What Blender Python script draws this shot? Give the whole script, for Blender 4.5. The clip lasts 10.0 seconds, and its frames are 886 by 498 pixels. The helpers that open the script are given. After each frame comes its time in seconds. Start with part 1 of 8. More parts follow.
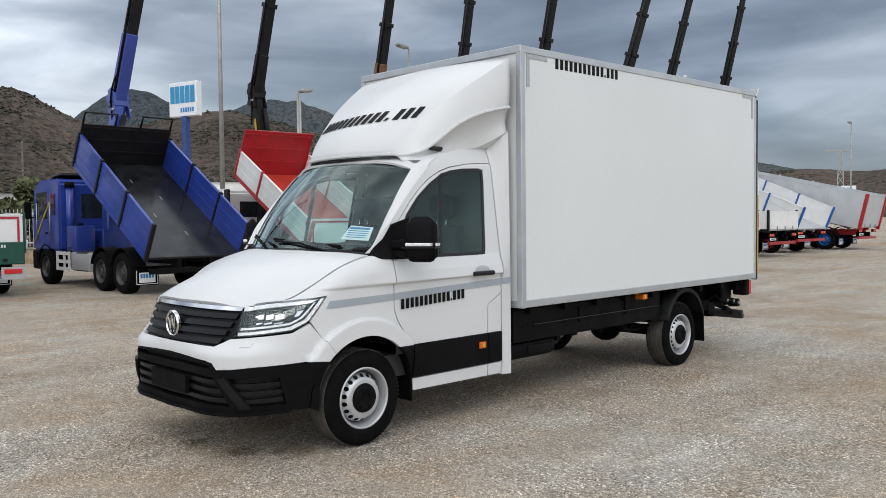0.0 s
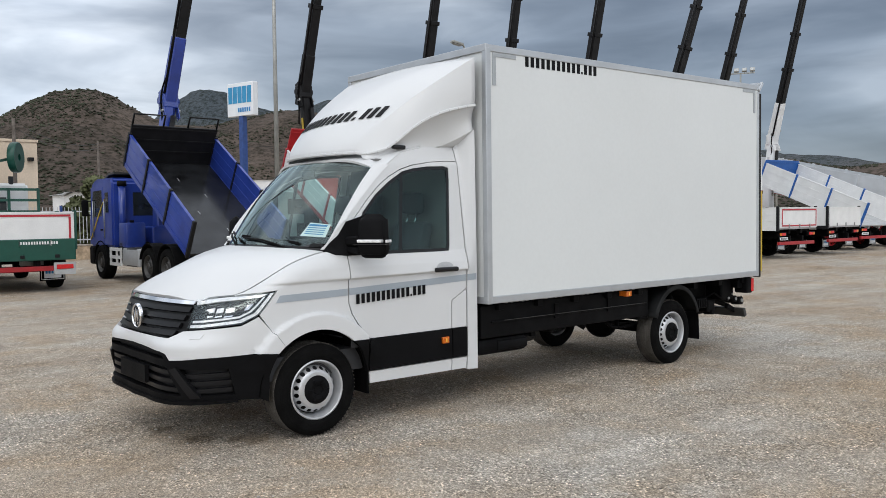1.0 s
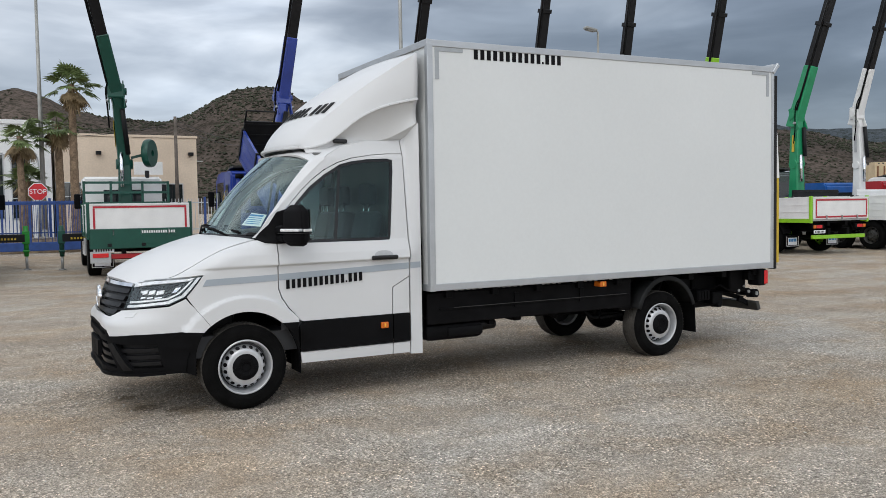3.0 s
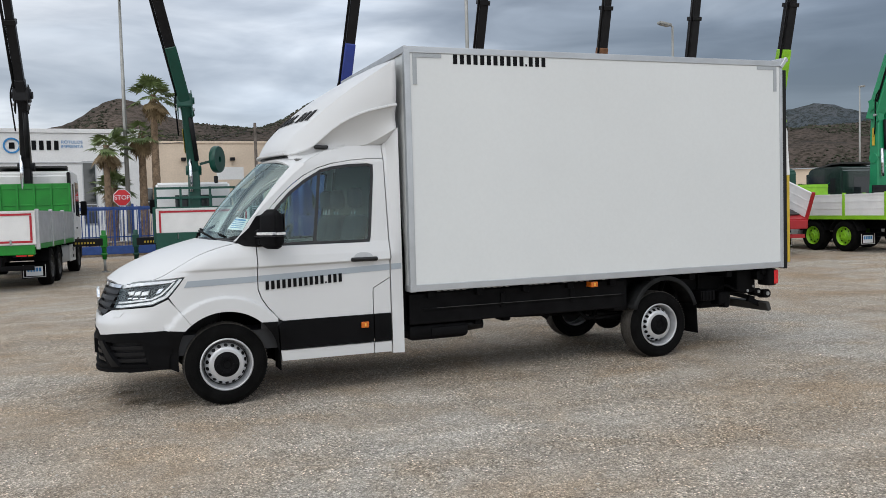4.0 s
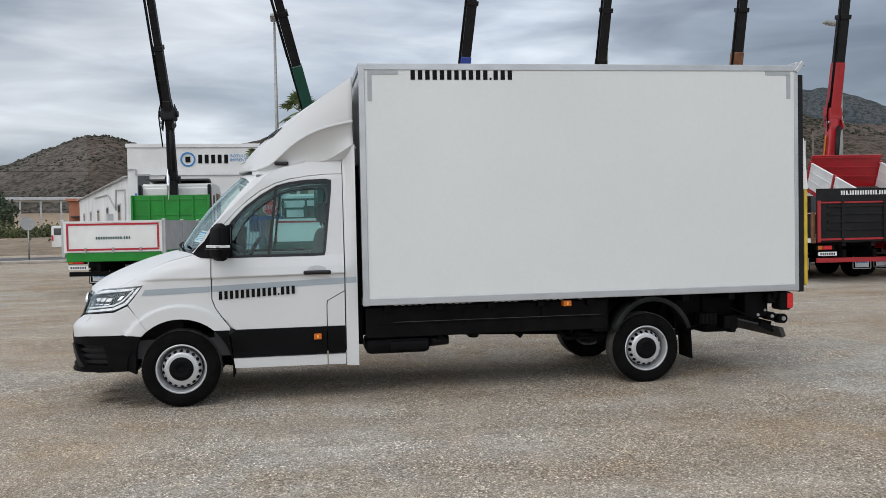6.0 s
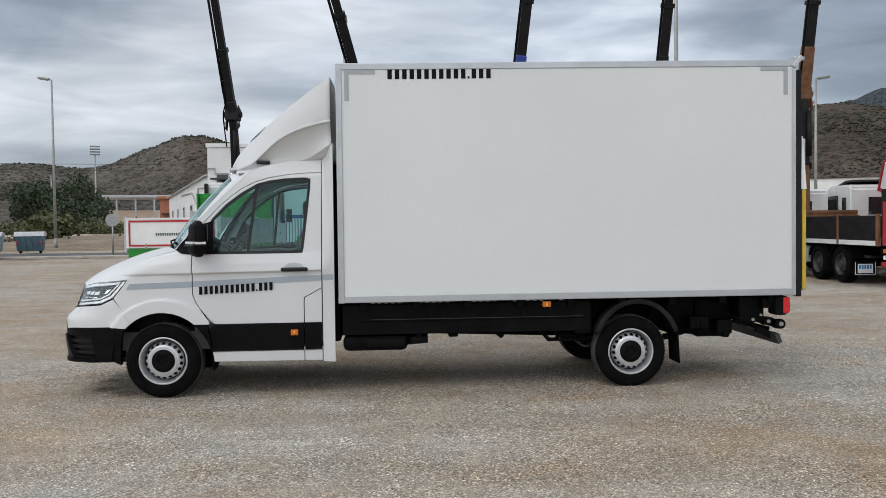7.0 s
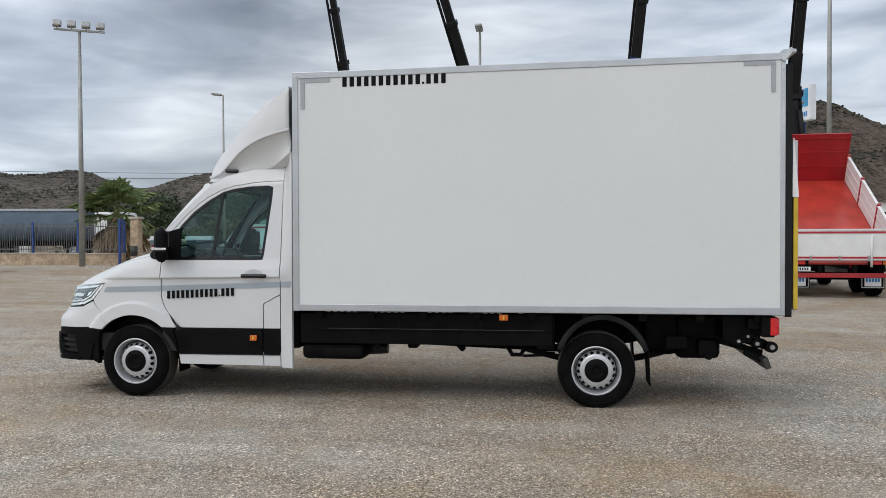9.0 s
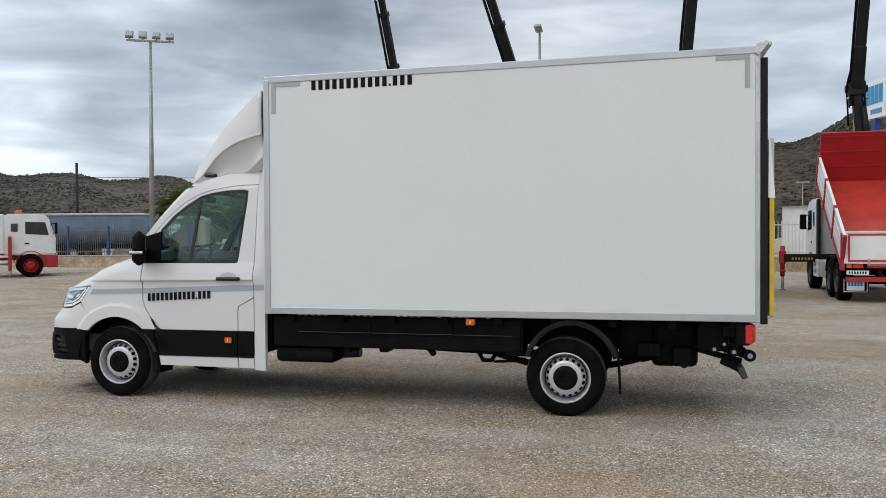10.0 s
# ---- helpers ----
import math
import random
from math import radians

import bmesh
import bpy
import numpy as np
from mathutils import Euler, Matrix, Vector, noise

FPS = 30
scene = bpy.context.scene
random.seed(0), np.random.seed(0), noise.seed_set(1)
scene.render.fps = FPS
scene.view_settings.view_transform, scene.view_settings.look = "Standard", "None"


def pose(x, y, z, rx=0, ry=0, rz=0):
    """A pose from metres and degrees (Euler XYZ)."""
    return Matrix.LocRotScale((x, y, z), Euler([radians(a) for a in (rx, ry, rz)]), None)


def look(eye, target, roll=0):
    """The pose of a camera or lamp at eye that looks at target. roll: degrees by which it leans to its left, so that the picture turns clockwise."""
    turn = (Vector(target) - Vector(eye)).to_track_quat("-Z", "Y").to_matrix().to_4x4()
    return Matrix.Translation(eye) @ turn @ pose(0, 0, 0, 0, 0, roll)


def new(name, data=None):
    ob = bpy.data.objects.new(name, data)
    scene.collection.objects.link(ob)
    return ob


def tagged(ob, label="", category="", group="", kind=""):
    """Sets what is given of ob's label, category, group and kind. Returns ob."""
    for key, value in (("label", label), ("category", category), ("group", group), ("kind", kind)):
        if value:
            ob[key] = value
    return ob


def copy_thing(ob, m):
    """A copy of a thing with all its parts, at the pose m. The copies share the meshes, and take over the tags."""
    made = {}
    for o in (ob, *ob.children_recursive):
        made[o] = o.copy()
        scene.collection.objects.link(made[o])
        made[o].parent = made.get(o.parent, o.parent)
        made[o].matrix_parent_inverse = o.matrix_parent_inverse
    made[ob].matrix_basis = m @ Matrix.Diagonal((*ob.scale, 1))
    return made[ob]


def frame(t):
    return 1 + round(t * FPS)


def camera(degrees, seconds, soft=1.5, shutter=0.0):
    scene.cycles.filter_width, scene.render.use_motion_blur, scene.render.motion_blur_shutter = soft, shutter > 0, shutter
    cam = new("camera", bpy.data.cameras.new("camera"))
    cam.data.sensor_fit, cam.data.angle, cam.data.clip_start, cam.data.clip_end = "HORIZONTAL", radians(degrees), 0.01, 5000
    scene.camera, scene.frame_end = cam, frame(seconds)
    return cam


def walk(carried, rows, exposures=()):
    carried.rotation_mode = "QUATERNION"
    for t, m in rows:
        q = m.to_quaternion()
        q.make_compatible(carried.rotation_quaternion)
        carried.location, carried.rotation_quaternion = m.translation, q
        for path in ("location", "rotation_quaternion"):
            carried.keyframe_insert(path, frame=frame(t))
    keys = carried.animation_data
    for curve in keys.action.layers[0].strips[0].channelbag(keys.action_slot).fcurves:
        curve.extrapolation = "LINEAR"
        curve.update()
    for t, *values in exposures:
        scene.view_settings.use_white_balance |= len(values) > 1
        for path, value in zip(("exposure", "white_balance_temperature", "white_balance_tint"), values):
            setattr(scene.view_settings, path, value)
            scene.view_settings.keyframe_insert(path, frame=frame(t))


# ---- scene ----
cam = camera(56.1, 10.0, soft=0.5)
PATH = [
    (0, (-3.792, -5.648, 1.658), (-2.393, -4.221, 1.583), -0.6),
    (0.5, (-3.528, -5.996, 1.647), (-2.188, -4.514, 1.569), -0.6),
    (1, (-3.215, -6.336, 1.651), (-1.941, -4.796, 1.57), -0.7),
    (1.5, (-2.912, -6.726, 1.653), (-1.711, -5.129, 1.571), -0.5),
    (2, (-2.547, -7.018, 1.649), (-1.421, -5.367, 1.562), -0.4),
    (3.5, (-1.351, -7.946, 1.63), (-0.501, -6.138, 1.527), -1.3),
    (4, (-0.926, -8.201, 1.63), (-0.173, -6.351, 1.534), -1.6),
    (4.5, (-0.457, -8.384, 1.646), (0.195, -6.495, 1.563), -1.6),
    (5, (0.043, -8.591, 1.636), (0.591, -6.669, 1.56), -1.4),
    (5.5, (0.557, -8.673, 1.629), (1.003, -6.725, 1.563), -1.3),
    (7, (2.094, -8.889, 1.608), (2.233, -6.895, 1.548), -0.7),
    (7.5, (2.622, -8.871, 1.588), (2.658, -6.872, 1.531), -0.6),
    (8, (3.142, -8.797, 1.598), (3.071, -6.799, 1.545), -0.6),
    (8.5, (3.659, -8.755, 1.598), (3.482, -6.763, 1.551), -0.5),
    (9, (4.137, -8.625, 1.606), (3.861, -6.645, 1.567), -0.2),
    (9.5, (4.662, -8.534, 1.604), (4.292, -6.569, 1.572), -0.2),
    (10, (5.131, -8.333, 1.607), (4.667, -6.388, 1.575), -0.3),
]
walk(cam, [(t, look(eye, target, roll)) for t, eye, target, roll in PATH], [(0.0, -0.05), (3.5, -0.17), (10.0, -0.24)])

# ---- sky, sun ----
world = bpy.data.worlds.new("sky")
scene.world = world
world.use_nodes = True
wt = world.node_tree
for n in list(wt.nodes):
    wt.nodes.remove(n)


def wn(kind, **kw):
    n = wt.nodes.new(kind)
    for k, v in kw.items():
        n.inputs[k].default_value = v
    return n


def ramp(tree, fac, stops):
    n = tree.nodes.new("ShaderNodeValToRGB")
    e = n.color_ramp.elements
    while len(e) < len(stops):
        e.new(0.5)
    for el, (p, c) in zip(e, stops):
        el.position = p
        el.color = (*c, 1) if len(c) == 3 else c
    tree.links.new(fac, n.inputs[0])
    return n.outputs[0]


SUN_EL, SUN_AZ = 48.0, 213.0      # degrees; azimuth clockwise from +y
sky = wt.nodes.new("ShaderNodeTexSky")
sky.sky_type = 'NISHITA'
sky.sun_disc = False
sky.sun_elevation = radians(SUN_EL)
sky.sun_rotation = radians(SUN_AZ)
tc = wt.nodes.new("ShaderNodeTexCoord")
mp = wn("ShaderNodeMapping", Scale=(1.0, 1.0, 3.4))
wt.links.new(tc.outputs["Generated"], mp.inputs[0])
cn = wn("ShaderNodeTexNoise", Scale=2.0, Detail=6.0, Roughness=0.46, Distortion=0.35)
wt.links.new(mp.outputs[0], cn.inputs[0])
cloud = ramp(wt, cn.outputs[0], [(0.34, (0.37, 0.40, 0.445)), (0.46, (0.52, 0.56, 0.615)), (0.53, (0.76, 0.795, 0.835)), (0.61, (1.06, 1.07, 1.08))])
wisp_map = wn("ShaderNodeMapping", Scale=(1.0, 1.0, 4.6))
wt.links.new(tc.outputs["Generated"], wisp_map.inputs[0])
wisp = wn("ShaderNodeTexNoise", Scale=5.5, Detail=5.0, Roughness=0.5, Distortion=0.5)
wt.links.new(wisp_map.outputs[0], wisp.inputs[0])
veil = wt.nodes.new("ShaderNodeMix")
veil.data_type, veil.blend_type = 'RGBA', 'MULTIPLY'
veil.inputs[0].default_value = 1.0
wt.links.new(cloud, veil.inputs[6])
wt.links.new(ramp(wt, wisp.outputs[0], [(0.36, (0.80, 0.81, 0.825)), (0.5, (0.98, 0.98, 0.98)), (0.64, (1.17, 1.17, 1.165))]), veil.inputs[7])
cloud = veil.outputs[2]
# the cloud deck is thinner, so brighter, towards the hidden sun
sep = wt.nodes.new("ShaderNodeVectorMath")
sep.operation = 'DOT_PRODUCT'
a = radians(SUN_AZ)
sep.inputs[1].default_value = (math.sin(a) * 0.4, math.cos(a) * 0.4, 0.92)
wt.links.new(tc.outputs["Generated"], sep.inputs[0])
glow = ramp(wt, sep.outputs["Value"], [(0.0, (0.72, 0.75, 0.79)), (0.16, (0.80, 0.82, 0.85)), (0.36, (1.30, 1.30, 1.29)), (0.95, (1.28, 1.27, 1.25))])
mul = wt.nodes.new("ShaderNodeMix")
mul.data_type, mul.blend_type = 'RGBA', 'MULTIPLY'
mul.inputs[0].default_value = 1.0
wt.links.new(cloud, mul.inputs[6])
wt.links.new(glow, mul.inputs[7])
east = wt.nodes.new("ShaderNodeVectorMath")
east.operation = 'DOT_PRODUCT'
east.inputs[1].default_value = (math.sin(radians(62)), math.cos(radians(62)), 0.0)
wt.links.new(tc.outputs["Generated"], east.inputs[0])
span = wn("ShaderNodeMapRange", **{"From Min": -0.5, "From Max": 1.0})
wt.links.new(east.outputs["Value"], span.inputs["Value"])
dim = ramp(wt, span.outputs["Result"], [((v + 0.5) / 1.5, (g, g, g * 1.01)) for v, g in ((-0.5, 1.4), (-0.25, 1.72), (-0.1, 1.50), (0.0, 1.22), (0.12, 0.95), (0.28, 0.90), (0.48, 1.18), (0.66, 1.42), (0.745, 1.06))] + [(0.907, (0.77, 0.795, 0.825)), (1.0, (0.43, 0.47, 0.53))])
mul2 = wt.nodes.new("ShaderNodeMix")
mul2.data_type, mul2.blend_type = 'RGBA', 'MULTIPLY'
mul2.inputs[0].default_value = 1.0
wt.links.new(mul.outputs[2], mul2.inputs[6])
wt.links.new(dim, mul2.inputs[7])
mul = mul2
bg1 = wn("ShaderNodeBackground", Strength=0.965)
wt.links.new(mul.outputs[2], bg1.inputs[0])
bg2 = wn("ShaderNodeBackground", Strength=0.02)
wt.links.new(sky.outputs[0], bg2.inputs[0])
addn = wt.nodes.new("ShaderNodeAddShader")
wt.links.new(bg1.outputs[0], addn.inputs[0])
wt.links.new(bg2.outputs[0], addn.inputs[1])
wo = wt.nodes.new("ShaderNodeOutputWorld")
wt.links.new(addn.outputs[0], wo.inputs[0])

sun = new("sun", bpy.data.lights.new("sun", 'SUN'))
sun.data.energy = 0.54
sun.data.angle = radians(24)
sun.data.color = (1.0, 0.96, 0.9)
sun.matrix_basis = look((30 * math.sin(a), 30 * math.cos(a), 30 * math.tan(radians(SUN_EL))), (0, 0, 0))


# ---- materials ----
def mat(name, col, rough=0.5, metal=0.0, var=0.12, scale=3.0, bump=0.0, bscale=60.0, fine=0.0, spec=0.5, coat=0.0, rvar=0.1):
    """A painted or natural surface: two scales of colour variation, uneven gloss, fine relief."""
    m = bpy.data.materials.new(name)
    m.use_nodes = True
    t = m.node_tree
    p = t.nodes["Principled BSDF"]
    p.inputs["Metallic"].default_value = metal
    p.inputs["Specular IOR Level"].default_value = spec
    p.inputs["Coat Weight"].default_value = coat
    c = t.nodes.new("ShaderNodeTexCoord")
    n1 = t.nodes.new("ShaderNodeTexNoise")
    n1.inputs["Scale"].default_value = scale
    n1.inputs["Detail"].default_value = 6
    t.links.new(c.outputs["Object"], n1.inputs[0])
    n2 = t.nodes.new("ShaderNodeTexNoise")
    n2.inputs["Scale"].default_value = bscale
    n2.inputs["Detail"].default_value = 4
    t.links.new(c.outputs["Object"], n2.inputs[0])
    lo = tuple(max(0, v * (1 - var)) for v in col)
    hi = tuple(min(1, v * (1 + var)) for v in col)
    base = ramp(t, n1.outputs[0], [(0.3, lo), (0.7, hi)])
    if fine:
        f = ramp(t, n2.outputs[0], [(0.3, (1 - fine,) * 3), (0.7, (1 + fine,) * 3)])
        x = t.nodes.new("ShaderNodeMix")
        x.data_type, x.blend_type = 'RGBA', 'MULTIPLY'
        x.inputs[0].default_value = 1
        t.links.new(base, x.inputs[6])
        t.links.new(f, x.inputs[7])
        base = x.outputs[2]
    t.links.new(base, p.inputs["Base Color"])
    r = ramp(t, n1.outputs[0], [(0.3, (min(1, rough + rvar * rough),) * 3), (0.7, (max(0.02, rough - rvar * rough),) * 3)])
    t.links.new(r, p.inputs["Roughness"])
    if bump:
        b = t.nodes.new("ShaderNodeBump")
        b.inputs["Strength"].default_value = bump
        b.inputs["Distance"].default_value = 0.01
        t.links.new(n2.outputs[0], b.inputs["Height"])
        t.links.new(b.outputs[0], p.inputs["Normal"])
    return m


def glass(name, tint, gloss=0.9, f0=0.09):
    m = bpy.data.materials.new(name)
    m.use_nodes = True
    t = m.node_tree
    for n in list(t.nodes):
        t.nodes.remove(n)
    tr = t.nodes.new("ShaderNodeBsdfTransparent")
    tr.inputs[0].default_value = (*tint, 1)
    gl = t.nodes.new("ShaderNodeBsdfGlossy")
    gl.inputs[0].default_value = (gloss * 0.84, gloss, gloss * 0.99, 1)
    gl.inputs["Roughness"].default_value = 0.015
    lw = t.nodes.new("ShaderNodeLayerWeight")
    lw.inputs[0].default_value = 0.5
    pw = t.nodes.new("ShaderNodeMath")
    pw.operation = 'POWER'
    pw.inputs[1].default_value = 4.0
    t.links.new(lw.outputs["Facing"], pw.inputs[0])
    fr = t.nodes.new("ShaderNodeMath")
    fr.operation = 'MULTIPLY_ADD'
    fr.inputs[1].default_value, fr.inputs[2].default_value = 1 - f0, f0
    t.links.new(pw.outputs[0], fr.inputs[0])
    mx = t.nodes.new("ShaderNodeMixShader")
    t.links.new(fr.outputs[0], mx.inputs[0])
    t.links.new(tr.outputs[0], mx.inputs[1])
    t.links.new(gl.outputs[0], mx.inputs[2])
    o = t.nodes.new("ShaderNodeOutputMaterial")
    t.links.new(mx.outputs[0], o.inputs[0])
    return m


WHITE = mat("white_car_paint", (0.635, 0.642, 0.646), 0.42, var=0.02, scale=1.5, bscale=400, fine=0.01, coat=0.22)
BOXWHITE = mat("white_box_panel", (0.685, 0.705, 0.703), 0.38, var=0.025, scale=0.7, bump=0.03, bscale=30, fine=0.012)
SLATM = mat("satin_black_slat", (0.007, 0.007, 0.008), 0.38, spec=0.22, var=0.15)
# near-black with the deep shade of wheel arches and cab gap in it
RECESSB = mat("recess_shade_black", (0.004, 0.004, 0.004), 0.95, spec=0.01, var=0.2)
DUSTP = mat("dusty_black_plastic", (0.020, 0.021, 0.022), 0.7, spec=0.15, var=0.3, scale=5, bump=0.1, bscale=300)
BLACKP = mat("black_textured_plastic", (0.0060, 0.0060, 0.0066), 0.6, spec=0.06, var=0.2, bump=0.12, bscale=500)
GLOSSB = mat("gloss_black_trim", (0.008, 0.008, 0.009), 0.2, spec=0.35, var=0.1)
DARK = mat("dark_chassis_paint", (0.0045, 0.0045, 0.005), 0.55, spec=0.07, var=0.35, scale=6, bump=0.1, bscale=80)
RUBBER = mat("black_rubber", (0.0042, 0.0042, 0.0045), 0.8, spec=0.05, var=0.25, scale=9, bump=0.15, bscale=150)
TYRE = mat("dusty_tyre_rubber", (0.0055, 0.0055, 0.0055), 0.85, spec=0.06, var=0.3, scale=7, bump=0.2, bscale=120, fine=0.2)
TREAD = mat("dusty_tyre_tread", (0.075, 0.07, 0.063), 0.95, spec=0.1, var=0.35, scale=8, bump=0.2, bscale=120, fine=0.2)
ALU = mat("anodised_aluminium", (0.47, 0.49, 0.51), 0.40, metal=0.6, var=0.08, scale=4, bscale=200, fine=0.04)
STEEL = mat("silver_steel_wheel_paint", (0.56, 0.57, 0.585), 0.36, metal=0.55, var=0.08, scale=10)
CHROME = mat("chrome", (0.75, 0.76, 0.78), 0.12, metal=1.0, var=0.04)
GALV = mat("galvanised_steel", (0.36, 0.37, 0.37), 0.45, metal=0.7, var=0.15, scale=14)
TAPE = mat("grey_reflective_tape", (0.36, 0.385, 0.405), 0.42, var=0.05, scale=20)
STRIPE = mat("silver_grey_stripe", (0.36, 0.405, 0.45), 0.35, metal=0.2, var=0.04)
LETTER = mat("black_vinyl_lettering", (0.004, 0.004, 0.005), 0.55, spec=0.12, var=0.1)
AMBER = mat("amber_reflector", (0.85, 0.42, 0.05), 0.25, var=0.1, scale=60)
ORANGE = mat("orange_lens", (0.62, 0.14, 0.012), 0.2, var=0.15, scale=60, coat=0.5)
REDLENS = mat("red_lens", (0.62, 0.015, 0.02), 0.15, var=0.2, scale=40, coat=0.5)
LENSW = mat("clear_lamp_reflector", (0.80, 0.81, 0.82), 0.2, metal=0.25, var=0.25, scale=40)
LAMPD = mat("smoked_lamp_housing", (0.028, 0.031, 0.034), 0.2, metal=0.4, var=0.3, scale=25)
SEAT = mat("dark_grey_seat_cloth", (0.045, 0.047, 0.052), 0.9, var=0.2, scale=12, bump=0.2, bscale=400)
CABIN = mat("dark_grey_cabin_plastic", (0.03, 0.031, 0.034), 0.7, var=0.15)
LINER = mat("light_grey_headliner", (0.16, 0.16, 0.155), 0.9, var=0.08)
GLASS = glass("tinted_cab_glass", (0.52, 0.74, 0.73), f0=0.042)
LENSG = glass("clear_lamp_lens", (0.95, 0.96, 0.97), f0=0.04)
WGLASS = glass("windscreen_glass", (0.80, 0.92, 0.89), f0=0.085)
BGLASS = mat("dark_window_glass", (0.02, 0.025, 0.028), 0.06, var=0.1, spec=0.8)
PAPER = mat("white_paper", (0.80, 0.82, 0.84), 0.7, var=0.03)
BLUEINK = mat("blue_print", (0.03, 0.22, 0.50), 0.6, var=0.1)
YELLOW = mat("yellow_marking", (0.55, 0.38, 0.03), 0.5, var=0.1, scale=10)
WHITEPL = mat("white_board_paint", (0.74, 0.74, 0.73), 0.5, var=0.06, scale=2.5, bump=0.05, bscale=40, fine=0.03)
REDP = mat("red_paint", (0.36, 0.013, 0.018), 0.38, var=0.12, scale=2.5, bscale=30, fine=0.06)
REDBED = mat("worn_red_bed_paint", (0.46, 0.045, 0.03), 0.32, var=0.2, scale=1.6, bscale=14, fine=0.12, bump=0.1)
BLUEP = mat("blue_paint", (0.018, 0.045, 0.27), 0.35, var=0.2, scale=2.0, bscale=30, fine=0.06, coat=0.4)
SIGNB = mat("light_blue_sign_ink", (0.03, 0.28, 0.52), 0.5, var=0.1)
BLUEST = mat("blue_stripe_paint", (0.012, 0.10, 0.36), 0.4, var=0.1)
GREEND = mat("dark_green_paint", (0.003, 0.062, 0.042), 0.4, var=0.15, bscale=30, fine=0.06)
GREENL = mat("bright_green_paint", (0.004, 0.21, 0.016), 0.42, var=0.15, bscale=30, fine=0.06)
LIME = mat("lime_green_paint", (0.24, 0.52, 0.02), 0.4, var=0.12, bscale=30, fine=0.05)
EMER = mat("emerald_green_paint", (0.01, 0.24, 0.10), 0.4, var=0.12, bscale=30, fine=0.05)
BROWN = mat("rusty_brown_paint", (0.16, 0.07, 0.03), 0.65, var=0.35, scale=5, bump=0.15, bscale=50, fine=0.15)
BLACKM = mat("black_painted_metal", (0.010, 0.010, 0.011), 0.5, spec=0.2, var=0.3, scale=3, bump=0.05, bscale=60)
WORNBED = mat("scraped_black_steel_bed", (0.020, 0.021, 0.023), 0.20, metal=0.35, var=0.6, scale=2.2, bump=0.15, bscale=8, fine=0.35)
GREYM = mat("grey_metal_board", (0.46, 0.47, 0.48), 0.45, metal=0.3, var=0.1, scale=3, bscale=30, fine=0.05)
DGREY = mat("dark_grey_painted_steel", (0.035, 0.034, 0.032), 0.5, var=0.2, scale=4, fine=0.1)
REDRIM = mat("red_reflector_tape", (0.42, 0.015, 0.03), 0.4, var=0.1)
CONC = mat("weathered_concrete", (0.40, 0.36, 0.31), 0.9, var=0.25, scale=1.4, bump=0.3, bscale=18, fine=0.15)
STONE = mat("tan_stone_wall", (0.42, 0.32, 0.22), 0.9, var=0.3, scale=2.2, bump=0.5, bscale=9, fine=0.25)
WALLW = mat("white_rendered_wall", (0.74, 0.74, 0.73), 0.85, var=0.10, scale=0.5, bump=0.1, bscale=12, fine=0.05)
WALLB = mat("beige_rendered_wall", (0.68, 0.555, 0.43), 0.9, var=0.12, scale=0.4, bump=0.1, bscale=10, fine=0.06)
CREAM = mat("cream_render", (0.50, 0.40, 0.26), 0.85, var=0.12, scale=0.5)
BRICKR = mat("terracotta_wall", (0.42, 0.17, 0.10), 0.9, var=0.15, scale=1.0, fine=0.1)
POLEM = mat("grey_lamp_post_metal", (0.33, 0.33, 0.31), 0.5, metal=0.5, var=0.15, scale=2)
FENCEB = mat("blue_fence_paint", (0.02, 0.06, 0.22), 0.5, var=0.2, scale=5)
FENCEG = mat("weathered_grey_paling", (0.13, 0.125, 0.12), 0.6, var=0.2)
FENCEW = mat("light_grey_fence_paint", (0.50, 0.52, 0.54), 0.5, var=0.1)
SIGNRED = mat("red_sign_face", (0.60, 0.02, 0.025), 0.4, var=0.06)
BARK = mat("palm_bark", (0.20, 0.14, 0.09), 0.95, var=0.4, scale=6, bump=0.8, bscale=22, fine=0.3)
PALML = mat("palm_frond_green", (0.15, 0.20, 0.075), 0.5, var=0.4, scale=4)
PALMD = mat("dry_palm_frond", (0.24, 0.17, 0.09), 0.8, var=0.35, scale=4)
LEAF = mat("dark_foliage", (0.036, 0.055, 0.024), 0.7, var=0.5, scale=0.9)
BUSH = mat("olive_scrub", (0.09, 0.10, 0.04), 0.8, var=0.45, scale=0.9)
WOODP = mat("weathered_pole_wood", (0.12, 0.10, 0.085), 0.9, var=0.25, scale=5)
BINL = mat("sun_bleached_blue_bin", (0.19, 0.30, 0.34), 0.6, var=0.2, scale=3, fine=0.1)
BINB = mat("faded_blue_bin", (0.06, 0.115, 0.145), 0.6, var=0.2, scale=3, fine=0.1)
ASPH = mat("road_asphalt", (0.075, 0.075, 0.078), 0.85, var=0.2, scale=0.4, bscale=40, fine=0.15, bump=0.1)
TAR = mat("tarred_wood", (0.022, 0.020, 0.019), 0.8, var=0.2, scale=6)
WIRE = mat("black_cable", (0.02, 0.02, 0.02), 0.6)


PEBBLE = mat("pale_loose_stone", (0.44, 0.41, 0.36), 0.9, var=0.55, scale=18, fine=0.1)


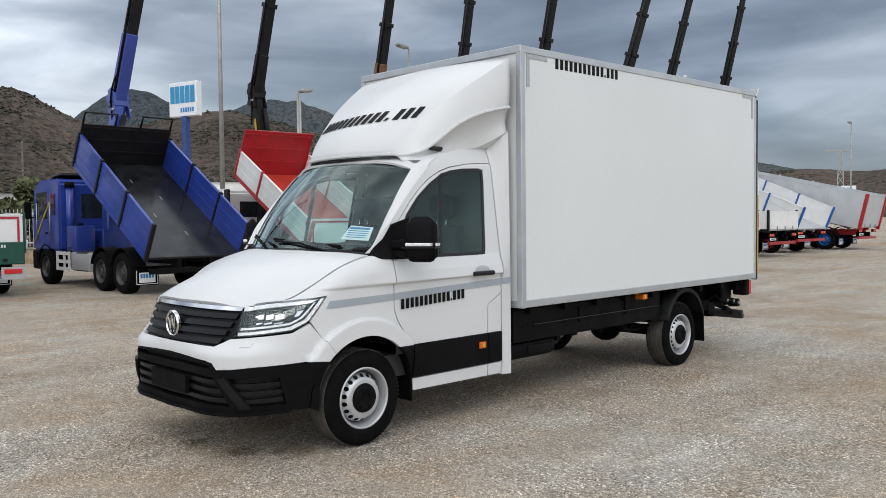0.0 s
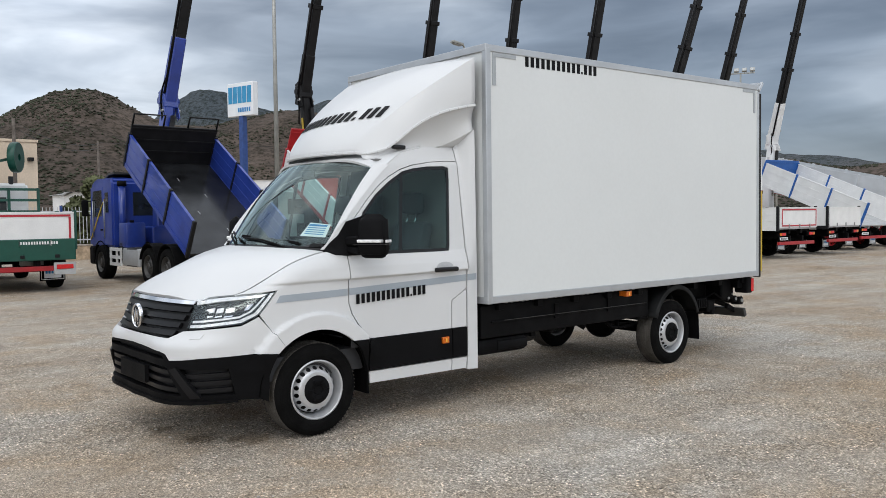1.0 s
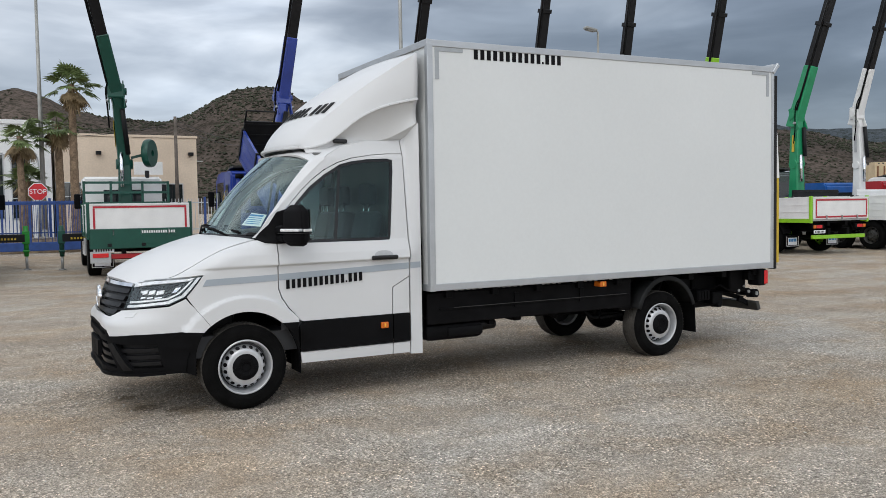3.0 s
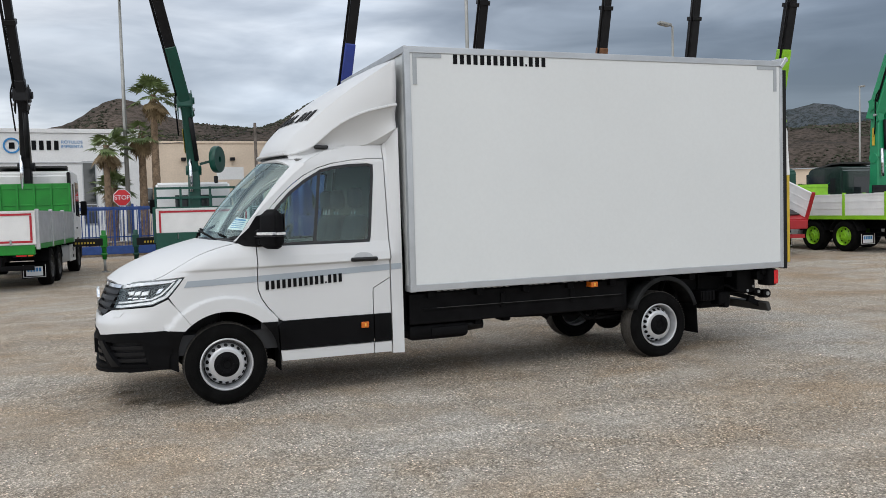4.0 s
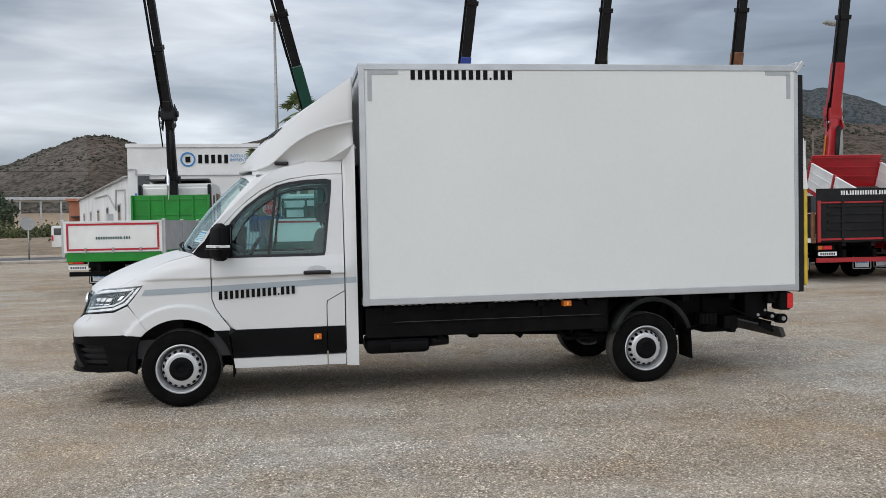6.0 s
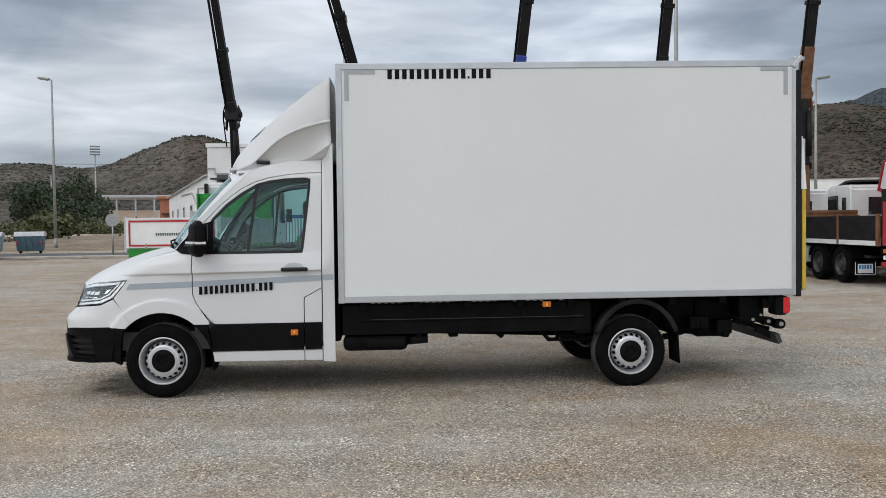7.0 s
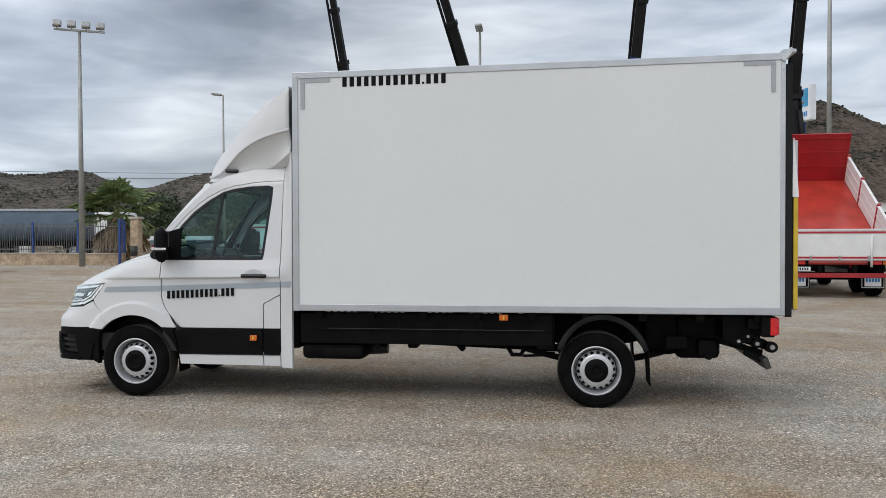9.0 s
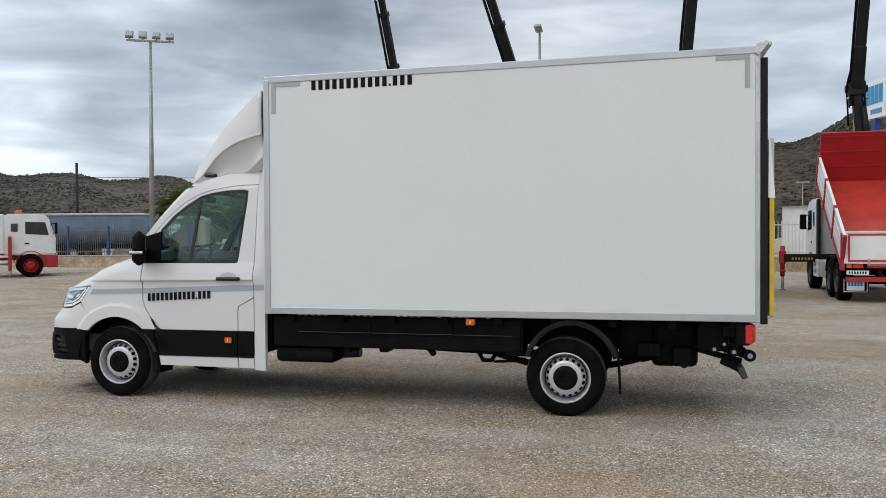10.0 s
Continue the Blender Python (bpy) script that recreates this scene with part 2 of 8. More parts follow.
def terrain_mat(name, c1, c2, c3, s):
    m = bpy.data.materials.new(name)
    m.use_nodes = True
    t = m.node_tree
    p = t.nodes["Principled BSDF"]
    p.inputs["Roughness"].default_value = 0.95
    p.inputs["Specular IOR Level"].default_value = 0.1
    c = t.nodes.new("ShaderNodeTexCoord")

    def nz(sc, det, rough=0.6):
        n = t.nodes.new("ShaderNodeTexNoise")
        n.inputs["Scale"].default_value, n.inputs["Detail"].default_value, n.inputs["Roughness"].default_value = sc, det, rough
        t.links.new(c.outputs["Object"], n.inputs[0])
        return n.outputs[0]

    big = ramp(t, nz(s, 8, 0.65), [(0.36, c1), (0.52, c2), (0.66, c3)])
    veg = ramp(t, nz(s * 22, 5, 0.7), [(0.40, (0.45, 0.48, 0.40)), (0.53, (1, 1, 1)), (0.75, (1.25, 1.2, 1.15))])
    x = t.nodes.new("ShaderNodeMix")
    x.data_type, x.blend_type = 'RGBA', 'MULTIPLY'
    x.inputs[0].default_value = 1
    t.links.new(big, x.inputs[6])
    t.links.new(veg, x.inputs[7])
    # single bushes too small to model at this distance
    col = x.outputs[2]
    for cell, rad in ((0.36, 0.34), (0.15, 0.30)):
        v = t.nodes.new("ShaderNodeTexVoronoi")
        v.inputs["Scale"].default_value = cell
        t.links.new(c.outputs["Object"], v.inputs[0])
        dots = ramp(t, v.outputs["Distance"], [(rad * 0.6, (0.50, 0.52, 0.45)), (rad, (1.0, 1.0, 1.0))])
        y = t.nodes.new("ShaderNodeMix")
        y.data_type, y.blend_type = 'RGBA', 'MULTIPLY'
        y.inputs[0].default_value = 1
        t.links.new(col, y.inputs[6])
        t.links.new(dots, y.inputs[7])
        col = y.outputs[2]
    t.links.new(col, p.inputs["Base Color"])
    b = t.nodes.new("ShaderNodeBump")
    b.inputs["Strength"].default_value, b.inputs["Distance"].default_value = 0.4, 3.0
    t.links.new(nz(s * 12, 6), b.inputs["Height"])
    t.links.new(b.outputs[0], p.inputs["Normal"])
    return m


HILL = terrain_mat("dry_scrub_hillside", (0.060, 0.048, 0.041), (0.092, 0.072, 0.061), (0.126, 0.098, 0.083), 0.012)
# the range's dark blue is cloud shade put into the base colour
MOUNT = terrain_mat("cloud_shade_mountain", (0.05, 0.062, 0.075), (0.066, 0.078, 0.09), (0.085, 0.09, 0.098), 0.004)


def gravel_mat():
    m = bpy.data.materials.new("compacted_gravel")
    m.use_nodes = True
    t = m.node_tree
    p = t.nodes["Principled BSDF"]
    p.inputs["Specular IOR Level"].default_value = 0.25
    c = t.nodes.new("ShaderNodeTexCoord")

    def nz(sc, det, rough=0.6, dist=0.0, scl=(1, 1, 1)):
        mpn = t.nodes.new("ShaderNodeMapping")
        mpn.inputs["Scale"].default_value = scl
        t.links.new(c.outputs["Object"], mpn.inputs[0])
        n = t.nodes.new("ShaderNodeTexNoise")
        n.inputs["Scale"].default_value, n.inputs["Detail"].default_value = sc, det
        n.inputs["Roughness"].default_value, n.inputs["Distortion"].default_value = rough, dist
        t.links.new(mpn.outputs[0], n.inputs[0])
        return n.outputs[0]

    def times(a1, b1, f=1.0):
        x = t.nodes.new("ShaderNodeMix")
        x.data_type, x.blend_type = 'RGBA', 'MULTIPLY'
        x.inputs[0].default_value = f
        t.links.new(a1, x.inputs[6])
        t.links.new(b1, x.inputs[7])
        return x.outputs[2]

    col = ramp(t, nz(0.22, 5, 0.62, 0.6), [(0.34, (0.36, 0.292, 0.218)), (0.5, (0.42, 0.369, 0.307)), (0.64, (0.435, 0.405, 0.36))])
    patch = ramp(t, nz(0.9, 5, 0.65, 0.4), [(0.36, (0.98, 0.90, 0.81)), (0.50, (1.0, 0.99, 0.98)), (0.64, (1.0, 1.02, 1.05))])
    mid = ramp(t, nz(2.3, 6, 0.7), [(0.34, (0.88, 0.87, 0.855)), (0.66, (1.09, 1.09, 1.09))])
    drag = ramp(t, nz(0.55, 4, 0.6, 0.3, (0.35, 2.6, 1)), [(0.38, (0.9, 0.885, 0.87)), (0.62, (1.08, 1.08, 1.08))])
    vo = t.nodes.new("ShaderNodeTexVoronoi")
    vo.inputs["Scale"].default_value = 76
    t.links.new(c.outputs["Object"], vo.inputs["Vector"])
    pebble = ramp(t, vo.outputs["Color"], [(0.0, (0.15, 0.14, 0.125)), (0.33, (0.70, 0.69, 0.67)), (0.7, (1.12, 1.12, 1.12)), (1.0, (2.75, 2.75, 2.77))])
    vo2 = t.nodes.new("ShaderNodeTexVoronoi")
    vo2.inputs["Scale"].default_value = 150
    t.links.new(c.outputs["Object"], vo2.inputs["Vector"])
    grit = ramp(t, vo2.outputs["Color"], [(0.0, (0.42, 0.41, 0.39)), (0.6, (1, 1, 1)), (1.0, (1.75, 1.75, 1.75))])
    # stony stretches and smoother sandy ones
    stony = t.nodes.new("ShaderNodeMapRange")
    stony.inputs["From Min"].default_value, stony.inputs["From Max"].default_value = 0.36, 0.60
    stony.inputs["To Min"].default_value, stony.inputs["To Max"].default_value = 0.40, 1.0
    t.links.new(nz(0.75, 5, 0.65, 0.5), stony.inputs["Value"])
    base = times(times(times(col, mid), patch), drag)
    rough_col = times(base, pebble)
    mx = t.nodes.new("ShaderNodeMix")
    mx.data_type = 'RGBA'
    t.links.new(stony.outputs["Result"], mx.inputs[0])
    t.links.new(base, mx.inputs[6])
    t.links.new(rough_col, mx.inputs[7])
    col = times(mx.outputs[2], grit)
    # small oil stains on the gravel
    for sx, sy, sr in STAINS:
        d = t.nodes.new("ShaderNodeVectorMath")
        d.operation = 'DISTANCE'
        mpn = t.nodes.new("ShaderNodeMapping")
        mpn.inputs["Scale"].default_value = (1, 1, 0)
        t.links.new(c.outputs["Object"], mpn.inputs[0])
        t.links.new(mpn.outputs[0], d.inputs[0])
        d.inputs[1].default_value = (sx, sy, 0)
        q = t.nodes.new("ShaderNodeMath")
        q.operation = 'MULTIPLY_ADD'
        t.links.new(nz(9, 4), q.inputs[0])
        q.inputs[1].default_value = sr * 1.6
        t.links.new(d.outputs["Value"], q.inputs[2])
        stain = ramp(t, q.outputs[0], [(min(0.95, sr * 1.25), (0.58, 0.54, 0.49)), (min(0.99, sr * 1.7), (1, 1, 1))])
        col = times(col, stain)
    t.links.new(col, p.inputs["Base Color"])
    p.inputs["Roughness"].default_value = 0.93
    ad = t.nodes.new("ShaderNodeMath")
    ad.operation = 'ADD'
    t.links.new(vo.outputs["Distance"], ad.inputs[0])
    t.links.new(nz(38, 5), ad.inputs[1])
    b = t.nodes.new("ShaderNodeBump")
    b.inputs["Strength"].default_value, b.inputs["Distance"].default_value = 0.75, 0.012
    t.links.new(ad.outputs[0], b.inputs["Height"])
    t.links.new(b.outputs[0], p.inputs["Normal"])
    return m


STAINS = [(-0.41, -0.67, 0.24), (-0.70, -0.43, 0.18), (-0.81, 0.07, 0.14)]
GRAVEL = gravel_mat()


# ---- mesh helpers ----
def part(name, bm, material, parent=None, label="", smooth=False):
    me = bpy.data.meshes.new(name)
    bm.normal_update()
    if smooth:
        for f in bm.faces:
            f.smooth = True
        if smooth is not True:
            for e in bm.edges:
                if len(e.link_faces) == 2 and e.calc_face_angle(0) > radians(smooth):
                    e.smooth = False
    bm.to_mesh(me)
    bm.free()
    me.materials.append(material)
    ob = new(name, me)
    if parent is not None:
        ob.parent = parent
    if label:
        ob["label"] = label
    return ob


def thing(name, label, category, m=None, group="", kind=""):
    ob = new(name)
    ob.empty_display_size = 0.3
    if m is not None:
        ob.matrix_basis = m
    return tagged(ob, label, category, group, kind)


def box(bm, x0, x1, y0, y1, z0, z1, bevel=0.0, m=None):
    vs = bmesh.ops.create_cube(bm, size=1)["verts"]
    for v in vs:
        v.co = Vector(((x0 + x1) / 2 + v.co.x * (x1 - x0), (y0 + y1) / 2 + v.co.y * (y1 - y0), (z0 + z1) / 2 + v.co.z * (z1 - z0)))
    if bevel:
        es = list({e for v in vs for e in v.link_edges})
        r = bmesh.ops.bevel(bm, geom=es, offset=min(bevel, 0.45 * min(x1 - x0, y1 - y0, z1 - z0)), segments=2, profile=0.5, affect='EDGES')
        vs = r["verts"]
    if m is not None:
        bmesh.ops.transform(bm, matrix=m, verts=list(set(vs)))
    return bm


def B(x0, x1, y0, y1, z0, z1, bevel=0.0, m=None):
    return box(bmesh.new(), x0, x1, y0, y1, z0, z1, bevel, m)


def beam(bm, p, q, w, h, bevel=0.0, w1=None, h1=None, up=(0, 0, 1)):
    """A square bar from p to q, w across and h deep, tapering to w1 and h1."""
    p, q = Vector(p), Vector(q)
    d = (q - p).normalized()
    u = Vector(up)
    if abs(d.dot(u)) > 0.98:
        u = Vector((0, 1, 0))
    s = d.cross(u).normalized()
    u = s.cross(d)
    w1, h1 = w if w1 is None else w1, h if h1 is None else h1
    vs = []
    for c, ww, hh in ((p, w, h), (q, w1, h1)):
        for i, j in ((-1, -1), (1, -1), (1, 1), (-1, 1)):
            vs.append(bm.verts.new(c + s * i * ww / 2 + u * j * hh / 2))
    fs = [bm.faces.new([vs[k] for k in f]) for f in ((3, 2, 1, 0), (4, 5, 6, 7), (0, 1, 5, 4), (1, 2, 6, 5), (2, 3, 7, 6), (3, 0, 4, 7))]
    if bevel:
        bmesh.ops.bevel(bm, geom=list({e for f in fs for e in f.edges}), offset=bevel, segments=1, affect='EDGES')
    return bm


def cyl(bm, p, q, r, r1=None, n=16, caps=True):
    p, q = Vector(p), Vector(q)
    d = (q - p).normalized()
    u = Vector((0, 0, 1)) if abs(d.z) < 0.95 else Vector((1, 0, 0))
    s = d.cross(u).normalized()
    u = s.cross(d)
    r1 = r if r1 is None else r1
    a1, b1 = [], []
    for i in range(n):
        t = 2 * math.pi * i / n
        w = s * math.cos(t) + u * math.sin(t)
        a1.append(bm.verts.new(p + w * r))
        b1.append(bm.verts.new(q + w * r1))
    for i in range(n):
        j = (i + 1) % n
        bm.faces.new((a1[j], a1[i], b1[i], b1[j])).smooth = True
    if caps:
        bm.faces.new(a1)
        bm.faces.new(b1[::-1])
    return bm


def tube(bm, pts, r, n=8):
    P = [Vector(p) for p in pts]
    D = [(b - a).normalized() for a, b in zip(P, P[1:])]
    u = D[0].orthogonal().normalized()
    rings = []
    for k, p in enumerate(P):
        d = D[0] if k == 0 else D[-1] if k == len(D) else D[k - 1] + D[k]
        d = d.normalized() if d.length > 1e-4 else D[k]
        u = (u - d * u.dot(d)).normalized()
        w = d.cross(u)
        rings.append([bm.verts.new(p + (u * math.cos(6.28319 * i / n) + w * math.sin(6.28319 * i / n)) * r) for i in range(n)])
    for a, b in zip(rings, rings[1:]):
        for i in range(n):
            j = (i + 1) % n
            bm.faces.new((a[i], a[j], b[j], b[i])).smooth = True
    bm.faces.new(rings[0][::-1])
    bm.faces.new(rings[-1])
    return bm


def xf(bm, m):
    bmesh.ops.transform(bm, matrix=m, verts=bm.verts[:])
    return bm


LORRY_WHEELS = {}


def lathe(bm, prof, n=32, axis="y"):
    """prof: (radius, along) pairs turned about the axis."""
    rings = []
    for r, h in prof:
        ring = []
        for i in range(n):
            t = 2 * math.pi * i / n
            c, s = r * math.cos(t), r * math.sin(t)
            ring.append(bm.verts.new((c, h, s) if axis == "y" else (c, s, h)))
        rings.append(ring)
    for a1, b1 in zip(rings, rings[1:]):
        for i in range(n):
            j = (i + 1) % n
            bm.faces.new((a1[i], a1[j], b1[j], b1[i]))
    return bm


def close(bm):
    bmesh.ops.recalc_face_normals(bm, faces=bm.faces[:])
    return bm


def grid(bm, rows, flip=False):
    """Quads between rows of points."""
    vs = [[bm.verts.new(p) for p in r] for r in rows]
    for a1, b1 in zip(vs, vs[1:]):
        for i in range(len(a1) - 1):
            f = (a1[i], a1[i + 1], b1[i + 1], b1[i])
            bm.faces.new(f[::-1] if flip else f)
    return bm


def spline(pts, n):
    """n points evenly along a smooth curve through pts."""
    P = np.array(pts, float)
    Q = np.vstack([2 * P[0] - P[1], P, 2 * P[-1] - P[-2]])
    out = []
    for i in range(len(P) - 1):
        p0, p1, p2, p3 = Q[i:i + 4]
        for t in np.linspace(0, 1, 24, endpoint=False):
            out.append(0.5 * (2 * p1 + (p2 - p0) * t + (2 * p0 - 5 * p1 + 4 * p2 - p3) * t ** 2 + (3 * p1 - p0 - 3 * p2 + p3) * t ** 3))
    out.append(P[-1])
    out = np.array(out)
    s = np.r_[0, np.cumsum(np.linalg.norm(np.diff(out, axis=0), axis=1))]
    u = np.linspace(0, s[-1], n)
    return np.stack([np.interp(u, s, out[:, k]) for k in range(P.shape[1])], 1)


def shrink(loop, d):
    """A 2D outline moved inwards by d."""
    P = [Vector(p) for p in loop]
    area = sum(p.x * q.y - q.x * p.y for p, q in zip(P, P[1:] + P[:1]))
    sg = 1 if area > 0 else -1
    out = []
    for i, p in enumerate(P):
        e1, e2 = (p - P[i - 1]).normalized(), (P[(i + 1) % len(P)] - p).normalized()
        n1, n2 = Vector((-e1.y, e1.x)) * sg, Vector((-e2.y, e2.x)) * sg
        b = (n1 + n2)
        if b.length < 0.2:
            b = n1
        b.normalize()
        out.append(p + b * (d / max(0.45, b.dot(n1))))
    return out


def panel(name, loops, surf, material, parent, off=0.0, depth=0.015, step=(0.08, 0.08), gap=0.003, label=""):
    """Sheet metal: a 2D outline (with holes) laid on the surface surf(u, v), with a turned-in rim."""
    bm = bmesh.new()
    for k, lp in enumerate(loops):
        lp = shrink(lp, gap if k == 0 else -gap)
        vs = [bm.verts.new((p[0], p[1], 0)) for p in lp]
        for i in range(len(vs)):
            bm.edges.new((vs[i], vs[(i + 1) % len(vs)]))
    bmesh.ops.triangle_fill(bm, use_beauty=True, use_dissolve=False, edges=bm.edges[:])
    us = [v.co.x for v in bm.verts]
    ws = [v.co.y for v in bm.verts]
    for lo, hi, st, nrm in ((min(us), max(us), step[0], (1, 0, 0)), (min(ws), max(ws), step[1], (0, 1, 0))):
        k = math.ceil(lo / st + 0.05)
        while k * st < hi - 0.05 * st:
            bmesh.ops.bisect_plane(bm, geom=bm.verts[:] + bm.edges[:] + bm.faces[:], dist=1e-5, plane_co=Vector(nrm) * k * st, plane_no=nrm)
            k += 1
    h = 0.004
    nm = {}
    for v in bm.verts:
        u, w = v.co.x, v.co.y
        p = Vector(surf(u, w))
        n = (Vector(surf(u + h, w)) - Vector(surf(u - h, w))).cross(Vector(surf(u, w + h)) - Vector(surf(u, w - h)))
        n.normalize()
        nm[v] = n
        v.co = p + n * off
    bm.normal_update()
    for f in bm.faces:
        if f.normal.dot(nm[f.verts[0]]) < 0:
            f.normal_flip()
        f.smooth = True
    if depth:
        rim = [e for e in bm.edges if len(e.link_faces) == 1]
        top, low = {}, {}
        for v in {v for e in rim for v in e.verts}:
            top[v] = bm.verts.new(v.co)
            low[v] = bm.verts.new(v.co - nm[v] * depth)
        for e in rim:
            f = e.link_faces[0]
            lp = next(l for l in f.loops if l.edge == e)
            a1, b1 = lp.vert, lp.link_loop_next.vert
            bm.faces.new((top[b1], top[a1], low[a1], low[b1]))
    return part(name, bm, material, parent, label)


def arc(cx, cy, r, a0, a1, n, ry=None):
    ry = r if ry is None else ry
    return [(cx + r * math.cos(radians(a0 + (a1 - a0) * i / n)), cy + ry * math.sin(radians(a0 + (a1 - a0) * i / n))) for i in range(n + 1)]


def oval(cx, cy, rx, ry, n=10):
    return arc(cx, cy, rx, 0, 360 - 360 / n, n - 1, ry)


def letter_bars(name, origin, right, up, width, height, material, parent, groups=(11, 1, 3), out=0.004, label="", m=None):
    """A company name as plain upright bars, one a letter."""
    right, up = Vector(right), Vector(up)
    nrm = right.cross(up)
    units = sum(1.0 if k != 1 else 0.45 for k in groups for _ in range(k))
    x = 0.0
    for k in groups:
        for _ in range(k):
            w = (1.0 if k != 1 else 0.45) * width / units
            hh = height if k != 1 else height * 0.22
            c = Vector(origin) + right * (x + w * 0.5) + up * (hh / 2)
            s, u = right * w * 0.30, up * hh / 2
            bm = bmesh.new()
            vs = [bm.verts.new(c + s * i + u * j + nrm * o) for o in (0.0, out) for i, j in ((-1, -1), (1, -1), (1, 1), (-1, 1))]
            for f in ((4, 5, 6, 7), (0, 1, 5, 4), (1, 2, 6, 5), (2, 3, 7, 6), (3, 0, 4, 7)):
                bm.faces.new([vs[q] for q in f])
            part(name, bm if m is None else xf(bm, m), material, parent, label)
            x += w


def words(text, size, material, parent, m, name="lettering", label=""):
    cu = bpy.data.curves.new(name, 'FONT')
    cu.body = text
    cu.size = size
    cu.extrude = 0.003
    cu.align_x, cu.align_y = 'CENTER', 'CENTER'
    tmp = bpy.data.objects.new(name, cu)
    scene.collection.objects.link(tmp)
    me = bpy.data.meshes.new_from_object(tmp.evaluated_get(bpy.context.evaluated_depsgraph_get()))
    bpy.data.objects.remove(tmp)
    me.transform(m)
    me.materials.clear()
    me.materials.append(material)
    ob = new(name, me)
    ob.parent = parent
    if label:
        ob["label"] = label
    return ob


# ---- ground ----
def ground_z(x, y):
    """The yard falls a hand's breadth from the van towards the parked lorries and rises again to the fence."""
    d = math.hypot(x, y + 3)
    u = min(1.0, max(0.0, (d - 9) / 6))
    v = min(1.0, max(0.0, (27 - y) / 6))
    return -0.10 * u * u * (3 - 2 * u) * v * v * (3 - 2 * v)


def build_ground():
    bm = bmesh.new()
    # one sheet: fine near the subject, coarse to the horizon
    xs = sorted({-3000.0, -1500.0, -700.0, -350.0, -180.0, -90.0, *[-50 + 2.5 * k for k in range(43)], 90.0, 180.0, 350.0, 700.0, 1500.0, 3000.0})
    rows = []
    for y in xs:
        row = []
        for x in xs:
            z = ground_z(x, y)
            if max(abs(x), abs(y)) < 80 and (abs(x - 2.5) > 6 or abs(y) > 9):
                z += min(0.0, 0.02 * noise.noise(Vector((x * 0.09, y * 0.09, 0))))
            row.append((x, y, z))
        rows.append(row)
    grid(bm, rows)
    g = part("ground", bm, GRAVEL, smooth=True)
    tagged(g, "compacted beige gravel yard with tyre marks and small oil stains", "ground", kind="structure")


build_ground()


def loose_stones(n, seed):
    """Small stones lying on the yard round the van."""
    rnd = random.Random(seed)
    vs, fs = [], []
    for _ in range(n):
        x, y = rnd.uniform(-7, 11), rnd.uniform(-5.2, 4.0)
        s = 0.004 + 0.011 * rnd.random() ** 3
        k = len(vs)
        a1 = rnd.uniform(0, 6.28)
        for dx, dy, dz in ((1, 0, 0.35), (0, 0.8, 0.3), (-0.9, 0, 0.4), (0, -0.8, 0.35), (0.1, 0, 1), (0, 0, -0.2)):
            u, w = s * dx * rnd.uniform(0.7, 1.4), s * dy * rnd.uniform(0.7, 1.4)
            vs.append((x + u * math.cos(a1) - w * math.sin(a1), y + u * math.sin(a1) + w * math.cos(a1), max(-0.002, s * dz * rnd.uniform(0.6, 1.1)) + ground_z(x, y)))
        for f in ((0, 1, 4), (1, 2, 4), (2, 3, 4), (3, 0, 4), (1, 0, 5), (2, 1, 5), (3, 2, 5), (0, 3, 5)):
            fs.append(tuple(k + q for q in f))
    me = bpy.data.meshes.new("loose_stones")
    me.from_pydata(vs, [], fs)
    me.materials.append(PEBBLE)
    tagged(new("loose_stones", me), "small pale loose stones on the gravel yard", "stones", kind="stuff")


loose_stones(9000, 5)


# ---- the white box van ----
VAN = thing("box_truck", "white cab-chassis delivery truck with a plain white box body", "truck")

plan = spline([(-0.985, 0.0), (-0.982, 0.1), (-0.974, 0.2), (-0.942, 0.4), (-0.893, 0.577), (-0.815, 0.725), (-0.72, 0.82), (-0.61, 0.885), (-0.49, 0.922), (-0.36, 0.941),
               (-0.2, 0.953), (0.0, 0.958), (0.4, 0.96), (0.9, 0.96), (1.3, 0.958), (1.62, 0.955)], 400)
PX, PH = plan[:, 0], plan[:, 1]
PS = np.r_[0, np.cumsum(np.hypot(np.diff(PX), np.diff(PH)))]
hood_mid = spline([(-0.99, 1.02), (-0.93, 1.078), (-0.83, 1.155), (-0.71, 1.22), (-0.51, 1.305), (-0.31, 1.37), (-0.05, 1.432), (0.25, 1.485)], 120)


def sx(x):
    return float(np.interp(x, PX, PS))


def sy(h):
    return float(np.interp(h, PH[:200], PS[:200]))


def hood_z(x, y):
    xe = x - 0.215 * y * y
    return float(np.interp(xe, hood_mid[:, 0], hood_mid[:, 1])) - (0.05 + 0.125 * math.exp(-((x + 0.60) / 0.28) ** 2)) * (abs(y) / 0.86) ** 2.4


